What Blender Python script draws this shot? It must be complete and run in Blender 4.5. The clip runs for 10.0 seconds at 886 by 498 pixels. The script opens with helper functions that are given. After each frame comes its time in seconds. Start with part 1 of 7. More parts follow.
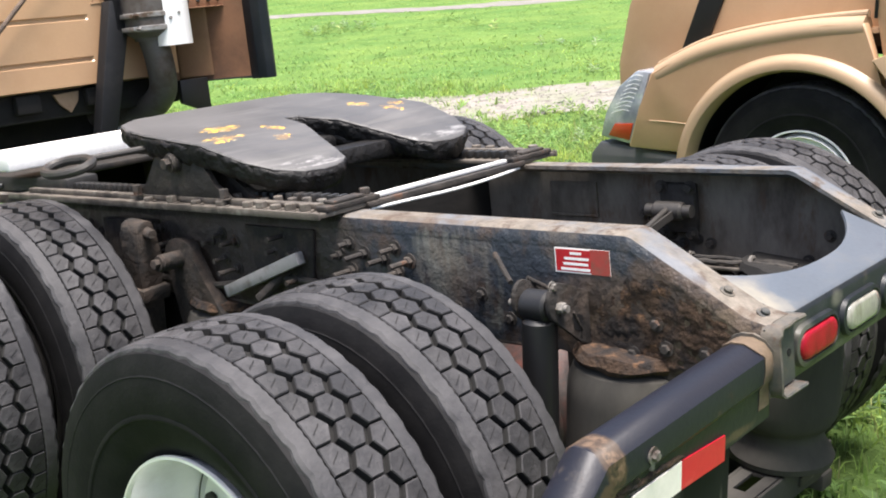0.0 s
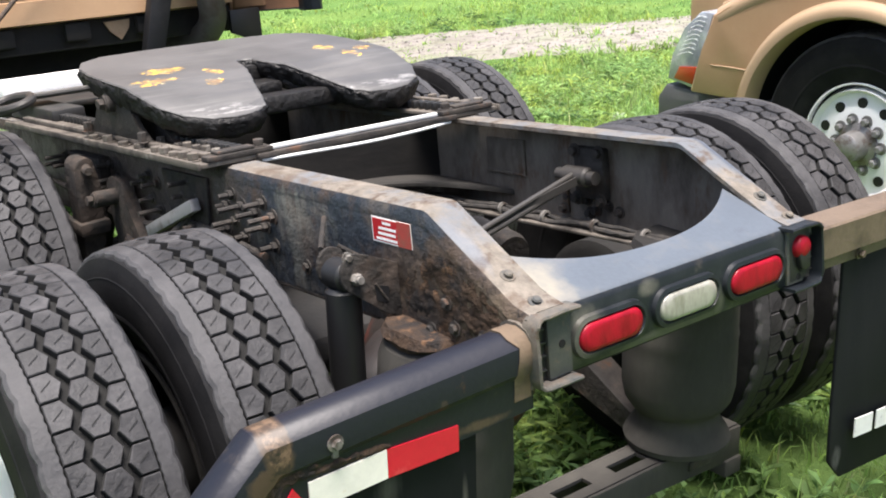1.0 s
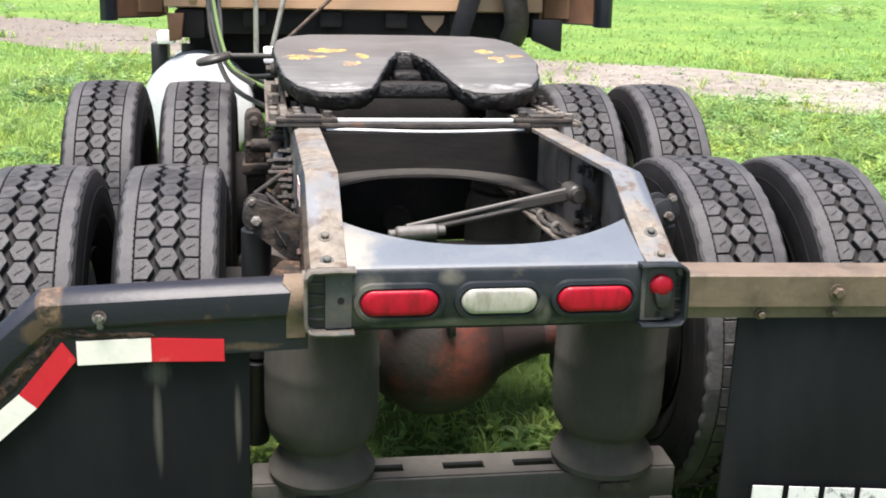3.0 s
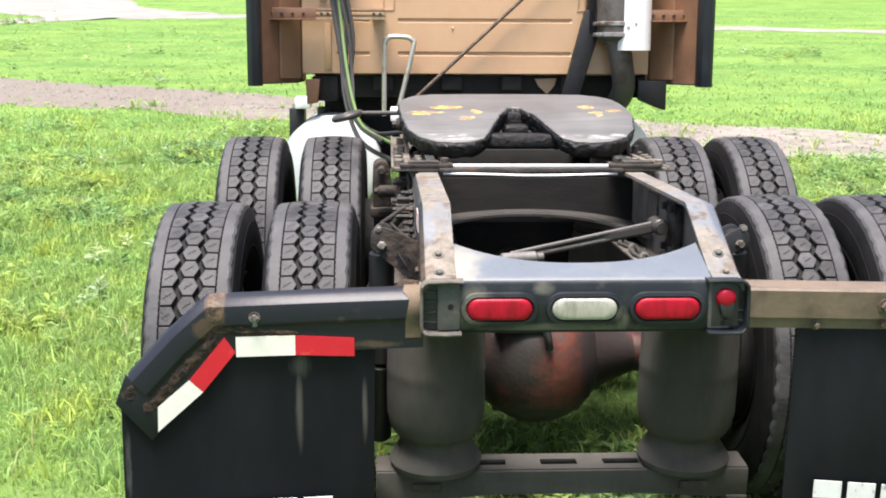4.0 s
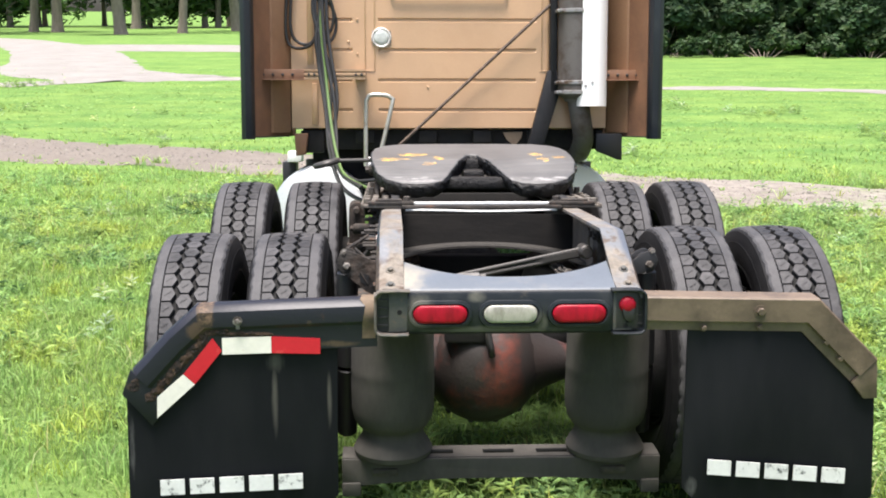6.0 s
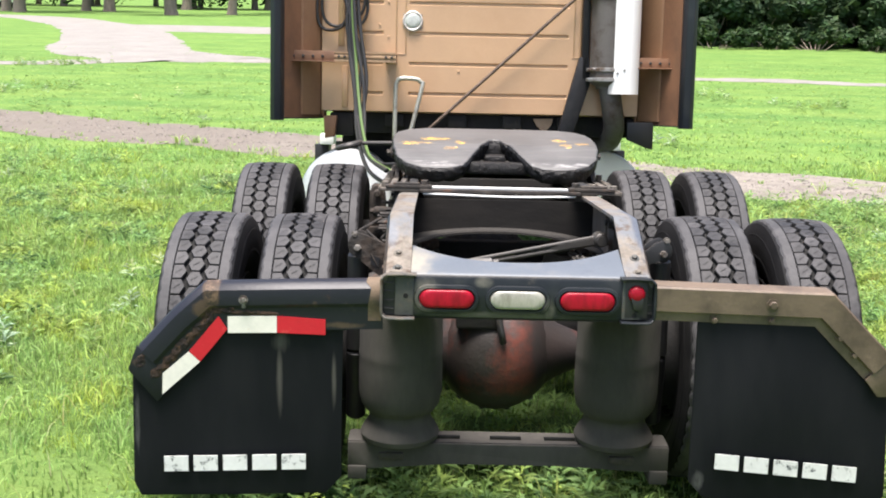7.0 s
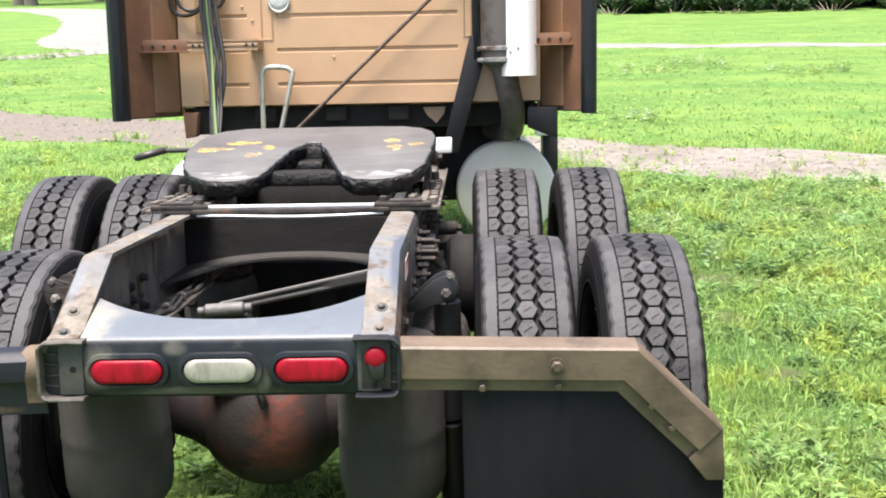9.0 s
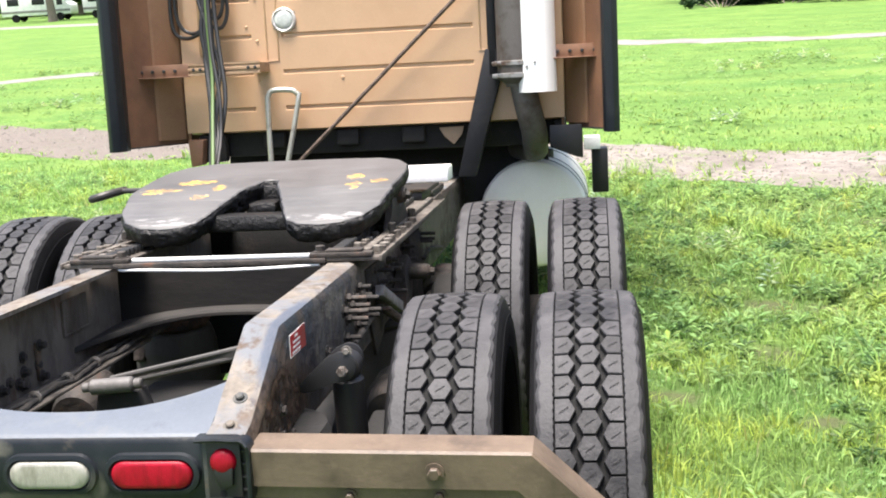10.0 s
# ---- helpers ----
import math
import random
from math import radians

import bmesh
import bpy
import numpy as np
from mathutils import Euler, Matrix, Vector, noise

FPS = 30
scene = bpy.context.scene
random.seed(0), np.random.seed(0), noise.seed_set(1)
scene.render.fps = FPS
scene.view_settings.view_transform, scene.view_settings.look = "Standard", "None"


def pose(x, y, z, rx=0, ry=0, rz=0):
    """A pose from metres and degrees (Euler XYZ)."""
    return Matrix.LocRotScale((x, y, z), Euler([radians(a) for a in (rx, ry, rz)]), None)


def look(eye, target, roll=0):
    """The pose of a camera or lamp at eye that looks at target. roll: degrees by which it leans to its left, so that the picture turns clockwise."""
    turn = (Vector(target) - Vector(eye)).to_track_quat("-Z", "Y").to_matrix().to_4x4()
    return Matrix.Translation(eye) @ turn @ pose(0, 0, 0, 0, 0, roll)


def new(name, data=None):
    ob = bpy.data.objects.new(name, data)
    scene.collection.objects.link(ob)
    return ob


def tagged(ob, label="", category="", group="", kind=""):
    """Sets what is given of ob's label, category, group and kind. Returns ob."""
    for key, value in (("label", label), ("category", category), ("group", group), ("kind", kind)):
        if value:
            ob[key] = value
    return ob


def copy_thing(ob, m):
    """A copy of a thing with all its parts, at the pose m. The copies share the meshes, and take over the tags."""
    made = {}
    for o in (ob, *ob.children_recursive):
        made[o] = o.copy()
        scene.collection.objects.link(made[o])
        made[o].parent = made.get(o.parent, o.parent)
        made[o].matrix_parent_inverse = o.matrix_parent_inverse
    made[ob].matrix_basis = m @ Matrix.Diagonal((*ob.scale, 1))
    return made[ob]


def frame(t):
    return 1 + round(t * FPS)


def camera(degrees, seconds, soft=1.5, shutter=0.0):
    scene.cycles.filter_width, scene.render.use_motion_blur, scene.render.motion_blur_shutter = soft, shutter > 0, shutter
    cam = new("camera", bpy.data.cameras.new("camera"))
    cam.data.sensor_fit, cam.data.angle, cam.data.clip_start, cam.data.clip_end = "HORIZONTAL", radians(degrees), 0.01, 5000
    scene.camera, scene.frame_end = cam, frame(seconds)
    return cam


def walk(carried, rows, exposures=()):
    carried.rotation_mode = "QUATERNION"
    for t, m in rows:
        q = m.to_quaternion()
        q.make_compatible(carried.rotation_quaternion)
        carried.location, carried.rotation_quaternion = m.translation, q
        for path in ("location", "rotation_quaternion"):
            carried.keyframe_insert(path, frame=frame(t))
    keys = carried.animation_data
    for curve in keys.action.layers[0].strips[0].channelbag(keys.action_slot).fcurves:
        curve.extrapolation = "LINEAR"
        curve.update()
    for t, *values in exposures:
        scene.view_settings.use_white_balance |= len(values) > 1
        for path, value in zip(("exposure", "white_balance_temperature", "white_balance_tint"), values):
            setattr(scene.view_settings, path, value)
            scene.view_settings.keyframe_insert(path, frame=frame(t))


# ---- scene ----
cam = camera(42.5, 10.0, soft=1.9)
PATH = [
    (0, (-2.327, -0.9, 1.702), (-0.896, 0.393, 1.17), -2.0),
    (0.1, (-2.287, -0.961, 1.7), (-0.917, 0.385, 1.143), -2.3),
    (0.5, (-2.083, -1.256, 1.769), (-0.808, 0.158, 1.156), -3.0),
    (1, (-1.691, -1.421, 1.769), (-0.551, 0.085, 1.111), -1.9),
    (1.5, (-1.439, -1.63, 1.73), (-0.598, 0.077, 1.116), -2.8),
    (2, (-1.145, -1.936, 1.766), (-0.497, -0.147, 1.149), -1.4),
    (2.2, (-1.002, -2.008, 1.736), (-0.432, -0.189, 1.133), -2.0),
    (3.3, (-0.424, -2.466, 1.801), (-0.24, -0.577, 1.17), 1.6),
    (3.5, (-0.408, -2.581, 1.809), (-0.303, -0.664, 1.251), 0.2),
    (4, (-0.508, -2.816, 1.801), (-0.414, -0.885, 1.289), 0.5),
    (4.5, (-0.484, -3.018, 1.804), (-0.398, -1.071, 1.354), 0.9),
    (5, (-0.364, -3.281, 1.81), (-0.268, -1.333, 1.366), 1.1),
    (5.5, (-0.35, -3.443, 1.826), (-0.298, -1.493, 1.387), 0.8),
    (5.7, (-0.374, -3.466, 1.828), (-0.278, -1.512, 1.416), 0.4),
    (6.8, (-0.308, -3.464, 1.822), (-0.28, -1.506, 1.414), 0.5),
    (7, (-0.26, -3.442, 1.814), (-0.247, -1.489, 1.381), 1.3),
    (7.5, (-0.164, -3.253, 1.795), (-0.129, -1.303, 1.352), 0.3),
    (8, (-0.014, -2.957, 1.813), (0.09, -1.01, 1.368), -0.8),
    (8.5, (0.3, -2.766, 1.767), (0.298, -0.803, 1.381), -0.5),
    (9, (0.594, -2.547, 1.8), (0.548, -0.605, 1.327), -1.2),
    (9.5, (0.878, -2.231, 1.8), (0.771, -0.299, 1.293), -0.8),
    (10, (1.107, -2.046, 1.837), (0.852, -0.118, 1.37), -3.5),
]
EXPOSURES = [(0.0, 1.36), (1.0, 1.37), (1.5, 1.48), (2.0, 1.42), (3.5, 1.62), (4.5, 1.57), (5.0, 1.44), (5.5, 1.47), (7.0, 1.45), (8.0, 1.47), (9.5, 1.66), (10.0, 1.64)]
walk(cam, [(t, look(eye, target, roll)) for t, eye, target, roll in PATH], EXPOSURES)

# ---- world and light ----
world = bpy.data.worlds.new("sky")
scene.world = world
world.use_nodes = True
wn = world.node_tree
sky = wn.nodes.new("ShaderNodeTexSky")
sky.sky_type, sky.sun_disc = "NISHITA", False
sky.sun_elevation, sky.sun_rotation = radians(79), radians(212)
sky.air_density, sky.dust_density, sky.ozone_density = 1.0, 4.0, 1.0
wn.links.new(sky.outputs[0], wn.nodes["Background"].inputs[0])
wn.nodes["Background"].inputs[1].default_value = 0.11
sun = new("sun", bpy.data.lights.new("sun", "SUN"))
sun.data.energy, sun.data.angle, sun.data.color = 4.3, radians(28), (1.0, 0.935, 0.90)
sun.matrix_basis = look((-2.5, -2.4, 24.0), (0, 1.0, 0))


# ---- materials ----
def mat(name, col, col2=None, scale=6.0, lo=0.45, hi=0.62, rough=0.5, rough2=None, metal=0.0, bump=0.15, bscale=70.0,
        vary=0.12, vscale=3.0, col3=None, scale3=25.0, lo3=0.58, hi3=0.68, island=0.0, coat=0.0, dist=0.004, stretch=None, spec=0.5):
    """A surface: base colour with broad and fine variation, up to two kinds of patches (wear, rust, dust) and fine relief."""
    m = bpy.data.materials.new(name)
    m.use_nodes = True
    t = m.node_tree
    b = t.nodes["Principled BSDF"]
    tc = t.nodes.new("ShaderNodeTexCoord")
    src = tc.outputs["Object"]
    if stretch:
        mp = t.nodes.new("ShaderNodeMapping")
        mp.inputs["Scale"].default_value = stretch
        t.links.new(src, mp.inputs["Vector"])
        src = mp.outputs[0]

    def noise_of(sc, detail=5.0, rgh=0.6):
        n = t.nodes.new("ShaderNodeTexNoise")
        n.inputs["Scale"].default_value, n.inputs["Detail"].default_value, n.inputs["Roughness"].default_value = sc, detail, rgh
        t.links.new(src, n.inputs["Vector"])
        return n.outputs["Fac"]

    def ramp(fac, a, c):
        r = t.nodes.new("ShaderNodeMapRange")
        r.inputs["From Min"].default_value, r.inputs["From Max"].default_value = a, c
        t.links.new(fac, r.inputs["Value"])
        return r.outputs[0]

    def mix(fac, a, c):
        x = t.nodes.new("ShaderNodeMix")
        x.data_type = "RGBA"
        if isinstance(fac, float):
            x.inputs[0].default_value = fac
        else:
            t.links.new(fac, x.inputs[0])
        for k, v in ((6, a), (7, c)):
            if isinstance(v, tuple):
                x.inputs[k].default_value = (*v, 1)
            else:
                t.links.new(v, x.inputs[k])
        return x.outputs[2]

    dark = tuple(c * (1 - vary * 2) for c in col)
    lite = tuple(min(1, c * (1 + vary)) for c in col)
    c = mix(ramp(noise_of(vscale), 0.3, 0.7), dark, lite)
    fine = ramp(noise_of(bscale, 3), 0.3, 0.7)
    c2 = mix(fine, tuple(v * (1 - vary) for v in col), tuple(min(1, v * (1 + vary)) for v in col))
    c = mix(0.4, c, c2)
    rf = None
    if col2:
        f = ramp(noise_of(scale, 8, 0.68), lo, hi)
        c = mix(f, c, col2)
        if rough2 is not None:
            q = t.nodes.new("ShaderNodeMapRange")
            q.inputs["To Min"].default_value, q.inputs["To Max"].default_value = rough, rough2
            t.links.new(f, q.inputs["Value"])
            rf = q.outputs[0]
    if col3:
        c = mix(ramp(noise_of(scale3, 8, 0.7), lo3, hi3), c, col3)
    if island:
        g = t.nodes.new("ShaderNodeNewGeometry")
        hv = t.nodes.new("ShaderNodeHueSaturation")
        q = t.nodes.new("ShaderNodeMapRange")
        q.inputs["To Min"].default_value, q.inputs["To Max"].default_value = 1 - island, 1 + island
        t.links.new(g.outputs["Random Per Island"], q.inputs["Value"])
        t.links.new(q.outputs[0], hv.inputs["Value"])
        t.links.new(c, hv.inputs["Color"])
        c = hv.outputs[0]
    t.links.new(c, b.inputs["Base Color"])
    if rf:
        t.links.new(rf, b.inputs["Roughness"])
    else:
        b.inputs["Roughness"].default_value = rough
    b.inputs["Metallic"].default_value = metal
    b.inputs["Specular IOR Level"].default_value = spec
    b.inputs["Coat Weight"].default_value = coat
    b.inputs["Coat Roughness"].default_value = 0.12
    if bump:
        bp = t.nodes.new("ShaderNodeBump")
        bp.inputs["Strength"].default_value, bp.inputs["Distance"].default_value = bump, dist
        t.links.new(noise_of(bscale, 6), bp.inputs["Height"])
        t.links.new(bp.outputs[0], b.inputs["Normal"])
    return m


RUST = (0.077, 0.035, 0.0175)
DUST = (0.168, 0.133, 0.098)
M_RUBBER = mat("tyre_rubber", (0.007, 0.007, 0.0078), (0.0147, 0.0143, 0.0147), 9, 0.42, 0.7, spec=0.15, rough=0.7, bump=0.25, bscale=120)
M_TREAD = mat("tread_rubber", (0.023, 0.0227, 0.0243), (0.062, 0.060, 0.062), 11, 0.42, 0.7, rough=0.55, rough2=0.7, spec=0.28, bump=0.6, bscale=110, island=0.25)
M_SHOULDER = mat("shoulder_rubber", (0.031, 0.0307, 0.033), (0.062, 0.0605, 0.0625), 9, 0.42, 0.66, rough=0.6, rough2=0.75, spec=0.34, bump=0.5, bscale=90)
# Near-black copies of the tread rubber: shade of grooves and slits in the colour.
M_GROOVE = mat("groove_shade_rubber", (0.0049, 0.0049, 0.0049), rough=0.95, bump=0.2)
M_SIPE = mat("sipe_shade_rubber", (0.0098, 0.0098, 0.0098), rough=0.95, bump=0.2)
M_NAVY = mat("navy_paint", (0.0075, 0.0082, 0.0140), (0.07, 0.056, 0.0434), 7, 0.62, 0.74, rough=0.46, spec=0.36, rough2=0.85, bump=0.2, col3=RUST, scale3=11, lo3=0.64, hi3=0.72)
M_RAIL = mat("rail_steel", (0.014, 0.0189, 0.0266), (0.0595, 0.0504, 0.0406), 3.6, 0.48, 0.62, rough=0.5, rough2=0.95, bump=0.8, bscale=30, dist=0.01, vary=0.3, vscale=9, col3=(0.0315, 0.021, 0.0154), scale3=9, lo3=0.5, hi3=0.62)
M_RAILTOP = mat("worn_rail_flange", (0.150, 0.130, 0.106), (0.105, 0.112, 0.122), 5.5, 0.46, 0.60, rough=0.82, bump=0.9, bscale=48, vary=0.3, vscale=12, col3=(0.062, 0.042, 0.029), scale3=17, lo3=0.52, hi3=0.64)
M_RAILIN = mat("dusty_inner_rail", (0.135, 0.117, 0.096), (0.052, 0.041, 0.032), 4.5, 0.46, 0.66, rough=0.85, bump=0.6, bscale=40, vary=0.2, vscale=6, col3=(0.075, 0.044, 0.026), scale3=7, lo3=0.56, hi3=0.68, stretch=(1, 1.6, 0.7))
M_NAVYRUST = mat("rust_patched_navy_paint", (0.014, 0.0175, 0.0252), (0.105, 0.07, 0.0455), 9, 0.42, 0.56, rough=0.5, rough2=0.9, bump=0.5, bscale=45, col3=(0.042, 0.0238, 0.0154), scale3=16, lo3=0.5, hi3=0.62)
M_TAIL = mat("tail_paint", (0.0091, 0.0115, 0.0147), (0.0245, 0.028, 0.0301), 7, 0.5, 0.75, rough=0.4, rough2=0.6, spec=0.3, bump=0.15, bscale=90, col3=(0.063, 0.0546, 0.0448), scale3=9, lo3=0.62, hi3=0.74)
# Faded paint made paler for the sky reflected in the tail's top.
M_TAILTOP = mat("faded_sky_lit_blue", (0.078, 0.092, 0.112), (0.125, 0.125, 0.122), 3.2, 0.5, 0.72, rough=0.48, rough2=0.65, spec=0.4, bump=0.15, bscale=90, col3=(0.055, 0.062, 0.08), scale3=12, lo3=0.58, hi3=0.72)
M_GRIME = mat("oily_grime", (0.0182, 0.0154, 0.0133), (0.0595, 0.049, 0.0406), 8, 0.45, 0.65, rough=0.75, bump=0.7, bscale=45, dist=0.008, col3=RUST, scale3=16)
M_DARKSTEEL = mat("dark_steel", (0.014, 0.014, 0.014), (0.042, 0.035, 0.0294), 9, 0.5, 0.7, rough=0.55, bump=0.3)
M_STEEL = mat("bare_steel", (0.294, 0.287, 0.28), (0.112, 0.077, 0.056), 10, 0.5, 0.64, rough=0.45, metal=0.6, bump=0.25)
M_PALESTEEL = mat("pale_steel", (0.72, 0.72, 0.70), (0.30, 0.25, 0.20), 5, 0.60, 0.72, rough=0.5, metal=0.1, bump=0.2)
M_RUSTY = mat("rusty_steel", (0.0595, 0.0385, 0.0252), (0.14, 0.1015, 0.07), 9, 0.45, 0.65, rough=0.9, bump=0.6, bscale=50, col3=(0.035, 0.021, 0.0154), scale3=14)
M_FWTOP = mat("greased_steel", (0.070, 0.0685, 0.068), (0.098, 0.095, 0.094), 4, 0.4, 0.7, rough=0.54, rough2=0.64, metal=0.15, bump=0.2, bscale=30, vary=0.1, col3=(0.045, 0.042, 0.042), scale3=14, lo3=0.64, hi3=0.74)
M_GREASE = mat("black_grease", (0.0049, 0.0045, 0.0045), (0.0098, 0.0084, 0.0077), 30, 0.4, 0.7, rough=0.5, spec=0.35, bump=0.9, bscale=40, dist=0.01)
M_BAG = mat("dusty_rubber", (0.040, 0.038, 0.034), (0.070, 0.065, 0.057), 4, 0.4, 0.7, rough=0.9, spec=0.2, bump=0.2, stretch=(1, 1, 0.4))
M_DIFF = mat("orange_axle_paint", (0.105, 0.0231, 0.0133), (0.0154, 0.0112, 0.0091), 5.0, 0.36, 0.52, rough=0.6, bump=0.4, col3=(0.042, 0.0315, 0.028), scale3=12)
M_FLAP = mat("flap_rubber", (0.0054, 0.0062, 0.0082), (0.0105, 0.011, 0.0128), 3, 0.5, 0.75, rough=0.66, spec=0.15, bump=0.15, stretch=(1, 1, 0.25))
M_WHITE = mat("white_paint", (0.84, 0.84, 0.82), (0.55, 0.52, 0.48), 12, 0.62, 0.75, rough=0.5, bump=0.1)
M_TAPEW = mat("white_tape", (0.74, 0.70, 0.64), (0.55, 0.40, 0.22), 14, 0.62, 0.72, rough=0.35, bump=0.1)
M_TAPER = mat("red_tape", (0.50, 0.010, 0.028), (0.6, 0.08, 0.08), 20, 0.6, 0.75, rough=0.35, bump=0.08)
M_LENSR = mat("red_lens", (0.27, 0.002, 0.014), (0.165, 0.0015, 0.008), 22, 0.45, 0.65, stretch=(1.6, 1, 0.5), vary=0.15, rough=0.4, spec=0.22, bump=0.25, bscale=220, coat=0.08)
M_LENSW = mat("clear_lens", (0.30, 0.292, 0.252), (0.17, 0.162, 0.135), 26, 0.47, 0.68, stretch=(1.6, 1, 0.5), vary=0.15, rough=0.22, bump=0.25, bscale=220, coat=0.5)
M_BRONZE = mat("bronze_paint", (0.475, 0.302, 0.176), (0.42, 0.255, 0.142), 2.5, 0.45, 0.75, rough=0.36, metal=0.1, bump=0.04, coat=0.35, vary=0.05)
# Dull bronze, darkened for the shade inside the side extenders.
M_BRONZEDULL = mat("dull_shaded_bronze", (0.195, 0.097, 0.052), (0.115, 0.06, 0.035), 4, 0.45, 0.7, rough=0.6, bump=0.1, col3=(0.182, 0.1085, 0.063), scale3=9, lo3=0.6, hi3=0.72)
# Faded flare paint, also the highlight along the wing's ridge and shoulder.
M_FLARE = mat("faded_highlit_bronze", (0.378, 0.266, 0.1645), (0.329, 0.224, 0.133), 3, 0.4, 0.7, rough=0.5, bump=0.05, coat=0.1, vary=0.05)
M_BROWNBRK = mat("brown_paint", (0.122, 0.089, 0.062), (0.068, 0.049, 0.035), 7, 0.42, 0.62, rough=0.55, bump=0.25, col3=(0.155, 0.112, 0.082), scale3=15, lo3=0.58, hi3=0.7)
M_POST = mat("dark_post_paint", (0.0084, 0.0091, 0.0112), (0.021, 0.021, 0.0217), 6, 0.5, 0.75, rough=0.6, spec=0.3, bump=0.15)
# Bronze darkened for the deep shade in the cab's corners.
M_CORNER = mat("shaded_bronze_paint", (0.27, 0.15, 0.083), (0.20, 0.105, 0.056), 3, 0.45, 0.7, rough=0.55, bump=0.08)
M_BUMPER = mat("grey_bumper", (0.084, 0.084, 0.0875), (0.14, 0.14, 0.14), 4, 0.5, 0.75, rough=0.55, bump=0.15)
M_EDGE = mat("rubber_edge", (0.0098, 0.0133, 0.0196), (0.035, 0.0385, 0.042), 5, 0.5, 0.8, rough=0.45, bump=0.1)
M_BLACK = mat("black_plastic", (0.0084, 0.0084, 0.0091), rough=0.5, bump=0.1)
# Near black: the shade under the trucks is carried by this colour.
M_UNDER = mat("shaded_underbody", (0.006, 0.0056, 0.0052), (0.015, 0.0125, 0.0105), 7, 0.5, 0.7, rough=0.85, bump=0.5)
M_TANK = mat("pale_tank_paint", (0.88, 0.85, 0.77), (0.80, 0.77, 0.70), 3, 0.45, 0.7, rough=0.55, metal=0.0, bump=0.06, vary=0.05)
M_ALU = mat("polished_aluminium", (0.86, 0.86, 0.86), (0.74, 0.73, 0.72), 6, 0.5, 0.7, rough=0.28, metal=0.35, bump=0.04, vary=0.04)
M_SHIELD = mat("white_heat_shield", (0.80, 0.80, 0.80), (0.74, 0.74, 0.72), 8, 0.6, 0.75, rough=0.35, metal=0.1, bump=0.05, vary=0.03)
M_PIPE = mat("exhaust_pipe", (0.105, 0.096, 0.09), (0.05, 0.034, 0.025), 8, 0.5, 0.7, rough=0.6, metal=0.3, bump=0.2)
M_HOSE = mat("black_hose", (0.0126, 0.0133, 0.014), rough=0.5, bump=0.1)
M_HOSEG = mat("green_hose", (0.075, 0.13, 0.036), rough=0.5, bump=0.1)
M_ROPE = mat("rusty_rod", (0.0595, 0.042, 0.0315), (0.112, 0.077, 0.056), 30, 0.45, 0.6, rough=0.8, bump=0.3)
M_STICK = mat("red_sticker", (0.42, 0.012, 0.018), (0.5, 0.12, 0.08), 16, 0.6, 0.75, rough=0.5, bump=0.05)
M_AMBER = mat("amber_lens", (0.36, 0.045, 0.012), vary=0.06, rough=0.2, bump=0.2, bscale=200, coat=0.5)
M_HEADLAMP = mat("cloudy_headlamp", (0.36, 0.39, 0.44), (0.60, 0.62, 0.64), 6, 0.45, 0.65, rough=0.12, metal=0.3, bump=0.15, bscale=20, coat=0.8)
M_DULL = mat("dull_bolt_steel", (0.154, 0.1435, 0.1295), (0.042, 0.0315, 0.0245), 30, 0.45, 0.6, rough=0.7, bump=0.3)
M_CHEEK = mat("dusty_painted_plate", (0.062, 0.063, 0.053), (0.035, 0.04, 0.042), 9, 0.46, 0.62, rough=0.75, bump=0.4, bscale=50, col3=(0.105, 0.075, 0.05), scale3=14, lo3=0.56, hi3=0.66)
M_LIP = mat("worn_lip_steel", (0.115, 0.098, 0.078), (0.05, 0.052, 0.05), 12, 0.44, 0.6, rough=0.75, bump=0.5, bscale=60, col3=(0.07, 0.04, 0.025), scale3=25, lo3=0.56, hi3=0.66)
M_TAN = mat("rust_tinted_paint", (0.118, 0.082, 0.052), (0.055, 0.045, 0.038), 14, 0.46, 0.62, rough=0.8, bump=0.5, bscale=55, col3=(0.21, 0.155, 0.10), scale3=22, lo3=0.55, hi3=0.66)
# Plate colour lowered to near black for the shade inside the frame.
M_ARCH = mat("shaded_dusty_plate", (0.0075, 0.0069, 0.0064), (0.017, 0.015, 0.0133), 3, 0.45, 0.7, rough=0.8, spec=0.3, bump=0.3, bscale=40, stretch=(0.6, 1, 1.6))
M_BUSH = mat("grey_bush_steel", (0.10, 0.095, 0.09), (0.06, 0.055, 0.05), 14, 0.45, 0.62, rough=0.6, bump=0.3)
M_LOOM = mat("dusty_loom_tape", (0.05, 0.044, 0.038), (0.025, 0.023, 0.021), 40, 0.42, 0.6, rough=0.85, bump=0.6, bscale=90)
M_SLIDE = mat("worn_slide_steel", (0.105, 0.09, 0.074), (0.035, 0.029, 0.024), 9, 0.45, 0.62, rough=0.7, bump=0.5, bscale=50, col3=(0.19, 0.175, 0.15), scale3=16, lo3=0.56, hi3=0.68)
M_FADED = mat("faded_red_print", (0.36, 0.05, 0.04), (0.25, 0.07, 0.05), 30, 0.45, 0.6, rough=0.6, bump=0.1)
M_TANARM = mat("tan_bracket_paint", (0.33, 0.22, 0.13), (0.22, 0.13, 0.075), 9, 0.46, 0.64, rough=0.55, bump=0.2)
M_CRUST = mat("flaking_rust_crust", (0.062, 0.040, 0.027), (0.022, 0.019, 0.018), 13, 0.44, 0.58, rough=0.95, spec=0.2, bump=1.0, bscale=55, dist=0.012, vary=0.35, vscale=16, col3=(0.125, 0.072, 0.042), scale3=24, lo3=0.56, hi3=0.66)
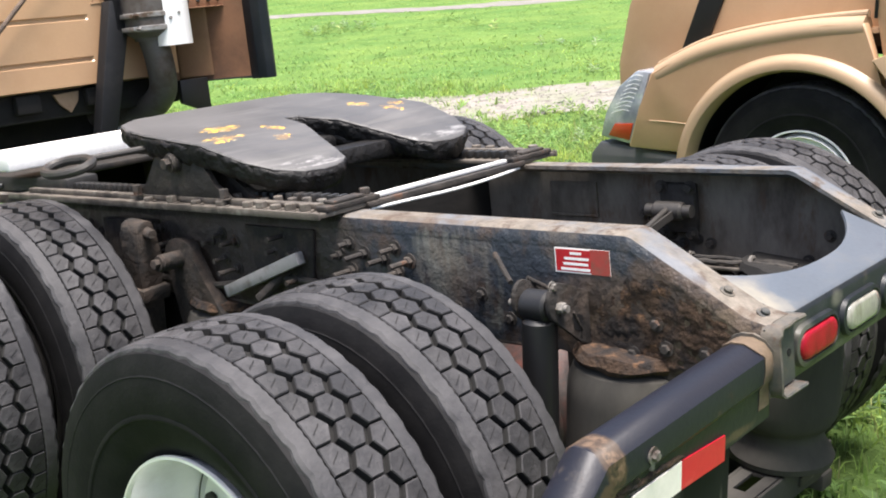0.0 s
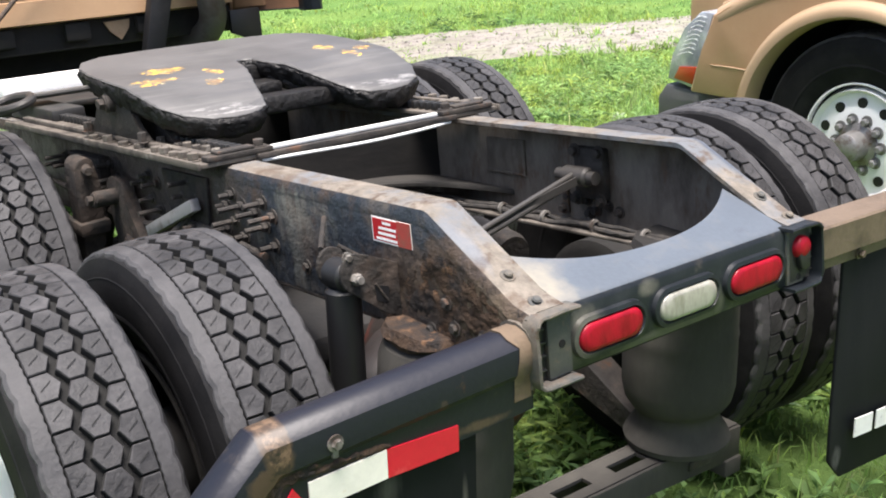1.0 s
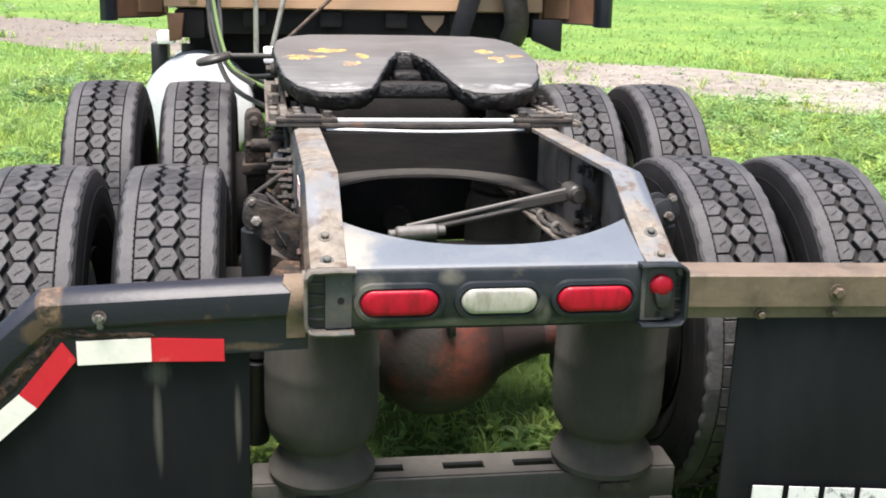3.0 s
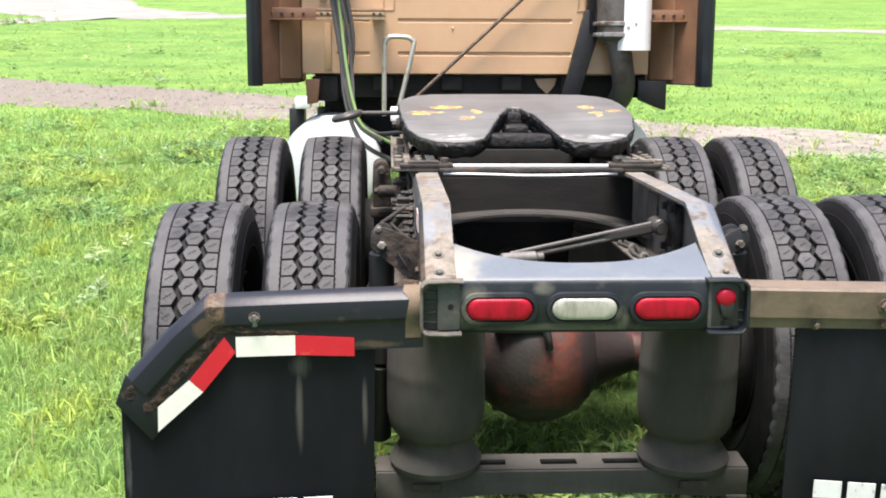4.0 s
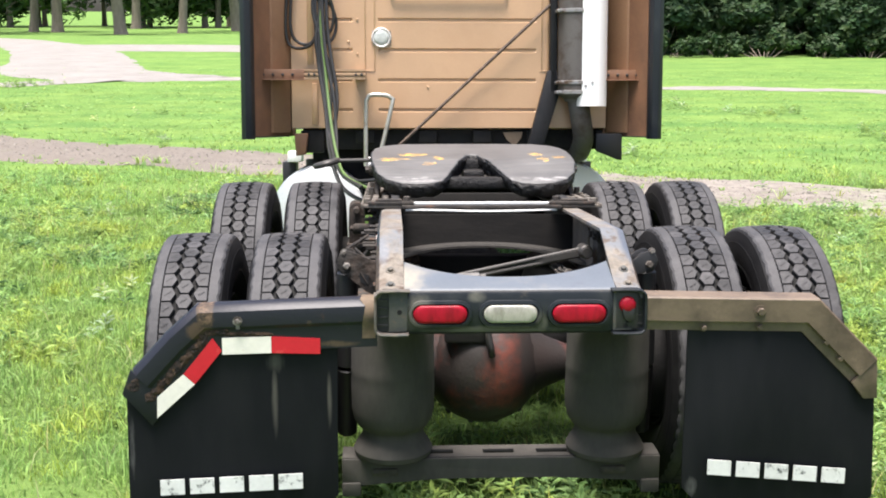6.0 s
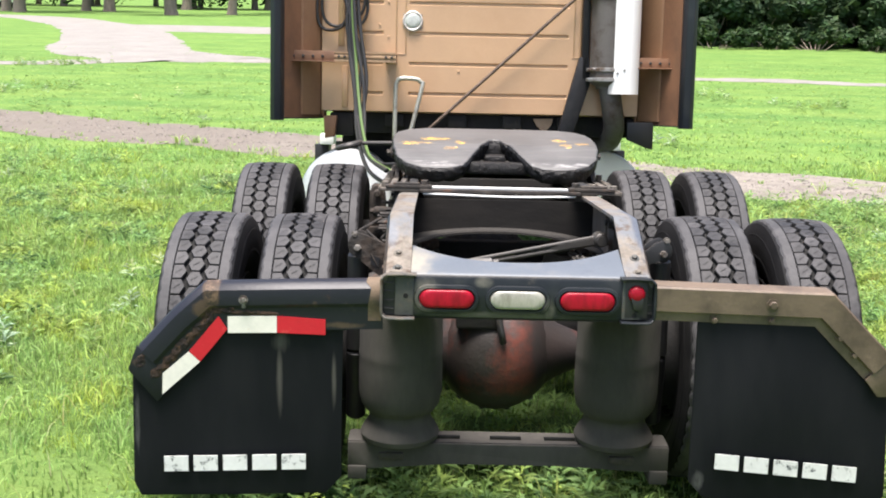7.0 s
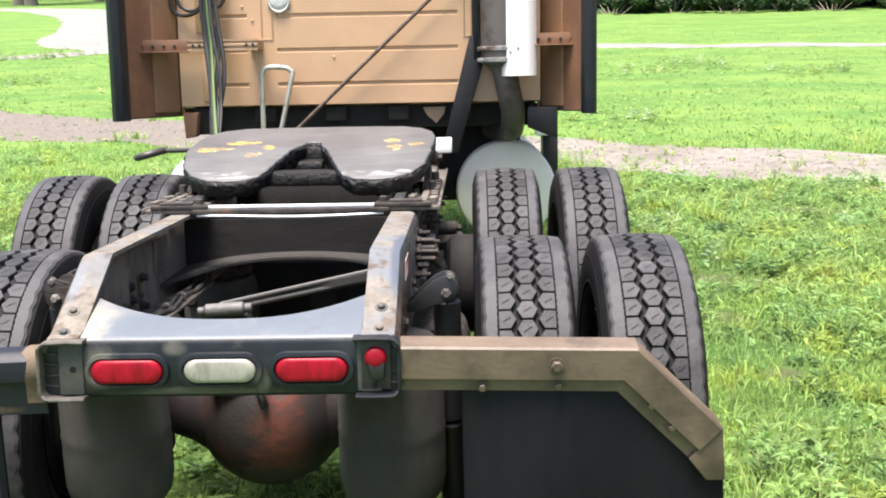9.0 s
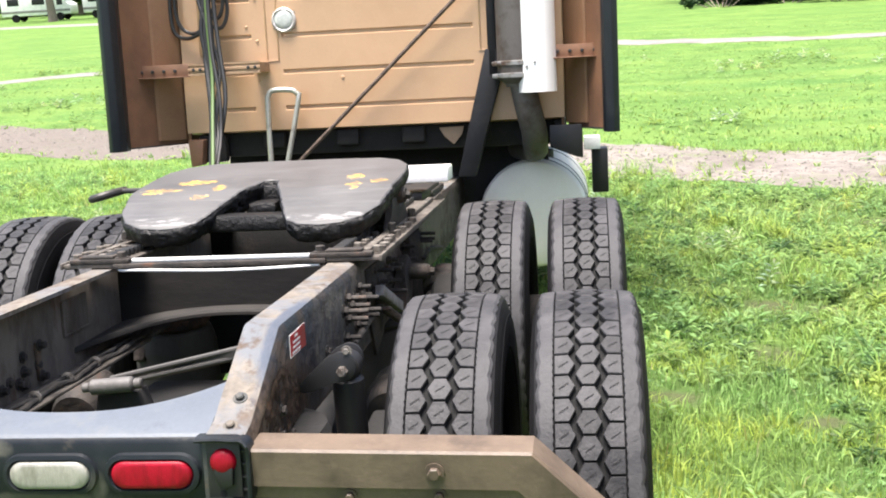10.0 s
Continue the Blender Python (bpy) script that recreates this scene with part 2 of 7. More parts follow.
# Up-facing lip, its colour lowered for the same shade.
M_ARCHLIP = mat("shaded_dusty_lip", (0.021, 0.0185, 0.0155), (0.011, 0.0097, 0.0083), 8, 0.46, 0.62, rough=0.85, bump=0.4, bscale=40)
M_STRUT = mat("pale_strut_steel", (0.27, 0.265, 0.26), (0.12, 0.105, 0.09), 9, 0.5, 0.66, rough=0.55, metal=0.1, bump=0.3)
M_WHEEL = mat("white_wheel_paint", (0.80, 0.80, 0.79), (0.70, 0.69, 0.67), 8, 0.55, 0.75, rough=0.4, bump=0.05, vary=0.03)
M_BEZEL = mat("dull_bezel", (0.52, 0.51, 0.49), (0.30, 0.27, 0.23), 30, 0.5, 0.65, rough=0.4, metal=0.2, bump=0.1)
M_PEBBLE = mat("pebble_stone", (0.17, 0.155, 0.135), (0.09, 0.08, 0.07), 4, 0.4, 0.6, rough=0.9, bump=0.3, island=0.5)
M_BARK = mat("bark", (0.19, 0.155, 0.125), (0.26, 0.215, 0.175), 6, 0.4, 0.7, rough=0.95, bump=0.9, bscale=18, dist=0.03, stretch=(1, 1, 0.3))


def leaf_mat(name, col, spread=0.3, trans=0.25):
    m = mat(name, col, tuple(c * k for c, k in zip(col, (0.86, 0.96, 1.12))), 1.7, 0.44, 0.6, rough=0.6, spec=0.25, bump=0, island=spread, vary=0.26, vscale=1.3,
            col3=tuple(c * k for c, k in zip(col, (1.3, 1.1, 0.8))), scale3=2.4, lo3=0.5, hi3=0.62)
    t = m.node_tree
    b = t.nodes["Principled BSDF"]
    tr = t.nodes.new("ShaderNodeBsdfTranslucent")
    t.links.new(b.inputs["Base Color"].links[0].from_socket, tr.inputs["Color"])
    ms = t.nodes.new("ShaderNodeMixShader")
    ms.inputs[0].default_value = trans
    t.links.new(b.outputs[0], ms.inputs[1])
    t.links.new(tr.outputs[0], ms.inputs[2])
    t.links.new(ms.outputs[0], t.nodes["Material Output"].inputs["Surface"])
    return m


M_GRASS = leaf_mat("grass_blades", (0.262, 0.384, 0.104), 0.45, 0.5)
M_STRAWGREEN = leaf_mat("yellowing_blades", (0.31, 0.40, 0.13), 0.35, 0.45)
M_PALE = leaf_mat("pale_weed_leaves", (0.33, 0.41, 0.24), 0.3, 0.35)
M_STRAW = leaf_mat("pale_stalks", (0.30, 0.32, 0.14), 0.3, 0.4)
M_WEED = leaf_mat("weed_leaves", (0.245, 0.370, 0.122), 0.4, 0.5)
M_DOCK = leaf_mat("dock_leaves", (0.085, 0.155, 0.05), 0.35, 0.35)
M_LEAF = leaf_mat("tree_leaves", (0.038, 0.074, 0.028), 0.35, 0.25)
M_LEAFL = leaf_mat("light_leaves", (0.0595, 0.1155, 0.0315), 0.4, 0.35)
M_FARTURF = leaf_mat("far_turf_leaves", (0.195, 0.298, 0.09), 0.18, 0.4)
M_LEAFM = leaf_mat("scrub_leaves", (0.035, 0.0686, 0.0224), 0.35, 0.3)
M_GROUND = mat("turf", (0.0966, 0.1736, 0.042), (0.1316, 0.2135, 0.0532), 0.55, 0.38, 0.66, rough=0.95, spec=0.1, bump=1.0, bscale=22, dist=0.04,
               vary=0.3, vscale=2.2, col3=(0.0735, 0.1435, 0.035), scale3=0.8, lo3=0.50, hi3=0.68)
M_DIRT = mat("dirt_track", (0.198, 0.176, 0.152), (0.13, 0.11, 0.094), 1.6, 0.42, 0.66, rough=0.95, bump=0.9, bscale=30, dist=0.02, vary=0.15, vscale=2.5,
             col3=(0.105, 0.14, 0.042), scale3=2.2, lo3=0.56, hi3=0.68, stretch=(0.6, 1, 1))
M_GRAVEL = mat("gravel", (0.20, 0.188, 0.172), (0.15, 0.135, 0.122), 1.2, 0.42, 0.68, rough=0.95, bump=0.9, bscale=28, dist=0.02,
               col3=(0.112, 0.133, 0.049), scale3=1.8, lo3=0.60, hi3=0.72, stretch=(0.6, 1, 1))


def stain(m, spots, col, scale, lo, hi, weight=1.0, fade=(0.2, 1.2)):
    """Mixes a stain into a surface: where the spots (centre, reach by axis; reach 0 means any) and a noise add up."""
    t = m.node_tree
    b = t.nodes["Principled BSDF"]
    tc = t.nodes.new("ShaderNodeTexCoord")
    total = None
    for c, reach in spots:
        mp = t.nodes.new("ShaderNodeMapping")
        inv = [1 / r if r else 0.0 for r in reach]
        mp.inputs["Scale"].default_value = inv
        mp.inputs["Location"].default_value = [-p * q for p, q in zip(c, inv)]
        t.links.new(tc.outputs["Object"], mp.inputs["Vector"])
        ln = t.nodes.new("ShaderNodeVectorMath")
        ln.operation = "LENGTH"
        t.links.new(mp.outputs[0], ln.inputs[0])
        r = t.nodes.new("ShaderNodeMapRange")
        r.inputs["From Min"].default_value, r.inputs["From Max"].default_value = fade
        r.inputs["To Min"].default_value, r.inputs["To Max"].default_value = 1.0, 0.0
        t.links.new(ln.outputs["Value"], r.inputs["Value"])
        if total is None:
            total = r.outputs[0]
        else:
            mx = t.nodes.new("ShaderNodeMath")
            mx.operation = "MAXIMUM"
            t.links.new(total, mx.inputs[0])
            t.links.new(r.outputs[0], mx.inputs[1])
            total = mx.outputs[0]
    n = t.nodes.new("ShaderNodeTexNoise")
    n.inputs["Detail"].default_value, n.inputs["Roughness"].default_value, n.inputs["Scale"].default_value = 6, 0.65, 1.0
    mp = t.nodes.new("ShaderNodeMapping")
    mp.inputs["Scale"].default_value = scale
    mp.inputs["Rotation"].default_value = (0, 0, 0.35)
    t.links.new(tc.outputs["Object"], mp.inputs["Vector"])
    t.links.new(mp.outputs[0], n.inputs["Vector"])
    ad = t.nodes.new("ShaderNodeMath")
    t.links.new(total, ad.inputs[0])
    t.links.new(n.outputs["Fac"], ad.inputs[1])
    r = t.nodes.new("ShaderNodeMapRange")
    r.inputs["From Min"].default_value, r.inputs["From Max"].default_value, r.inputs["To Max"].default_value = lo, hi, weight
    t.links.new(ad.outputs[0], r.inputs["Value"])
    x = t.nodes.new("ShaderNodeMix")
    x.data_type = "RGBA"
    old = b.inputs["Base Color"].links[0].from_socket
    t.links.new(r.outputs[0], x.inputs[0])
    t.links.new(old, x.inputs[6])
    x.inputs[7].default_value = (*col, 1)
    t.links.new(x.outputs[2], b.inputs["Base Color"])


stain(M_RAIL, [((0, 2.6, 0.98), (0, 1.7, 0.5))], (0.026, 0.020, 0.016), (9, 9, 9), 0.75, 1.15, 0.92, (0.75, 1.05))
# faded blue left on the flanges, bare tan along their edges
stain(M_RAILTOP, [((-0.40, 0.20, 0), (0.030, 0.11, 0))], (0.125, 0.138, 0.158), (16, 9, 1), 1.0, 1.45, 0.65, (0.3, 1.2))
stain(M_RAILTOP, [((0.41, 0.36, 0), (0.030, 0.34, 0))], (0.050, 0.062, 0.086), (18, 9, 1), 0.95, 1.3, 0.9, (0.3, 1.2))
stain(M_RAILTOP, [((-0.40, 0.9, 0), (0.06, 0.35, 0)), ((0.40, 0.95, 0), (0.06, 0.30, 0)), ((-0.41, 0.05, 0), (0.06, 0.05, 0)), ((0.41, 0.05, 0), (0.06, 0.05, 0))], (0.078, 0.054, 0.037), (30, 24, 1), 1.3, 1.62, 0.8, (0.3, 1.2))
# flaking rust towards the rail's end, pale runs along its web
stain(M_RAIL, [((0, 0.20, 0.92), (0, 0.42, 0.20))], (0.0546, 0.0364, 0.0245), (16, 16, 13), 0.85, 1.15, 0.9)
stain(M_RAIL, [((0, 0.22, 0.92), (0, 0.45, 0.22))], (0.021, 0.0147, 0.0112), (30, 30, 24), 1.40, 1.5, 0.9, (0.5, 1.1))
stain(M_RAIL, [((0, 0.22, 0.92), (0, 0.45, 0.22))], (0.084, 0.0595, 0.0406), (22, 22, 22), 1.52, 1.62, 0.8, (0.5, 1.1))
stain(M_RAIL, [((0, 0.13, 0.93), (0, 0.16, 0.14))], (0.125, 0.092, 0.060), (26, 26, 7), 1.28, 1.6, 0.8, (0.4, 1.2))
stain(M_RAIL, [((0, 0.80, 0.99), (0, 0.42, 0.22))], (0.084, 0.0875, 0.077), (30, 30, 5), 1.45, 1.62, 0.7, (0.5, 1.1))
BARE = ((2.07, 4.1, 0.22), (2.36, 4.05, 0.16), (1.97, 3.34, 0.2), (1.45, 2.7, 0.18), (2.05, 2.45, 0.15), (-2.7, 7.4, 0.25), (-2.8, 5.46, 0.22), (-2.68, 6.67, 0.18), (3.2, 6.2, 0.3), (-4.2, 4.2, 0.25))
# darker green ground between the longer blades about the trucks
stain(M_GROUND, [((0.5, 3.0, 0), (9.0, 9.0, 0))], (0.055, 0.085, 0.026), (2.5, 2.5, 1), 0.9, 1.4, 0.65, (0.45, 1.0))
# broad swathes of deeper and of yellower green across the field
stain(M_GROUND, [((0, 20, 0), (90, 60, 0))], (0.070, 0.150, 0.040), (0.22, 0.75, 1), 1.42, 1.66, 0.6, (0.8, 1.2))
stain(M_GROUND, [((0, 20, 0), (90, 60, 0))], (0.165, 0.235, 0.060), (0.31, 1.1, 1), 1.46, 1.66, 0.55, (0.8, 1.2))
# the track is browner, trodden earth on its western stretch
stain(M_DIRT, [((-9.0, 13.8, 0), (11.0, 9.0, 0))], (0.118, 0.100, 0.082), (1.3, 2.6, 1), 0.72, 1.25, 0.85, (0.5, 1.1))
# darker green grass to both sides of the tail
for mm in (M_GRASS, M_WEED, M_STRAWGREEN):
    stain(mm, [((-3.0, -0.6, 0), (2.8, 2.6, 0)), ((2.8, -0.5, 0), (1.7, 1.7, 0))], (0.13, 0.232, 0.064), (1.6, 1.9, 1), 0.95, 1.5, 0.75, (0.3, 1.2))
# paler and drier to the east, grass growing through
stain(M_DIRT, [((10.0, 5.5, 0), (8.5, 7.5, 0))], (0.245, 0.225, 0.20), (1.2, 3.0, 1), 0.9, 1.4, 0.8, (0.4, 1.1))
stain(M_DIRT, [((9.0, 5.7, 0), (9.0, 7.0, 0))], (0.15, 0.185, 0.085), (0.9, 3.2, 1), 1.46, 1.62, 0.5, (0.6, 1.2))
stain(M_DIRT, [((0, 10, 0), (60, 60, 0))], (0.085, 0.07, 0.058), (7, 9, 1), 1.50, 1.62, 0.7, (0.8, 1.2))
stain(M_GROUND, [((x, y, 0), (r * 1.3, r, 0)) for x, y, r in BARE], (0.084, 0.0735, 0.0455), (9, 9, 1), 1.1, 1.6, 0.7, (0.3, 1.4))


# ---- building helpers ----
TILT_C = radians(-5.2)      # the chassis stands nose-down on its suspension
CHM = Matrix.Translation((0, 0, 0.9)) @ Matrix.Rotation(TILT_C, 4, "X") @ Matrix.Translation((0, 0, -0.9))


LOOSE = {"slide_edge", "slide_guide", "bracket_rod", "shock_bracket", "underside_panel", "hanger_bracket", "end_cheek", "web_bolt", "slide_bolt", "rack_tooth", "cover_bolt", "bracket_hole", "cheek_slot", "air_line",
         "rust_scab", "sticker_bar", "emblem_bar", "panel_strip", "side_pressing", "inner_ledge", "crossmember", "brake_chamber", "end_clamp", "wheel_pair",
         "deck_frame", "pipe_clamp", "step_fairing", "door_gap", "lower_flange", "drive_shaft", "shield_rivet", "valance", "steel_strip"}


def islands(bm):
    """Connected pieces of a mesh, those that touch or overlap taken together."""
    seen, out = set(), []
    for v in bm.verts:
        if v in seen:
            continue
        todo, got = [v], []
        seen.add(v)
        while todo:
            a = todo.pop()
            got.append(a)
            for e in a.link_edges:
                b = e.other_vert(a)
                if b not in seen:
                    seen.add(b)
                    todo.append(b)
        lo = [min(p.co[i] for p in got) - 0.0005 for i in range(3)]
        hi = [max(p.co[i] for p in got) + 0.0005 for i in range(3)]
        group = [lo, hi, got]
        merged = True
        while merged:
            merged = False
            for g in out:
                if all(g[0][i] <= group[1][i] and group[0][i] <= g[1][i] for i in range(3)):
                    out.remove(g)
                    group = [[min(a, b) for a, b in zip(g[0], group[0])], [max(a, b) for a, b in zip(g[1], group[1])], g[2] + group[2]]
                    merged = True
                    break
        out.append(group)
    return [g[2] for g in out]


def part(name, bm, material, parent=None, label="", m=None, smooth=35):
    if name in LOOSE:
        groups = islands(bm)
        if len(groups) > 1:
            first = None
            for g in groups:
                piece, new_of = bmesh.new(), {}
                for v in g:
                    new_of[v] = piece.verts.new(v.co)
                for f in {f for v in g for f in v.link_faces}:
                    piece.faces.new([new_of[v] for v in f.verts]).material_index = f.material_index
                o = one_part(name, piece, material, parent, label, m, smooth)
                first = first or o
            bm.free()
            return first
    return one_part(name, bm, material, parent, label, m, smooth)


def one_part(name, bm, material, parent=None, label="", m=None, smooth=35):
    me = bpy.data.meshes.new(name)
    bmesh.ops.recalc_face_normals(bm, faces=bm.faces)
    bm.to_mesh(me)
    bm.free()
    for mm in (material if isinstance(material, (list, tuple)) else [material]):
        me.materials.append(mm)
    if smooth:
        me.shade_smooth()
        me.set_sharp_from_angle(angle=radians(smooth))
    ob = new(name, me)
    if parent is not None:
        ob.parent = parent
    if m is not None:
        ob.matrix_basis = m
    if label:
        tagged(ob, label)
    return ob


def box(bm, x0, x1, y0, y1, z0, z1, bev=0.0, m=None, mi=0):
    vs = [bm.verts.new((x, y, z)) for x in (x0, x1) for y in (y0, y1) for z in (z0, z1)]
    fs = [bm.faces.new([vs[i] for i in q]) for q in ((0, 1, 3, 2), (4, 6, 7, 5), (0, 4, 5, 1), (2, 3, 7, 6), (0, 2, 6, 4), (1, 5, 7, 3))]
    for f in fs:
        f.material_index = mi
    if m is not None:
        bmesh.ops.transform(bm, matrix=m, verts=vs)
    if bev:
        es = list({e for f in fs for e in f.edges})
        bmesh.ops.bevel(bm, geom=es, offset=bev, segments=2, affect="EDGES", profile=0.5)
    return vs


def prism(bm, pts, axis, a, b, bev=0.0, mi=0):
    """A polygon pts (two numbers a point) drawn out along axis from a to b; the two numbers are the other axes in order x, y, z."""
    def at(p, d):
        return {"x": (d, p[0], p[1]), "y": (p[0], d, p[1]), "z": (p[0], p[1], d)}[axis]
    lo = [bm.verts.new(at(p, a)) for p in pts]
    hi = [bm.verts.new(at(p, b)) for p in pts]
    n = len(pts)
    fs = [bm.faces.new(lo), bm.faces.new(hi[::-1])] + [bm.faces.new((lo[i], hi[i], hi[(i + 1) % n], lo[(i + 1) % n])) for i in range(n)]
    for f in fs:
        f.material_index = mi
    if bev:
        es = list({e for f in fs for e in f.edges})
        bmesh.ops.bevel(bm, geom=es, offset=bev, segments=2, affect="EDGES", profile=0.5)


def lathe(bm, prof, m, n=32, close=False, mi=0):
    """A profile of (r, h) turned round the z axis of the pose m."""
    rings = []
    for r, h in prof:
        if r < 1e-6:
            rings.append([bm.verts.new(m @ Vector((0, 0, h)))])
        else:
            rings.append([bm.verts.new(m @ Vector((r * math.cos(2 * math.pi * i / n), r * math.sin(2 * math.pi * i / n), h))) for i in range(n)])
    pairs = list(zip(rings, rings[1:])) + ([(rings[-1], rings[0])] if close else [])
    for a, b in pairs:
        for i in range(n):
            j = (i + 1) % n
            if len(a) == 1 and len(b) == 1:
                continue
            if len(a) == 1:
                f = bm.faces.new((a[0], b[i], b[j]))
            elif len(b) == 1:
                f = bm.faces.new((a[i], b[0], a[j]))
            else:
                f = bm.faces.new((a[i], b[i], b[j], a[j]))
            f.material_index = mi


def along(p0, p1):
    """The pose at p0 whose z axis looks at p1, and the distance."""
    d = Vector(p1) - Vector(p0)
    return Matrix.Translation(p0) @ d.to_track_quat("Z", "Y").to_matrix().to_4x4(), d.length


def rod(bm, p0, p1, r, n=12, bev=0.0, mi=0):
    m, l = along(p0, p1)
    b = min(bev, l / 3, r * 0.8)
    lathe(bm, [(0, 0), (r - b, 0), (r, b), (r, l - b), (r - b, l), (0, l)] if b else [(0, 0), (r, 0), (r, l), (0, l)], m, n, mi=mi)


def bolt(bm, p, d, r=0.012, h=0.012, mi=0):
    """A hexagon head on a washer, at p along d."""
    p, d = Vector(p), Vector(d).normalized()
    rod(bm, p, p + d * 0.003, r * 1.5, 14, mi=mi)
    rod(bm, p + d * 0.003, p + d * h, r, 6, 0.002, mi=mi)


def smooth_path(pts, k=6):
    """Points on a smooth curve through pts."""
    pts = [Vector(p) for p in pts]
    out = []
    for i in range(len(pts) - 1):
        a, b, c, d = pts[max(i - 1, 0)], pts[i], pts[i + 1], pts[min(i + 2, len(pts) - 1)]
        for j in range(k):
            t = j / k
            out.append(0.5 * ((2 * b) + (c - a) * t + (2 * a - 5 * b + 4 * c - d) * t * t + (3 * b - a - 3 * c + d) * t ** 3))
    return out + [pts[-1]]


def tube(bm, pts, r, n=8, k=6, mi=0):
    pts = smooth_path(pts, k) if k > 1 else [Vector(p) for p in pts]
    rings, side = [], None
    for i, p in enumerate(pts):
        d = (pts[min(i + 1, len(pts) - 1)] - pts[max(i - 1, 0)]).normalized()
        if side is None:
            side = d.orthogonal().normalized()
        side = (side - d * side.dot(d)).normalized()
        up = d.cross(side)
        rings.append([bm.verts.new(p + (side * math.cos(2 * math.pi * j / n) + up * math.sin(2 * math.pi * j / n)) * r) for j in range(n)])
    for a, b in zip(rings, rings[1:]):
        for j in range(n):
            bm.faces.new((a[j], b[j], b[(j + 1) % n], a[(j + 1) % n])).material_index = mi
    bm.faces.new(rings[0][::-1]).material_index = mi
    bm.faces.new(rings[-1]).material_index = mi


def oval(w, h, n=10):
    """A lying stadium outline w by h, round the origin."""
    r, s = h / 2, w / 2 - h / 2
    return [(s + r * math.cos(a), r * math.sin(a)) for a in (-math.pi / 2 + math.pi * i / n for i in range(n + 1))] + \
           [(-s + r * math.cos(a), r * math.sin(a)) for a in (math.pi / 2 + math.pi * i / n for i in range(n + 1))]


def rough_up(bm, amount, scale):
    """Uneven, worn surfaces: shift every vertex a little."""
    for v in bm.verts:
        v.co += Vector(noise.noise_vector(v.co * scale)) * amount


def B():
    return bmesh.new()


# ---- ground ----
def sheet(name, xs, ys, fz, material, label, category):
    xs, ys = list(xs), list(ys)
    vs = [(x, y, fz(x, y)) for y in ys for x in xs]
    n = len(xs)
    fs = [(j * n + i, j * n + i + 1, (j + 1) * n + i + 1, (j + 1) * n + i) for j in range(len(ys) - 1) for i in range(n - 1)]
    me = bpy.data.meshes.new(name)
    me.from_pydata(vs, [], fs)
    me.materials.append(material)
    me.shade_smooth()
    return tagged(new(name, me), label, category, kind="structure")


def land(x, y):
    """Height of the turf."""
    near = math.exp(-((x / 30) ** 2 + ((y - 5) / 40) ** 2))
    return near * (0.035 * noise.noise(Vector((x * 0.5, y * 0.5, 0))) + 0.02 * noise.noise(Vector((x * 1.7, y * 1.7, 3)))) - 0.02 - 0.035 * min(1.0, max(0.0, (x - 1.5) / 1.0)) * max(0.0, 1 - abs(x - 3.5) / 6) * near


def track_mid(x):
    return 9.75 - 0.47 * x + 0.15 * math.sin(x * 0.35)


def steps(*spans):
    out = []
    for a, b, d in spans:
        out += list(np.arange(a, b, d))
    return out + [spans[-1][1]]


GX = steps((-900, -100, 100), (-100, -20, 8), (-20, 20, 0.4), (20, 100, 8), (100, 900, 100))
GY = steps((-900, -100, 100), (-100, -12, 8), (-12, 30, 0.4), (30, 110, 5), (110, 910, 100))
sheet("ground", GX, GY, land, M_GROUND, "bright green mown grass field with clover and weeds", "ground")


def ribbon(name, mids, width, material, label, lift=0.012, fray=0.25):
    """A strip of gravel along the points mids, its edges frayed."""
    pts = smooth_path([(x, y, 0) for x, y in mids], 24)
    vs, fs = [], []
    for i, p in enumerate(pts):
        d = (pts[min(i + 1, len(pts) - 1)] - pts[max(i - 1, 0)]).normalized()
        s = Vector((-d.y, d.x, 0))
        wl = width / 2 + fray * noise.noise(p * 0.9) + 0.4 * fray * noise.noise(p * 4)
        wr = width / 2 + fray * noise.noise(p * 0.9 + Vector((9, 4, 2))) + 0.4 * fray * noise.noise(p * 4 + Vector((3, 3, 9)))
        for k in range(7):
            q = p + s * (wl + (-wr - wl) * k / 6)
            vs.append((q.x, q.y, land(q.x, q.y) + lift * (1 if 0 < k < 6 else 0.2)))
    for i in range(len(pts) - 1):
        for k in range(6):
            a = i * 7 + k
            fs.append((a, a + 1, a + 8, a + 7))
    me = bpy.data.meshes.new(name)
    me.from_pydata(vs, [], fs)
    me.materials.append(material)
    me.shade_smooth()
    return tagged(new(name, me), label, "road", kind="structure")


ribbon("road_near", [(x, track_mid(x)) for x in (-26, -20, -14, -9, -5, -2, 1, 4, 7, 10, 14, 20, 28)], 1.9, M_DIRT, "pale dirt track worn into the grass")
ribbon("road_far", [(-40, 12), (-22, 19), (-12, 24), (-7.5, 27.3), (-3, 28), (2, 26.6), (6, 25), (11, 23.4), (16, 19.5), (21, 17), (35, 13)], 1.2, M_GRAVEL, "distant pale gravel track across the grass", 0.03, 0.5)
ribbon("road_branch", [(-6.5, 27.6), (-9.8, 31.5), (-12.2, 40), (-15.5, 50), (-20, 60), (-28, 71), (-50, 80)], 4.4, M_GRAVEL, "pale gravel branch of the track", 0.034, 0.2)
ribbon("road_upper", [(-17.5, 53), (-13, 54), (-8, 53.5), (-3, 53)], 10.0, M_GRAVEL, "wide pale gravel apron beyond the grass island", 0.042, 0.25)

# ---- the tractor truck ----
truck = tagged(new("tractor_truck"), "bronze road tractor without trailer, rusty bare chassis, parked on grass", "truck")


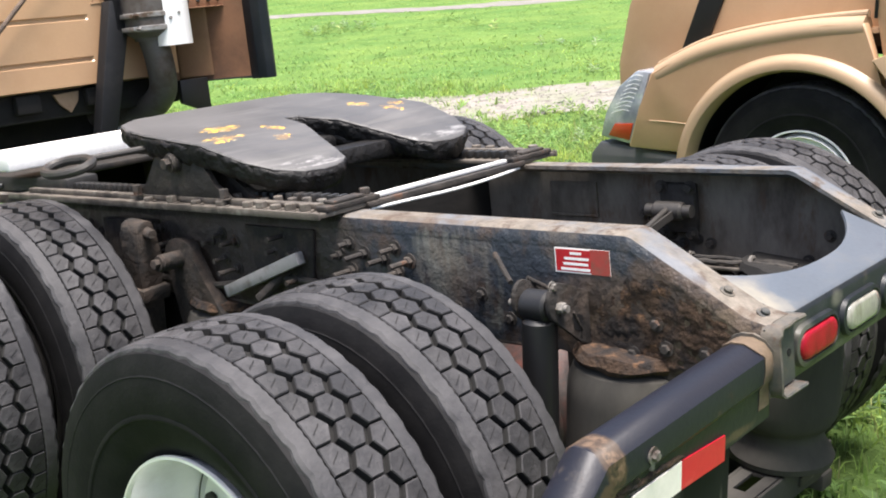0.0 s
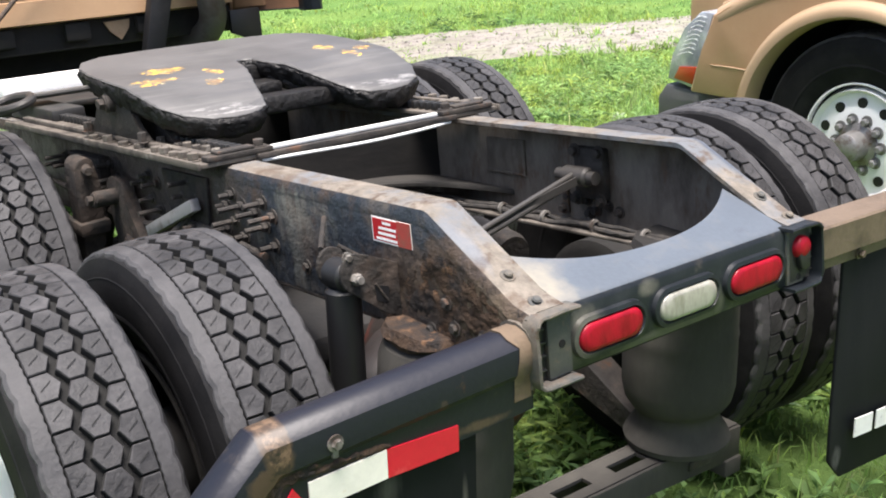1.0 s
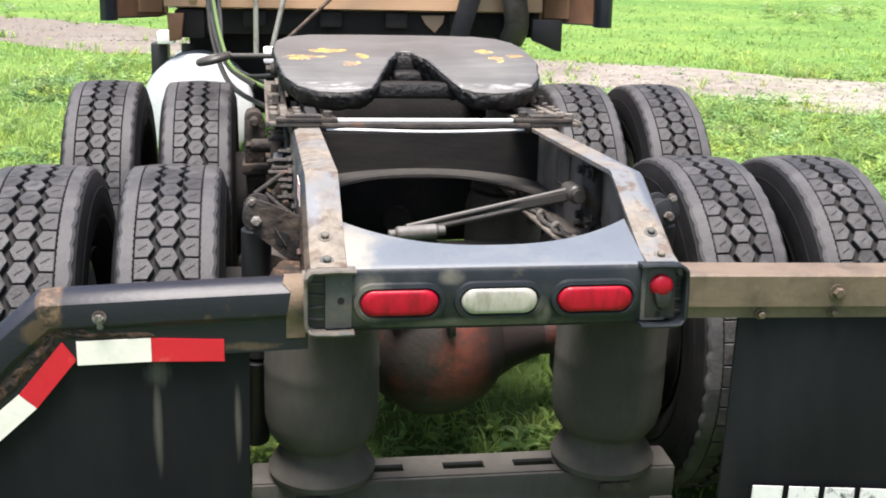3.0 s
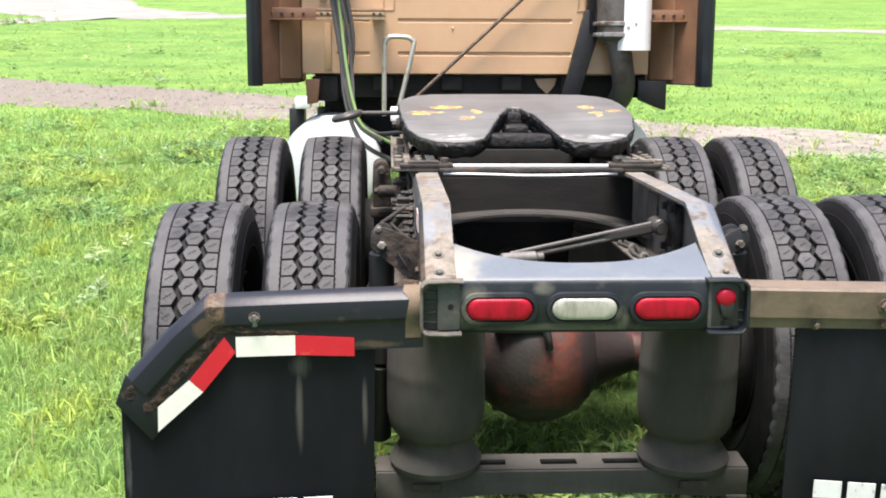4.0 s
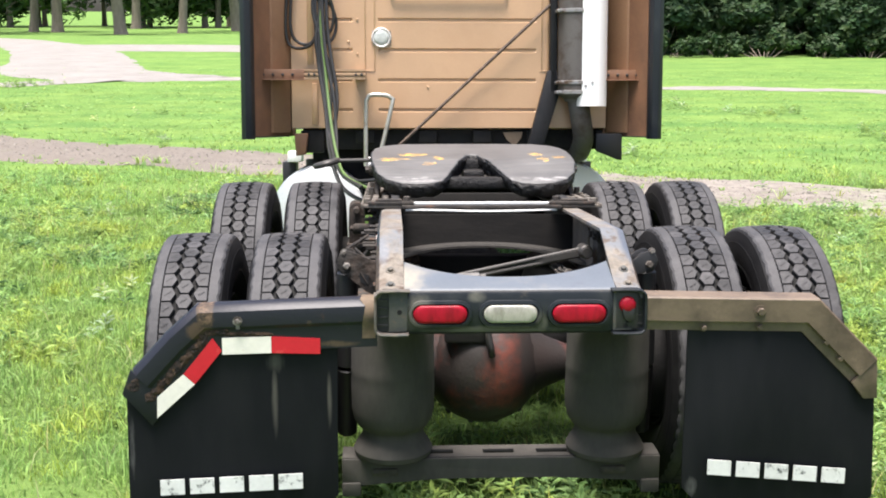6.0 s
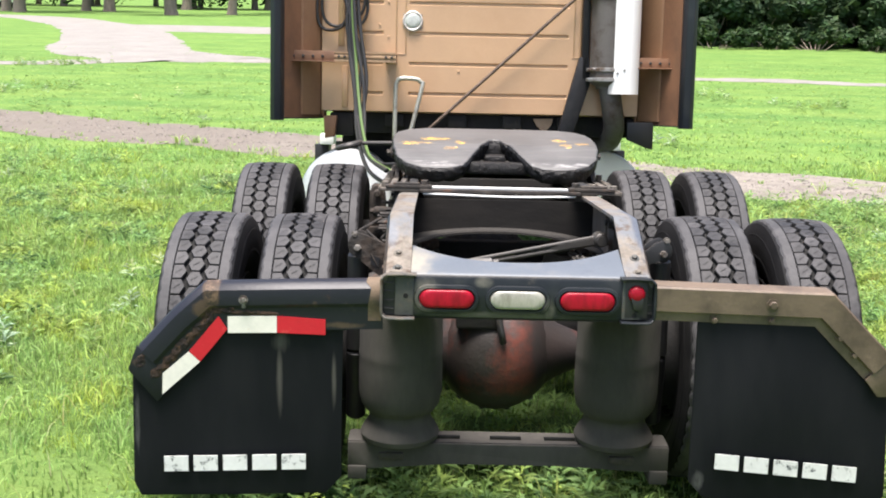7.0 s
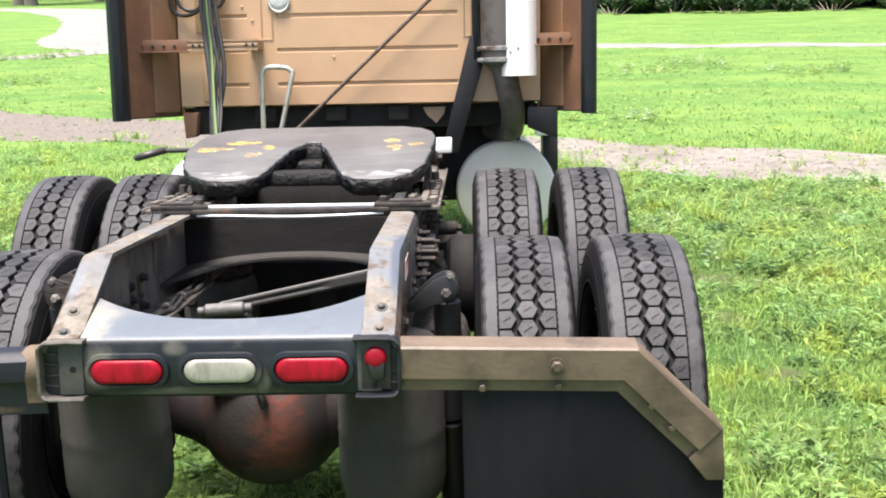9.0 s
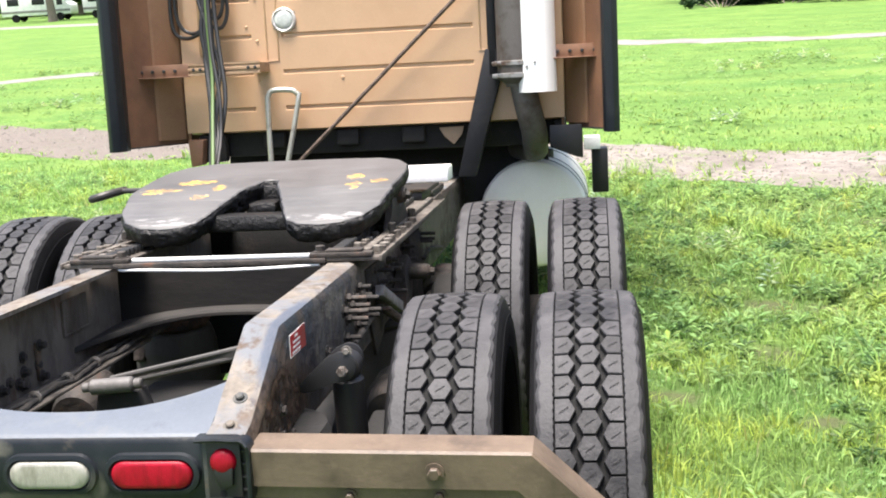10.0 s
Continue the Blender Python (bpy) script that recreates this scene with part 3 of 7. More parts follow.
def cpart(name, bm, material, label="", smooth=35):
    return part(name, bm, material, truck, label, CHM, smooth)


# tyres and wheels, built once about the y-z plane
R_T, PITCHN = 0.50, 52


def tyre_mesh():
    bm = B()
    prof = [(0.2600, -0.080), (0.2720, -0.098), (0.2950, -0.115), (0.3350, -0.132), (0.3850, -0.140), (0.4350, -0.138), (0.4620, -0.131), (0.4780, -0.126), (0.4830, -0.118),
            (0.4800, -0.082), (0.4815, -0.04), (0.4820, 0), (0.4815, 0.04), (0.4800, 0.082), (0.4830, 0.118), (0.4780, 0.126), (0.4620, 0.131),
            (0.4350, 0.138), (0.3850, 0.140), (0.3350, 0.132), (0.2950, 0.115), (0.2720, 0.098), (0.2600, 0.080)]
    turn = Matrix.Rotation(math.pi / 2, 4, "Y")
    lathe(bm, prof, turn, 80)
    for f in bm.faces:
        c = f.calc_center_median()
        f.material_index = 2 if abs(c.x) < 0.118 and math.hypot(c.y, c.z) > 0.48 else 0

    def at(s, u, r):
        a = s / R_T
        rr = r - 0.6 * u * u
        return (u, rr * math.sin(a), rr * math.cos(a))

    def block(pts, s0, base=0.4780, mi=1):
        cu = sum(p[0] for p in pts) / len(pts)
        cs = sum(p[1] for p in pts) / len(pts)
        jr = random.uniform(-0.0008, 0.0008)
        lo = [bm.verts.new(at(s0 + s, u, base - 0.002)) for u, s in pts]
        mid = [bm.verts.new(at(s0 + s, u, R_T - 0.0025 + jr)) for u, s in pts]
        hi = [bm.verts.new(at(s0 + cs + (s - cs) * 0.93, cu + (u - cu) * 0.93, R_T + jr)) for u, s in pts]
        n = len(pts)
        bm.faces.new(hi).material_index = mi
        # block sides take the dark rubber, shade painted into the grooves
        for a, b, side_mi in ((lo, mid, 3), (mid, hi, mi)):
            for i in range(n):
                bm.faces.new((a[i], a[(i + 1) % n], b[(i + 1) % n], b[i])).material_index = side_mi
    pitch = 2 * math.pi * R_T / PITCHN
    h = pitch / 2 - 0.0018
    mid = [(0.0295, 0), (0.014, h), (-0.014, h), (-0.0295, 0), (-0.014, -h), (0.014, -h)]
    side = [(0.0300, 0), (0.0455, h), (0.0785, h), (0.0785, -h), (0.0455, -h)]
    for k in range(PITCHN):
        s0 = k * pitch
        block(mid, s0)
        for sg in (1, -1):
            block([(sg * u, s) for u, s in side], s0 + pitch / 2)
        # the short slanting slit in each block, a dark strip for its shade
        for u0, ds in ((0, 0), (0.058, pitch / 2), (-0.058, pitch / 2)):
            q = [(u0 - 0.011, -0.008), (u0 - 0.004, -0.0025), (u0 + 0.004, 0.0025), (u0 + 0.011, 0.008), (u0 + 0.012, 0.0062), (u0 + 0.004, 0.0003), (u0 - 0.004, -0.0047), (u0 - 0.010, -0.0098)]
            vs = [bm.verts.new(at(s0 + ds + s, u, R_T + 0.0012)) for u, s in q]
            bm.faces.new(vs).material_index = 3
    # the shoulder ribs: one band each, crimped along the groove, worn uneven outside
    wear = random.Random(5)
    for sg in (1, -1):
        secs, per = [], 6
        for k in range(PITCHN * per):
            s = k * pitch / per
            cr = 0.0011 if k % 2 else -0.0011
            out = 0.1175 + (0.0030, 0.0036, 0.0034, 0.0012, -0.0012, 0.0014)[k % per] + wear.uniform(-0.0006, 0.0006)
            row = ((0.0815 + cr, 0.474), (0.0815 + cr, R_T - 0.0022), (0.0832 + cr, R_T), (0.098, R_T + wear.uniform(-0.0003, 0.0003)), (out - 0.007, R_T), (out, R_T - 0.005), (out + 0.003, R_T - 0.016), (0.1245, 0.462))
            secs.append([bm.verts.new(at(s, sg * u, r)) for u, r in row])
        for a, b in zip(secs, secs[1:] + secs[:1]):
            for i in range(7):
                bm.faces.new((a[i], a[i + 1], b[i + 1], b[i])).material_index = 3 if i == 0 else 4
    # raised rings and lettering-like blocks stay off the sidewall: two fine ridges only
    for sg in (1, -1):
        lathe(bm, [(0.348, sg * 0.1335), (0.352, sg * 0.1375), (0.358, sg * 0.138), (0.362, sg * 0.1365)], turn, 64)
        lathe(bm, [(0.432, sg * 0.1365), (0.436, sg * 0.1388), (0.440, sg * 0.1362)], turn, 64)
    bmesh.ops.recalc_face_normals(bm, faces=bm.faces)
    me = bpy.data.meshes.new("tyre")
    bm.to_mesh(me)
    bm.free()
    for mm in (M_RUBBER, M_TREAD, M_GROOVE, M_SIPE, M_SHOULDER):
        me.materials.append(mm)
    me.shade_smooth()
    me.set_sharp_from_angle(angle=radians(28))
    return me


TYRE = tyre_mesh()
TURN_X = Matrix.Rotation(math.pi / 2, 4, "Y")      # lathe axis onto +x


def rim_mesh(face):
    """A disc wheel; face is the x of its disc, +x being outside."""
    bm = B()
    k = 0.915 if face < 0 else 0.94
    prof = [(0.286 * k, 0.110), (0.290 * k, 0.117), (0.296 * k, 0.116), (0.297 * k, 0.108), (0.290 * k, 0.104), (0.283 * k, 0.085), (0.277 * k, 0.02), (0.262 * k, face + 0.03 * (1 if face > 0 else -1)),
            (0.245 * k, face), (0.20 * k, face + 0.004), (0.16, face + 0.012), (0.15, face + 0.016), (0.0, face + 0.016)]
    lathe(bm, prof, TURN_X, 56)
    lathe(bm, [(0.283 * k, 0.08), (0.275 * k, -0.06), (0.290 * k, -0.104), (0.296 * k, -0.112), (0.292 * k, -0.117), (0.286 * k, -0.110), (0.27 * k, -0.06), (0.262 * k, face)], TURN_X, 56, mi=1)
    me = bpy.data.meshes.new("wheel")
    bmesh.ops.recalc_face_normals(bm, faces=bm.faces)
    bm.to_mesh(me)
    bm.free()
    me.materials.append({-0.09: M_UNDER, 0.09: M_WHEEL}.get(face, M_ALU))      # the inner wheels of each pair are grimy, darkened further for the gap's shade
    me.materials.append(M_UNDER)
    me.shade_smooth()
    me.set_sharp_from_angle(angle=radians(32))
    return me


def small_mesh(name, bm, material):
    me = bpy.data.meshes.new(name)
    bmesh.ops.recalc_face_normals(bm, faces=bm.faces)
    bm.to_mesh(me)
    bm.free()
    me.materials.append(material)
    me.shade_smooth()
    me.set_sharp_from_angle(angle=radians(35))
    return me


bm = B()
rod(bm, (0, 0, 0), (0.005, 0, 0), 0.028, 20)
rod(bm, (0.005, 0, 0), (0.035, 0, 0), 0.017, 6, 0.004)
NUT = small_mesh("lug_nut", bm, M_STEEL)
bm = B()
rod(bm, (-0.004, 0, 0), (0.004, 0, 0), 0.024, 18)
HOLE = small_mesh("hand_hole", bm, M_BLACK)
bm = B()
lathe(bm, [(0, 0.11), (0.05, 0.108), (0.062, 0.10), (0.07, 0.03), (0.1, 0.02), (0.1, 0.0), (0, 0)], TURN_X, 28)
HUB = small_mesh("hub_cap", bm, M_STEEL)


def wheel(parent, x, y, z, outside, face, spin, detail=True):
    """outside: +1 or -1, the side its outer face looks to."""
    m = Matrix.Translation((x, y, z)) @ (Matrix.Identity(4) if outside > 0 else Matrix.Rotation(math.pi, 4, "Z"))
    w = new("wheel", RIMS[face])
    w.parent, w.matrix_basis = parent, m
    t = new("tyre", TYRE)
    t.parent, t.matrix_basis = w, Matrix.Rotation(spin, 4, "X")
    if detail:
        for k in range(10):
            a = 2 * math.pi * k / 10
            o = new("lug_nut", NUT)
            o.parent, o.matrix_basis = w, Matrix.Translation((face + 0.014, 0.115 * math.cos(a), 0.115 * math.sin(a)))
            a += math.pi / 10
            o = new("hand_hole", HOLE)
            o.parent, o.matrix_basis = w, Matrix.Translation((face + 0.0065, 0.188 * math.cos(a), 0.188 * math.sin(a)))
        o = new("hub_cap", HUB)
        o.parent, o.matrix_basis = w, Matrix.Translation((face + 0.012, 0, 0))
    return w


RIMS = {f: rim_mesh(f) for f in (-0.06, 0.09, -0.09)}
AX_R, AX_F, AX_Z = 0.765, 2.19, 0.495
k = 0
for ay in (AX_R, AX_F):
    for sg in (-1, 1):
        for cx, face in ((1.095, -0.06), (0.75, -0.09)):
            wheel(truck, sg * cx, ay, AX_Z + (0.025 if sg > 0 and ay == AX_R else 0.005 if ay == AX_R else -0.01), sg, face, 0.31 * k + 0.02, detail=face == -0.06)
            k += 1

# axles with their differentials, drums and hubs
for ay, lab in ((AX_R, "dusty orange-painted rear axle with round differential cover"), (AX_F, "grimy drive axle")):
    bm = B()
    rod(bm, (-0.62, ay, AX_Z), (0.62, ay, AX_Z), 0.068, 24, 0.01)
    m = Matrix.Translation((-0.022, ay - 0.02, AX_Z - 0.005)) @ Matrix.Rotation(math.pi / 2, 4, "X")
    lathe(bm, [(0, 0.20), (0.06, 0.197), (0.12, 0.178), (0.17, 0.14), (0.205, 0.085), (0.225, 0.02), (0.232, -0.01), (0.232, -0.04), (0.2, -0.14), (0.11, -0.3), (0.07, -0.38), (0, -0.38)], m, 40)
    for sg in (-1, 1):
        m2, _ = along((-0.022 + sg * 0.08, ay, AX_Z), (-0.022 + sg * 0.5, ay, AX_Z))
        lathe(bm, [(0.19, 0.0), (0.15, 0.08), (0.1, 0.16), (0.07, 0.24)], m2, 28)
    rough_up(bm, 0.003, 12)
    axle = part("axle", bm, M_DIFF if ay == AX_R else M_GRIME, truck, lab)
    bm = B()
    for j in range(14):
        a = 2 * math.pi * j / 14
        bolt(bm, (-0.022 + 0.214 * math.cos(a), ay - 0.055, AX_Z - 0.005 + 0.214 * math.sin(a)), (0, -1, 0), 0.010, 0.014)
    part("cover_bolt", bm, M_DARKSTEEL, axle)
    for sg in (-1, 1):
        bm = B()
        m2, _ = along((sg * 0.50, ay, AX_Z), (sg * 1, ay, AX_Z))
        lathe(bm, [(0, 0), (0.18, 0.0), (0.208, 0.015), (0.21, 0.12), (0.2, 0.2), (0.12, 0.26), (0.12, 0.6), (0, 0.6)], m2, 36)
        part("brake_drum", bm, M_UNDER, axle)

# hook that hangs over the rear cover
bm = B()
tube(bm, [(-0.024, 0.575, 0.745), (-0.024, 0.560, 0.70), (-0.020, 0.545, 0.655), (-0.012, 0.535, 0.615), (-0.006, 0.545, 0.585)], 0.013, 10, 4)
rough_up(bm, 0.002, 30)
part("hanging_hook", bm, M_DARKSTEEL, truck, "dark steel hook hanging in front of the axle")
# the cover is darker towards both sides and underneath
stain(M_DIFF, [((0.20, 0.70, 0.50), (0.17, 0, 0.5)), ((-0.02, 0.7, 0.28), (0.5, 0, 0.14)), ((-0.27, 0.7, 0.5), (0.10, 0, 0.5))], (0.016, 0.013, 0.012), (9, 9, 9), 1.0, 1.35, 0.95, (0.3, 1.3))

# suspension arms, the crossbar and air springs, by axle
for ay, by in ((AX_R, 0.33), (AX_F, 1.70)):
    for sg in (-1, 1):
        bm = B()
        prism(bm, [(ay + 0.08, AX_Z - 0.15), (ay - 0.1, AX_Z - 0.17), (by + 0.1, 0.255), (by - 0.07, 0.235), (by - 0.07, 0.265), (by + 0.1, 0.30), (ay - 0.1, AX_Z - 0.06), (ay + 0.08, AX_Z - 0.06)], "x", sg * 0.40 - 0.045, sg * 0.40 + 0.045, 0.008)
        part("suspension_arm", bm, M_GRIME, truck)
    bm = B()
    # a channel, open below, whose top is pierced by long slots
    slots = [-0.215, 0.0, 0.19]
    prism(bm, [(-0.55, 0.20), (-0.55, 0.30), (0.565, 0.30), (0.565, 0.20), (0.48, 0.21), (0.2, 0.225), (-0.2, 0.225), (-0.46, 0.205)], "y", by - 0.062, by - 0.052, 0.003)
    prism(bm, [(-0.55, 0.20), (-0.55, 0.30), (0.565, 0.30), (0.565, 0.20)], "y", by + 0.052, by + 0.062, 0.003)
    edges = [-0.55] + [e for s in slots for e in (s - 0.055, s + 0.055)] + [0.565]
    for a, b in zip(edges[::2], edges[1::2]):
        box(bm, a, b, by - 0.05, by + 0.05, 0.292, 0.301)
    for s in slots:
        box(bm, s - 0.055, s + 0.055, by - 0.05, by - 0.018, 0.292, 0.301)
        box(bm, s - 0.055, s + 0.055, by + 0.018, by + 0.05, 0.292, 0.301)
    for sx in (-0.55, 0.50):
        box(bm, sx, sx + 0.065, by - 0.07, by + 0.03, 0.165, 0.215, 0.006)
    part("crossbar", bm, M_BAG, truck, "grey dusty steel crossbar with long slots")
    for sx in (-0.372, 0.378):
        bm = B()
        m2 = Matrix.Translation((sx, by, 0))
        top = 0.84 if by < 1 else 0.70
        lathe(bm, [(0, 0.30), (0.118, 0.30), (0.134, 0.308), (0.138, 0.325), (0.128, 0.345), (0.110, 0.372), (0.106, 0.395), (0.112, 0.408), (0.124, 0.418)], m2, 40)
        spring = part("air_spring", bm, M_BAG, truck, "dusty black rubber air spring")
        bm = B()
        lathe(bm, [(0.108, 0.404), (0.122, 0.413), (0.136, 0.435), (0.144, 0.475), (0.1445, 0.56), (0.1435, 0.60), (0.1455, 0.612), (0.1435, 0.625), (0.1425, top - 0.10), (0.139, top - 0.06), (0.128, top - 0.03), (0.10, top - 0.012), (0, top - 0.012)], m2, 44)
        part("bellows", bm, M_BAG, spring)
        bm = B()
        lathe(bm, [(0, top - 0.015), (0.125, top - 0.015), (0.13, top - 0.005), (0.12, top + 0.015), (0, top + 0.015)], m2, 36)
        rough_up(bm, 0.006, 30)
        part("top_plate", bm, M_CRUST if sx < 0 else M_UNDER, spring)

# hoses along the outside of the rails are laid once the rails stand
# ---- chassis frame, in the nose-down frame of the truck ----
RAIL_X, RAIL_T, FL = 0.424, 0.010, 0.088
ZT, ZB = 1.132, 0.862


def rail_outline(off=0.0):
    off2 = off + 0.022
    return [(0.006, 0.835 + off), (0.006, 0.965 - off2), (0.05, 0.985 - off2), (0.30, ZT - off2), (5.6, ZT - off2), (5.6, ZB + off), (0.5, ZB + off), (0.30, 0.835 + off)]


for sg in (-1, 1):
    bm = B()
    prism(bm, rail_outline(0.004), "x", sg * (RAIL_X - RAIL_T), sg * RAIL_X, 0.002)
    bmesh.ops.recalc_face_normals(bm, faces=bm.faces)
    for f in bm.faces:
        f.material_index = 1 if f.normal.x * sg < -0.5 else 0
    rail = cpart("frame_rail", bm, [M_RAIL, M_RAILIN], "rusty chipped dark blue frame rail")
    # top flange follows the slope at the tail, and the lower flange
    bm = B()
    up = [(0.0, 0.974), (0.05, 0.987), (0.295, 1.128), (0.31, 1.132), (1.2, 1.132), (5.6, 1.132)]
    secs = []
    for (y, z) in up:
        secs.append([bm.verts.new((sg * xx, y, z + dz)) for xx, dz in ((RAIL_X + 0.001, -0.034), (RAIL_X - 0.002, -0.018), (RAIL_X - 0.010, -0.006), (RAIL_X - 0.024, 0.0), (RAIL_X - FL, 0.0), (RAIL_X - FL, -0.011), (RAIL_X - 0.020, -0.011), (RAIL_X - 0.0095, -0.034))])
    for a, b in zip(secs, secs[1:]):
        for i in range(8):
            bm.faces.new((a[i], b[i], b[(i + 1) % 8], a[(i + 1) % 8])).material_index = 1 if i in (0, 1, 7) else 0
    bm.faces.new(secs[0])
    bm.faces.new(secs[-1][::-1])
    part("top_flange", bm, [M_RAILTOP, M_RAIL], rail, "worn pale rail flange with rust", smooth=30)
    bm = B()
    box(bm, sg * RAIL_X, sg * (RAIL_X - FL), 0.02, 0.3, 0.832, 0.842, 0.002)
    box(bm, sg * RAIL_X, sg * (RAIL_X - FL), 0.5, 5.6, ZB - 0.004, ZB + 0.007, 0.002)
    part("lower_flange", bm, M_GRIME, rail)
    # flaking rust crust over the web towards the tail
    bm = B()
    nu, nv_ = 52, 40
    crust = {}
    for i in range(nu + 1):
        for j in range(nv_ + 1):
            y = 0.012 + 0.42 * i / nu
            ztop = min(0.93 + 0.56 * y, 1.055) if y < 0.30 else 1.055 - 0.9 * (y - 0.30)
            z = 0.842 + (ztop - 0.842) * j / nv_
            edge_f = min(1.0, i / 5, (nu - i) / 14, j / 4, (nv_ - j) / 6)
            q = Vector((y, z, sg * 3.0))
            d = 0.0045 * noise.noise(q * 22) + 0.004 * noise.noise(q * 60) + 0.003 * noise.noise(q * 130) + 0.0012
            crust[i, j] = bm.verts.new((sg * (RAIL_X + max(-0.0015, d * edge_f - 0.0015 * (1 - edge_f))), y, z))
    for i in range(nu):
        for j in range(nv_):
            bm.faces.new((crust[i, j], crust[i + 1, j], crust[i + 1, j + 1], crust[i, j + 1]))
    part("rust_crust", bm, M_CRUST, rail, "flaking brown rust crust", smooth=50)
    # two button-headed bolts on the sloping flange
    nrm = Vector((0, -math.sin(math.atan2(0.141, 0.245)), math.cos(math.atan2(0.141, 0.245))))
    for yy, zz in ((0.028, 0.9815), (0.104, 1.018)):
        bm = B()
        rod(bm, Vector((sg * 0.378, yy, zz)), Vector((sg * 0.378, yy, zz)) + nrm * 0.002, 0.016, 20, 0.001)
        rod(bm, Vector((sg * 0.378, yy, zz)) + nrm * 0.003, Vector((sg * 0.378, yy, zz)) + nrm * 0.011, 0.0095, 14, 0.004)
        part("flange_bolt", bm, M_LIP, rail)
    # bolts standing out of the web, by cluster
    bm = B()
    rnd = random.Random(11)
    for y0, n in ((0.92, 5), (1.08, 6), (1.32, 6), (1.6, 5), (1.9, 6), (2.3, 4)):
        for j in range(n):
            y, z = y0 + 0.045 * (j % 3) + rnd.uniform(-0.006, 0.006), 1.03 - 0.065 * (j // 3) + rnd.uniform(-0.01, 0.01) + 0.03 * ((j % 3) == 1)
            x = sg * RAIL_X
            bolt(bm, (x, y, z), (sg, 0, 0), 0.013, 0.016)
            rod(bm, (x, y, z), (x + sg * rnd.uniform(0.035, 0.075), y, z), 0.007, 8)
    for y, z in ((0.22, 0.90), (0.30, 0.88), (0.24, 0.95), (0.13, 0.90), (0.62, 0.92), (0.70, 0.97), (0.78, 0.93)):
        bolt(bm, (sg * RAIL_X, y, z), (sg, 0, 0), 0.011, 0.012)
        bolt(bm, (sg * (RAIL_X - RAIL_T), y, z), (-sg, 0, 0), 0.011, 0.012)
    part("web_bolt", bm, M_GRIME, rail)

# tail crossmember with its curved top, lamps and end cheeks
bm = B()
n = 24
front_y = [0.080 + 0.095 * (abs(-0.335 + 0.67 * i / n) / 0.335) ** 2.4 for i in range(n + 1)]
rows_ = []
for i in range(n + 1):
    x = -0.335 + 0.67 * i / n
    fy = front_y[i]
    fz = 0.972 + (fy - 0.012) * 0.40
    rows_.append([bm.verts.new(p) for p in ((x, 0.004, 0.834), (x, 0.0, 0.842), (x, 0.0, 0.955), (x, 0.005, 0.967), (x, 0.016, 0.974), (x, fy, fz), (x, fy + 0.004, fz - 0.006), (x, fy, fz - 0.012), (x, 0.018, 0.962), (x, 0.010, 0.95), (x, 0.010, 0.834))])
for a, b in zip(rows_, rows_[1:]):
    for i in range(11):
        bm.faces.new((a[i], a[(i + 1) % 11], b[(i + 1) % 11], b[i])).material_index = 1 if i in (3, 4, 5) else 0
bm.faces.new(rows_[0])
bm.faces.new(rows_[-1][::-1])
tail = cpart("tail_crossmember", bm, [M_TAIL, M_TAILTOP], "dark blue painted tail crossmember, faded scraped top paled for sky reflection")
# end cheeks: a plate with a slot beside it, framed by the rail end's rounded lip
for sg in (-1, 1):
    bm = B()
    box(bm, sg * 0.326, sg * 0.384, -0.006, 0.006, 0.838, 0.962, 0.002)
    rough_up(bm, 0.0012, 24)
    part("end_cheek", bm, M_CHEEK, tail, "dusty grey-green end plate with a hole")
    bm = B()
    path = [(0.318, 0.968), (0.36, 0.969), (0.398, 0.968)] + [(0.404 + 0.022 * math.sin(a), 0.946 + 0.022 * math.cos(a)) for a in (math.radians(d) for d in (15, 40, 65, 90))] + \
           [(0.426, 0.90)] + [(0.404 + 0.022 * math.cos(a), 0.852 - 0.022 * math.sin(a)) for a in (math.radians(d) for d in (0, 30, 60, 90))] + [(0.36, 0.829), (0.322, 0.831)]
    rings = []
    for i, (x, z) in enumerate(path):
        p, q = Vector(path[max(i - 1, 0)]), Vector(path[min(i + 1, len(path) - 1)])
        t = (q - p).normalized()
        nx, nz = -t.y * 0.004, t.x * 0.004
        wob = 0.002 * math.sin(i * 2.3)
        rings.append([bm.verts.new((sg * xx, yy, zz)) for xx, yy, zz in ((x + nx, 0.012, z + nz), (x + nx, -0.028 + wob, z + nz), (x, -0.030 + wob, z), (x - nx, -0.028 + wob, z - nz), (x - nx, 0.012, z - nz))])
    for r0, r1 in zip(rings, rings[1:]):
        for i in range(5):
            bm.faces.new((r0[i], r0[(i + 1) % 5], r1[(i + 1) % 5], r1[i]))
    bm.faces.new(rings[0])
    bm.faces.new(rings[-1][::-1])
    part("rail_lip", bm, M_LIP if sg < 0 else M_TAIL, tail, "worn rounded lip of the rail end")
    bm = B()
    box(bm, sg * 0.384, sg * 0.424, 0.004, 0.008, 0.838, 0.964)
    part("slot_back", bm, M_BLACK, tail)
    for z, tilt in ((0.858, 4), (0.884, -5), (0.912, 6), (0.938, 2)):
        bm = B()
        box(bm, -0.018, 0.018, -0.002, 0.004, -0.0025, 0.0025, 0.001, pose(sg * 0.404, 0, z, 0, tilt, 0))
        part("slot_rib", bm, M_DARKSTEEL, tail)
for x, z, r in ((-0.350, 0.900, 0.008), (0.365, 0.852, 0.008), (0.372, 0.868, 0.007)):
    bm = B()
    rod(bm, (x, -0.0075, z), (x, -0.0045, z), r, 12)
    part("cheek_hole", bm, M_GROOVE, tail)
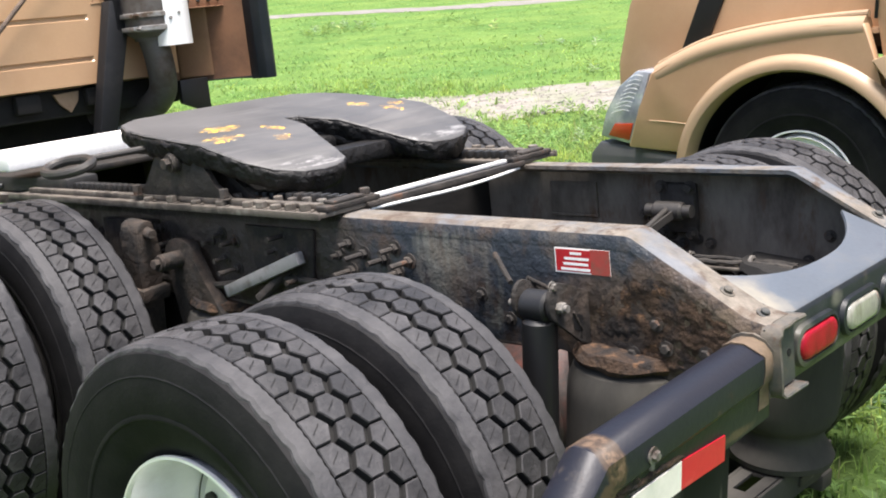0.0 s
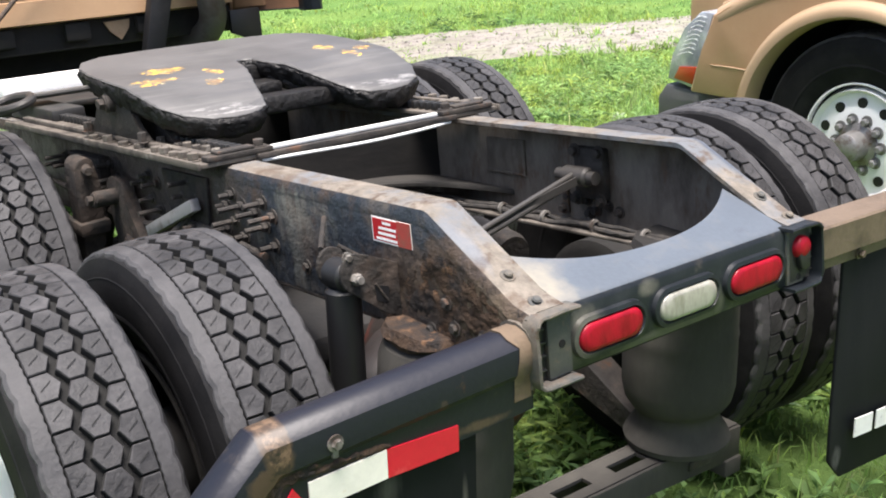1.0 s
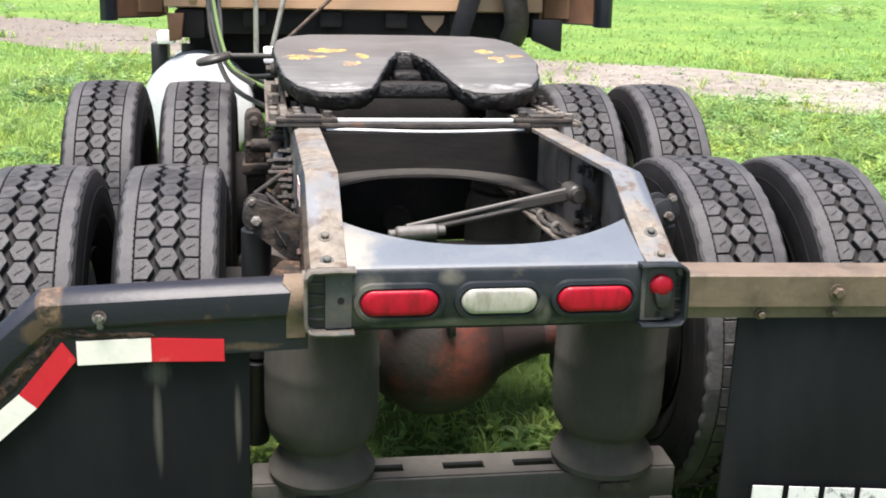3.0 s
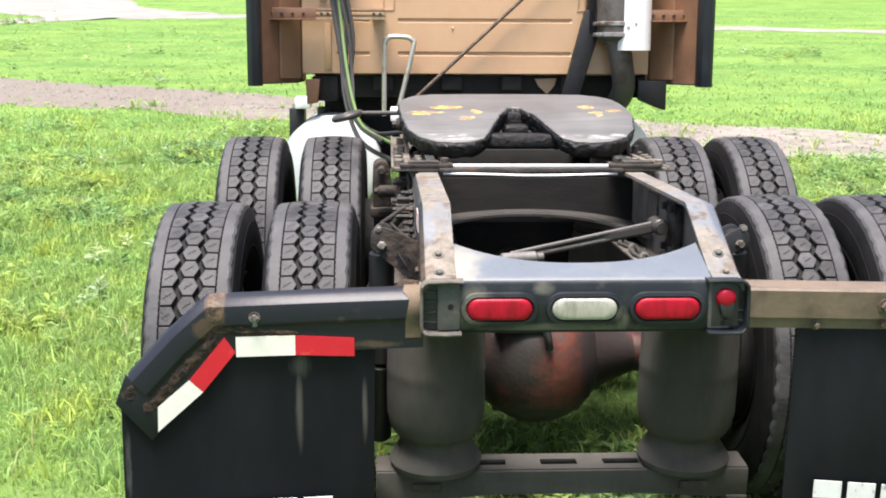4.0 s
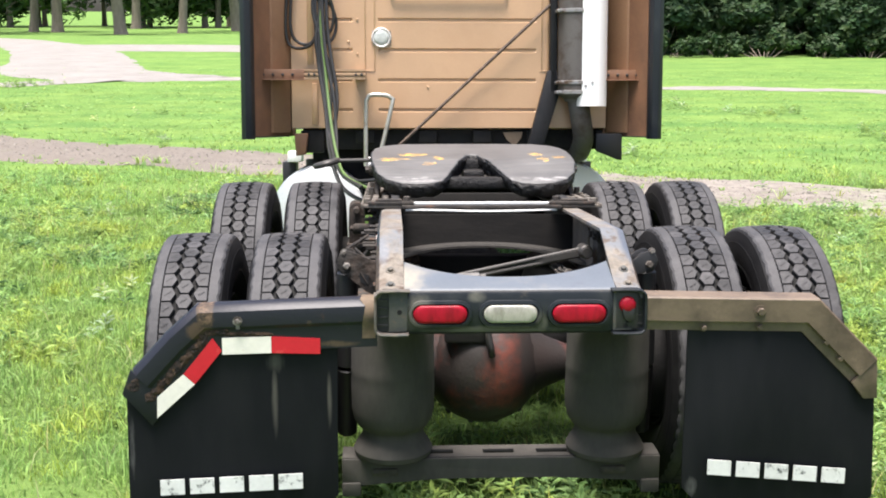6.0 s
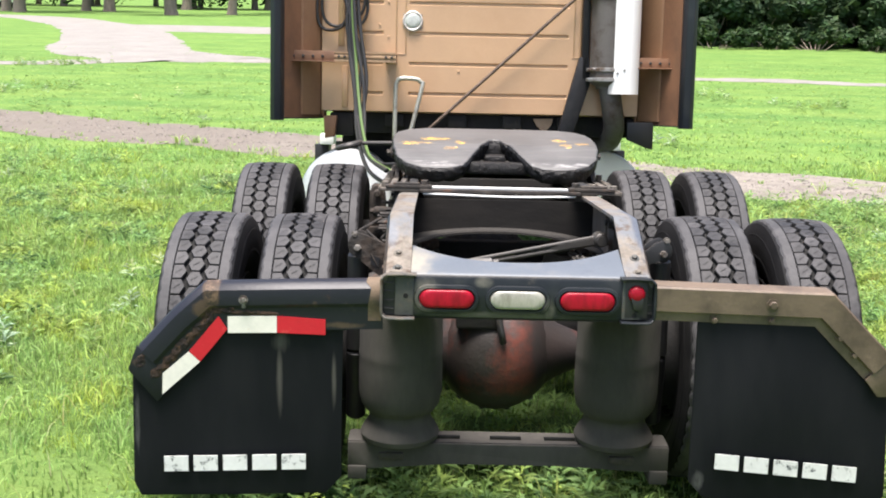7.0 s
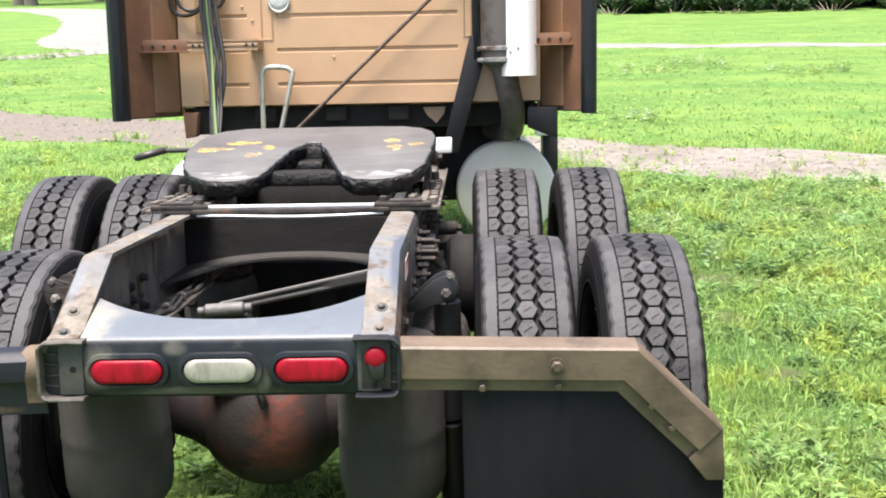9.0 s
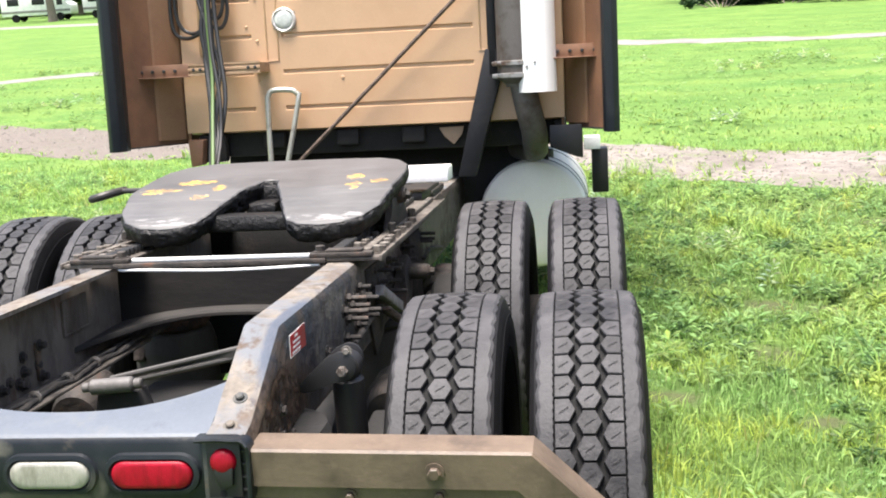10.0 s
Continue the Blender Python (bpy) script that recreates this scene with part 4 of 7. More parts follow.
for cx, mm, lab in ((-0.222, M_LENSR, "red oval tail lamp"), (0.000, M_LENSW, "clear oval reversing lamp"), (0.218, M_LENSR, "red oval tail lamp")):
    bm = B()
    o = oval(0.205, 0.088, 12)
    i_ = oval(0.170, 0.056, 12)
    loops = []
    for pts, yy in ((o, 0.0), (oval(0.200, 0.083, 12), -0.010), (oval(0.182, 0.066, 12), -0.012), (i_, -0.004)):
        loops.append([bm.verts.new((cx + x, yy, 0.893 + z)) for x, z in pts])
    for a, b in zip(loops, loops[1:]):
        for j in range(len(a)):
            bm.faces.new((a[j], a[(j + 1) % len(a)], b[(j + 1) % len(b)], b[j]))
    lamp = part("lamp_grommet", bm, M_TAIL, tail)
    bm = B()
    loops = []
    for s, yy in ((1.0, -0.003), (0.985, -0.010), (0.93, -0.0145), (0.7, -0.0165)):
        loops.append([bm.verts.new((cx + x * s, yy, 0.893 + z * s)) for x, z in oval(0.172, 0.058, 12)])
    for a, b in zip(loops, loops[1:]):
        for j in range(len(a)):
            bm.faces.new((a[j], a[(j + 1) % len(a)], b[(j + 1) % len(b)], b[j]))
    bm.faces.new(loops[-1])
    part("lens", bm, mm, lamp, lab, smooth=60)
bm = B()
m2, _ = along((0.370, -0.004, 0.920), (0.370, -1, 0.920))
lathe(bm, [(0.027, 0), (0.026, 0.012), (0.022, 0.017), (0.012, 0.020), (0, 0.021)], m2, 24)
part("marker_lens", bm, M_LENSR, tail, "round red marker lamp", smooth=70)
bm = B()
prism(bm, [(0.350, 0.912), (0.392, 0.912), (0.390, 0.872), (0.376, 0.866), (0.360, 0.872)], "y", -0.022, -0.005, 0.004)
part("marker_base", bm, M_BLACK, tail)
bm = B()
box(bm, 0.335, 0.405, -0.007, -0.003, 0.845, 0.960, 0.001)
part("marker_backing", bm, M_DARKSTEEL, tail)

stain(M_TAIL, [((-0.30, 0, 0.90), (0.10, 0, 0.09)), ((-0.06, 0, 0.84), (0.34, 0, 0.022)), ((-0.11, 0, 0.945), (0.05, 0, 0.03)), ((0.10, 0, 0.85), (0.03, 0, 0.09))], (0.095, 0.092, 0.076), (18, 18, 18), 1.05, 1.5, 0.75, (0.3, 1.2))
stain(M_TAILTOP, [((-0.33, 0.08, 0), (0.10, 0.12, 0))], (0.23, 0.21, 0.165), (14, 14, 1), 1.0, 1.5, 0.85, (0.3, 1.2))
# unseen plate added below the tail member to keep light off the ground
bm = B()
box(bm, -0.405, 0.405, 0.012, 0.24, 0.826, 0.833, 0.002)
part("light_block_plate", bm, M_UNDER, tail)

# crossmembers between the rails
ARCH = [(-0.412 + 0.824 * i / 24, 0.966 - 0.046 * (abs(-1 + i / 12)) ** 2.2) for i in range(25)]
bm = B()
prism(bm, [(-0.412, 1.09)] + ARCH + [(0.412, 1.09)], "y", 1.36, 1.372)
plate = cpart("arched_crossmember", bm, M_ARCH, "grimy arched crossmember under the coupling")
# its dusty lip widens into gussets at the rails
bm = B()
rings = []
for x, z in ARCH:
    back_y = 1.295 - 0.29 * (abs(x) / 0.412) ** 3.0
    rings.append([bm.verts.new(p) for p in ((x, back_y, z - 0.004), (x, back_y + 0.006, z + 0.003), (x, 1.359, z + 0.006), (x, 1.359, z - 0.006), (x, back_y, z - 0.013))])
for r0, r1 in zip(rings, rings[1:]):
    for i in range(5):
        bm.faces.new((r0[i], r0[(i + 1) % 5], r1[(i + 1) % 5], r1[i]))
bm.faces.new(rings[0])
bm.faces.new(rings[-1][::-1])
part("arched_lip", bm, M_ARCHLIP, plate, "dusty curved lip")
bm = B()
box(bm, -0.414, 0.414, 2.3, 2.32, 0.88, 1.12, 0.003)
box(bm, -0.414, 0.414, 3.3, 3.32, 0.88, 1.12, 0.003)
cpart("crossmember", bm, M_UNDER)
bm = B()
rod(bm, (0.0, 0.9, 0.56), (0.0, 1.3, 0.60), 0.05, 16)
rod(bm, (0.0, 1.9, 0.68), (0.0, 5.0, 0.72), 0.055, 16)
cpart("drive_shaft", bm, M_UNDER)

M_ROD = mat("dusty_rod_steel", (0.0434, 0.0399, 0.0364), (0.035, 0.0315, 0.028), 9, 0.5, 0.65, rough=0.5, metal=0.2, bump=0.2)
# the slanting torque rod with its bushes and bracket
bm = B()
for dz in (-0.012, 0.012):
    rod(bm, (-0.13, 0.612, 0.922 + dz * 0.7), (0.345, 0.665, 1.010 + dz), 0.008, 10)
prism(bm, [(-0.13, 0.914), (0.345, 0.999), (0.345, 1.021), (-0.13, 0.930)], "y", 0.640, 0.646)
rod(bm, (0.345, 0.62, 1.012), (0.345, 0.71, 1.012), 0.026, 20, 0.006)
rod(bm, (0.345, 0.595, 1.012), (0.345, 0.735, 1.012), 0.018, 12)
torque = cpart("torque_rod", bm, M_ROD, "dark steel torque rod slanting across the frame")
bm = B()
rod(bm, (-0.165, 0.565, 0.921), (-0.052, 0.572, 0.927), 0.020, 20, 0.005)
rod(bm, (-0.185, 0.564, 0.920), (-0.165, 0.565, 0.921), 0.013, 12, 0.003)
rod(bm, (-0.052, 0.572, 0.927), (-0.030, 0.573, 0.928), 0.014, 12, 0.003)
part("rod_bush", bm, M_BUSH, torque, "grey cylindrical bush at the rod's end")
bm = B()
prism(bm, [(-0.16, 0.90), (-0.05, 0.905), (-0.02, 0.80), (-0.02, 0.68), (-0.18, 0.68), (-0.18, 0.80)], "y", 0.585, 0.66, 0.01)
part("rod_seat", bm, M_UNDER, torque)
bm = B()
box(bm, 0.385, 0.414, 0.61, 0.72, 0.94, 1.08, 0.008)
for zz in (0.94, 1.07):
    for yy in (0.62, 0.71):
        bolt(bm, (0.385, yy, zz), (-1, 0, 0), 0.013, 0.018)
cpart("rod_bracket", bm, M_GRIME)
# inner flanges of the rails with a taped wiring loom lying on them
for sg, y0 in ((-1, 0.30), (1, 0.25)):
    bm = B()
    box(bm, sg * 0.412, sg * 0.31, y0, 1.35, 0.862, 0.872, 0.003)
    rough_up(bm, 0.0025, 14)
    ledge = cpart("inner_ledge", bm, M_SLIDE, "dusty inner flange of the frame rail")
    rnd = random.Random(31 + sg)
    for k, (x, r) in enumerate(((0.328, 0.0075), (0.348, 0.006))):
        bm = B()
        tube(bm, [(sg * (x + rnd.uniform(-0.008, 0.008)), y0 + 0.05 + 0.075 * i, 0.880 + 0.004 * k + rnd.uniform(-0.002, 0.006)) for i in range(15)], r, 8, 3)
        rough_up(bm, 0.004, 45)
        part("wiring_loom", bm, M_LOOM, ledge, "dusty taped wiring loom")
    for y in (0.42, 0.60, 0.79, 0.97):
        bm = B()
        m2, _ = along((sg * 0.336, y, 0.886), (sg * 0.336, y + 1, 0.886))
        lathe(bm, [(0.012, -0.006), (0.0185, -0.004), (0.0185, 0.004), (0.012, 0.006)], m2, 12)
        part("loom_tie", bm, M_DULL, ledge)
    # strap, bolts and a cover plate on the inside of the web
    wx = sg * (RAIL_X - RAIL_T)
    bm = B()
    box(bm, wx, wx - sg * 0.010, 0.770, 0.792, 0.885, 0.992, 0.003)
    strap = cpart("web_strap", bm, M_RUSTY, "small rusty strap bolted inside the rail")
    for y, z in ((0.781, 0.985), (0.781, 0.898), (0.69, 0.895), (0.665, 0.905), (0.70, 0.93), (0.58, 0.91)):
        bm = B()
        bolt(bm, (wx - (sg * 0.010 if y == 0.781 else 0), y, z), (-sg, 0, 0), 0.011, 0.020)
        part("strap_bolt", bm, M_GRIME, strap)
    bm = B()
    box(bm, wx, wx - sg * 0.004, 0.945, 1.115, 0.972, 1.072, 0.0015)
    box(bm, wx, wx - sg * 0.008, 0.945, 0.953, 0.972, 1.072, 0.001)
    box(bm, wx, wx - sg * 0.008, 0.945, 1.115, 0.968, 0.975, 0.001)
    cpart("web_cover", bm, M_RAILIN, "thin folded cover plate on the rail web")

# added beam that blocks light and hides bright ground below the arch
bm = B()
prism(bm, [(0.96, 0.68), (1.10, 0.71), (1.40, 0.72), (1.44, 0.64), (1.40, 0.55), (1.02, 0.55), (0.96, 0.60)], "x", -0.34, 0.36, 0.02)
rough_up(bm, 0.004, 9)
cpart("dark_filler_beam", bm, M_UNDER, "near-black filler beam added under the frame")
# second added beam, dark where ground would show behind the arch
bm = B()
prism(bm, [(1.96, 0.84), (2.06, 0.84), (2.10, 0.70), (2.06, 0.58), (1.98, 0.58), (1.94, 0.70)], "x", -0.40, 0.40, 0.02)
rough_up(bm, 0.004, 9)
cpart("dark_filler_beam", bm, M_UNDER, "near-black filler beam added under the frame")

M_UNDERRUST = mat("grimy_rusted_steel", (0.0155, 0.0128, 0.0107), (0.040, 0.028, 0.0205), 12, 0.46, 0.6, rough=0.85, bump=0.9, bscale=35, dist=0.01, col3=(0.066, 0.054, 0.042), scale3=22, lo3=0.6, hi3=0.7)
# shock absorbers with their brackets
for sg in (-1, 1):
    bm = B()
    for y, deep in ((0.408, 0.885), (0.498, 0.93)):
        lobe = [(0.528 + 0.035 * math.cos(math.radians(a)), 1.005 + 0.042 * math.sin(math.radians(a))) for a in range(100, -100, -20)]
        if sg > 0:
            lobe = [(0.53 + 0.032 * math.cos(math.radians(a)), 1.005 + 0.036 * math.sin(math.radians(a))) for a in range(110, -120, -20)]
            prism(bm, [(0.424, 0.962), (0.44, 0.978), (0.495, 1.028)] + lobe + [(0.49, 0.962), (0.46, 0.946), (0.432, 0.942), (0.424, 0.946)], "y", y - 0.005, y + 0.005, 0.002)
            continue
        prism(bm, [(sg * x, z) for x, z in [(0.424, 1.005 if deep < 0.9 else 0.985), (0.49, 1.035)] + lobe + [(0.50, 0.935), (0.465, deep + 0.02), (0.424, deep)]], "y", y - 0.005, y + 0.005, 0.002)
    bracket = cpart("shock_bracket", bm, M_UNDERRUST if sg < 0 else M_BLACK, "rusty two-plate shock absorber bracket" if sg < 0 else "black two-plate shock absorber bracket")
    bm = B()
    rod(bm, (sg * 0.53, 0.380, 0.995), (sg * 0.53, 0.530, 0.995), 0.008, 12)
    bolt(bm, (sg * 0.53, 0.410, 0.995), (0, -1, 0), 0.013, 0.022)
    bolt(bm, (sg * 0.54, 0.410, 1.040), (0, -1, 0), 0.009, 0.01)
    part("pivot_bolt", bm, M_DULL, bracket)
    bm = B()
    rod(bm, (sg * 0.53, 0.422, 0.995), (sg * 0.53, 0.488, 0.995), 0.034, 20, 0.006)
    rod(bm, (sg * 0.53, 0.455, 0.970), (sg * 0.535, 0.480, 0.620), 0.038, 24, 0.008)
    rod(bm, (sg * 0.535, 0.480, 0.620), (sg * 0.54, 0.550, 0.360), 0.036, 20, 0.006)
    cpart("shock_absorber", bm, M_BLACK, "black telescopic shock absorber")
    if sg < 0:
        # black patch for the plate's window, thin rod for its lit edge, and the arm running back to the rail
        bm = B()
        prism(bm, [(-0.452, 0.960), (-0.486, 0.972), (-0.484, 0.938), (-0.456, 0.925)], "y", 0.4015, 0.4035)
        part("bracket_hole", bm, M_BLACK, bracket)
        bm = B()
        rod(bm, (-0.484, 0.401, 0.974), (-0.458, 0.401, 0.930), 0.0028, 6)
        part("bracket_rod", bm, M_UNDERRUST, bracket)
        for r0, r1, rr in (((-0.535, 0.52, 1.040), (-0.46, 0.62, 1.078), 0.006), ((-0.505, 0.50, 1.045), (-0.43, 0.45, 0.985), 0.005)):
            bm = B()
            rod(bm, r0, r1, rr, 8)
            part("bracket_rod", bm, M_UNDERRUST, bracket)
        # grimy hanger behind it, beside the front axle
        bm = B()
        prism(bm, [(-0.505, 0.60), (-0.570, 0.60), (-0.576, 0.82)] + [(-0.541 + 0.034 * math.cos(math.radians(a)), 0.905 + 0.034 * math.sin(math.radians(a))) for a in range(190, -20, -15)] + [(-0.500, 0.84)], "y", 1.86, 1.94, 0.006)
        rod(bm, (-0.541, 1.83, 0.905), (-0.541, 1.865, 0.905), 0.016, 12, 0.003)
        box(bm, -0.585, -0.49, 1.84, 1.97, 0.70, 0.745, 0.008)
        rough_up(bm, 0.006, 24)
        part("hanger_bracket", bm, M_UNDERRUST, truck, "grimy steel hanger beside the front axle")
    # axle-side brackets, levelling links and brake chambers
    bm = B()
    m2, l2 = along((sg * 0.462, 1.28, 1.022), (sg * 0.466, 1.60, 0.905))
    box(bm, -0.014, 0.014, -0.017, 0.017, 0.0, l2, 0.003, m2)
    cpart("strut_bar", bm, M_STRUT, "pale flat steel strut beside the rail")
    bm = B()
    for cy in (1.02, 2.28):
        m2, _ = along((sg * 0.5, cy + 0.1, 0.56), (sg * 0.5, cy + 0.42, 0.58))
        lathe(bm, [(0, 0), (0.075, 0), (0.085, 0.02), (0.085, 0.09), (0.095, 0.1), (0.085, 0.11), (0.085, 0.2), (0.06, 0.22), (0, 0.22)], m2, 24)
    part("brake_chamber", bm, M_GRIME, truck)
    bm = B()
    rnd = random.Random(5)
    arm = [(1.80 + 0.075 * math.cos(math.radians(a)), 0.99 + 0.06 * math.sin(math.radians(a))) for a in range(-10, 200, 21)]
    prism(bm, arm + [(1.70, 0.93), (1.62, 0.84), (1.58, 0.74), (1.68, 0.70), (1.83, 0.78)], "x", sg * 0.44, sg * 0.478, 0.005)
    prism(bm, [(1.25, 1.09), (1.52, 1.09), (1.50, 0.98), (1.46, 0.86), (1.34, 0.80), (1.28, 0.9)], "x", sg * 0.425, sg * 0.437, 0.004)
    prism(bm, [(1.95, 1.09), (2.2, 1.09), (2.2, 0.80), (2.05, 0.76), (1.97, 0.9)], "x", sg * 0.425, sg * 0.46, 0.005)
    rod(bm, (sg * 0.45, 1.80, 0.99), (sg * 0.55, 1.80, 0.99), 0.026, 16, 0.005)
    bolt(bm, (sg * 0.55, 1.80, 0.99), (sg, 0, 0), 0.015, 0.02)
    rod(bm, (sg * 0.43, 1.36, 0.98), (sg * 0.49, 1.44, 0.90), 0.014, 10)
    for v in bm.verts:
        q = noise.noise_vector(Vector((v.co.y * 2.3, v.co.z * 1.5, sg)))
        v.co += Vector((0.008 * q[0], 0.015 * q[1], 0.01 * q[2]))
    rough_up(bm, 0.006, 18)
    cpart("hanger_bracket", bm, M_UNDERRUST, "grimy suspension hanger bracket with bolts")
    for k in range(1):
        bm = B()
        z = 0.93 + 0.045 * k
        tube(bm, [(sg * (0.445 + 0.012 * k), 0.95 + 0.4 * i, z + 0.03 * math.sin(2.1 * i + k)) for i in range(6)], 0.010 + 0.002 * k, 8, 5)
        cpart("air_line", bm, M_HOSE if k else M_GRIME)
    # brake chamber rods and slack adjuster arms beside the springs
    for cy in (AX_R, AX_F):
        bm = B()
        rod(bm, (sg * 0.47, cy + 0.12, 0.60), (sg * 0.47, cy - 0.16, 0.62), 0.014, 10)
        prism(bm, [(cy - 0.19, 0.64), (cy - 0.13, 0.64), (cy - 0.10, 0.50), (cy - 0.15, 0.46), (cy - 0.20, 0.50)], "x", sg * 0.455, sg * 0.485, 0.006)
        part("slack_adjuster", bm, M_GRIME, truck)

# ---- coupling plate (fifth wheel) on its slide ----
KY, FZ = 1.767, 1.330       # pin hole, top of the plate
half = [(0.032, 0.0), (0.038, -0.04), (0.058, -0.10), (0.092, -0.20), (0.128, -0.31), (0.150, -0.365), (0.19, -0.395), (0.26, -0.405), (0.33, -0.395), (0.395, -0.35), (0.437, -0.27),
        (0.458, -0.15), (0.466, 0.0), (0.466, 0.14), (0.452, 0.25), (0.41, 0.34), (0.33, 0.395), (0.17, 0.41)]
outline = [(x, KY + y) for x, y in half] + [(-x, KY + y) for x, y in half[::-1]] + [(-0.026, KY + 0.026), (0.0, KY + 0.036), (0.026, KY + 0.026)]


def dense(pts, step=0.009):
    out = []
    for (xa, ya), (xb, yb) in zip(pts, pts[1:] + pts[:1]):
        k = max(1, int(math.hypot(xb - xa, yb - ya) / step))
        out += [(xa + (xb - xa) * i / k, ya + (yb - ya) * i / k) for i in range(k)]
    return out


line = [(x + 0.0028 * noise.noise(Vector((x * 45, y * 45, 0))) + 0.002 * noise.noise(Vector((x * 110, y * 110, 2))), y + 0.0028 * noise.noise(Vector((x * 45, y * 45, 5))) + 0.002 * noise.noise(Vector((x * 110, y * 110, 7)))) for x, y in dense(outline)]


def inset(pts, d):
    n_ = len(pts)
    out = []
    for i in range(n_):
        a, b = Vector(pts[i - 1]), Vector(pts[(i + 1) % n_])
        t = (b - a).normalized()
        out.append((pts[i][0] - t.y * d, pts[i][1] + t.x * d))
    return out


# which side is inwards
test = sum(a[0] * b[1] - b[0] * a[1] for a, b in zip(line, line[1:] + line[:1]))
IN = 1.0 if test > 0 else -1.0


def fz(x, y):
    d = y - KY
    return FZ + 0.11 * d if d > -0.12 else FZ - 0.0132 + 0.32 * (d + 0.12)


bm = B()
edge = [bm.verts.new((x, y, fz(x, y) - 0.004)) for x, y in line]
ins = [bm.verts.new((x, y, fz(x, y))) for x, y in inset(line, IN * 0.004)]
low = [bm.verts.new((x, y, fz(x, y) - 0.034)) for x, y in line]
n_ = len(line)
for a, b, mi in ((low, edge, 1), (edge, ins, 0)):
    for i in range(n_):
        bm.faces.new((a[i], a[(i + 1) % n_], b[(i + 1) % n_], b[i])).material_index = mi
f = bm.faces.new(ins)
bmesh.ops.triangulate(bm, faces=[f])
bmesh.ops.bisect_plane(bm, geom=list(bm.verts) + list(bm.edges) + list(bm.faces), plane_co=(0, KY - 0.12, 0), plane_no=(0, 1, 0))
for v in bm.verts:
    if v not in low and v not in edge and min((v.co.x - x) ** 2 + (v.co.y - y) ** 2 for x, y in line) > 0.0055 ** 2:
        v.co.z = fz(v.co.x, v.co.y)
bm.faces.new(low[::-1]).material_index = 1
fifth = cpart("coupling_plate", bm, [M_FWTOP, M_GREASE], "greasy dark steel coupling plate with yellow chalk marks", smooth=40)
# the grease-caked rim below it, uneven
bm = B()
rings = []
for d, dz in ((0.003, -0.005), (-0.003, -0.010), (-0.004, -0.019), (-0.001, -0.028), (0.002, -0.038), (0.004, -0.048), (0.009, -0.058), (0.015, -0.066), (0.03, -0.070), (0.06, -0.05)):
    rings.append([bm.verts.new((x, y, fz(x, y) + dz)) for x, y in inset(line, IN * d)])
for a, b in zip(rings, rings[1:]):
    for i in range(n_):
        bm.faces.new((a[i], a[(i + 1) % n_], b[(i + 1) % n_], b[i]))
for v in bm.verts:
    nv = noise.noise_vector(v.co * 28)
    nw = noise.noise_vector(v.co * 95)
    v.co += Vector((nv[0] * 0.007 + nw[0] * 0.004, nv[1] * 0.007 + nw[1] * 0.004, min(0.002, nv[2] * 0.009 + nw[2] * 0.005)))
part("greased_rim", bm, M_GREASE, fifth, "thick black grease round the plate's rim", smooth=60)
# jaws and lever in the throat
bm = B()
box(bm, -0.06, 0.06, KY + 0.0, KY + 0.10, FZ - 0.09, FZ - 0.012, 0.01)
box(bm, -0.05, 0.05, KY - 0.12, KY - 0.01, FZ - 0.11, FZ - 0.06, 0.012)
box(bm, -0.2, 0.2, KY - 0.28, KY - 0.18, FZ - 0.14, FZ - 0.085, 0.012)
for sg in (-1, 1):
    rod(bm, (sg * 0.06, KY - 0.02, FZ - 0.06), (sg * 0.15, KY - 0.27, FZ - 0.125), 0.022, 12, 0.006)
rough_up(bm, 0.006, 22)
part("locking_jaw", bm, M_GREASE, fifth)


# chalk flecks and bare scuffs on the plate
CHALK = [((-0.27, KY + 0.03, 0), (0.085, 0.055, 0)), ((-0.36, KY - 0.10, 0), (0.10, 0.045, 0)), ((-0.16, KY - 0.08, 0), (0.03, 0.06, 0)), ((-0.20, KY - 0.17, 0), (0.04, 0.03, 0)),
         ((0.30, KY + 0.03, 0), (0.04, 0.06, 0)), ((0.32, KY - 0.10, 0), (0.035, 0.06, 0)), ((0.40, KY - 0.05, 0), (0.04, 0.04, 0))]
stain(M_FWTOP, CHALK, (0.36, 0.19, 0.045), (20, 30, 1), 1.15, 1.6, 0.6, (0.3, 1.3))
stain(M_FWTOP, CHALK, (0.64, 0.38, 0.05), (30, 48, 1), 1.52, 1.585, 1.0, (0.8, 1.7))
stain(M_FWTOP, CHALK, (0.62, 0.52, 0.28), (48, 60, 1), 1.58, 1.66, 0.8, (0.8, 1.3))
stain(M_FWTOP, [((0.26, KY - 0.35, 0), (0.22, 0.055, 0)), ((-0.26, KY - 0.355, 0), (0.20, 0.05, 0))], (0.35, 0.343, 0.336), (13, 32, 1), 1.5, 1.62, 0.6, (0.6, 1.2))
stain(M_FWTOP, [((0.0, KY - 0.1, 0), (0.6, 0.5, 0))], (0.125, 0.122, 0.118), (5, 40, 1), 1.52, 1.66, 0.5, (0.8, 1.2))

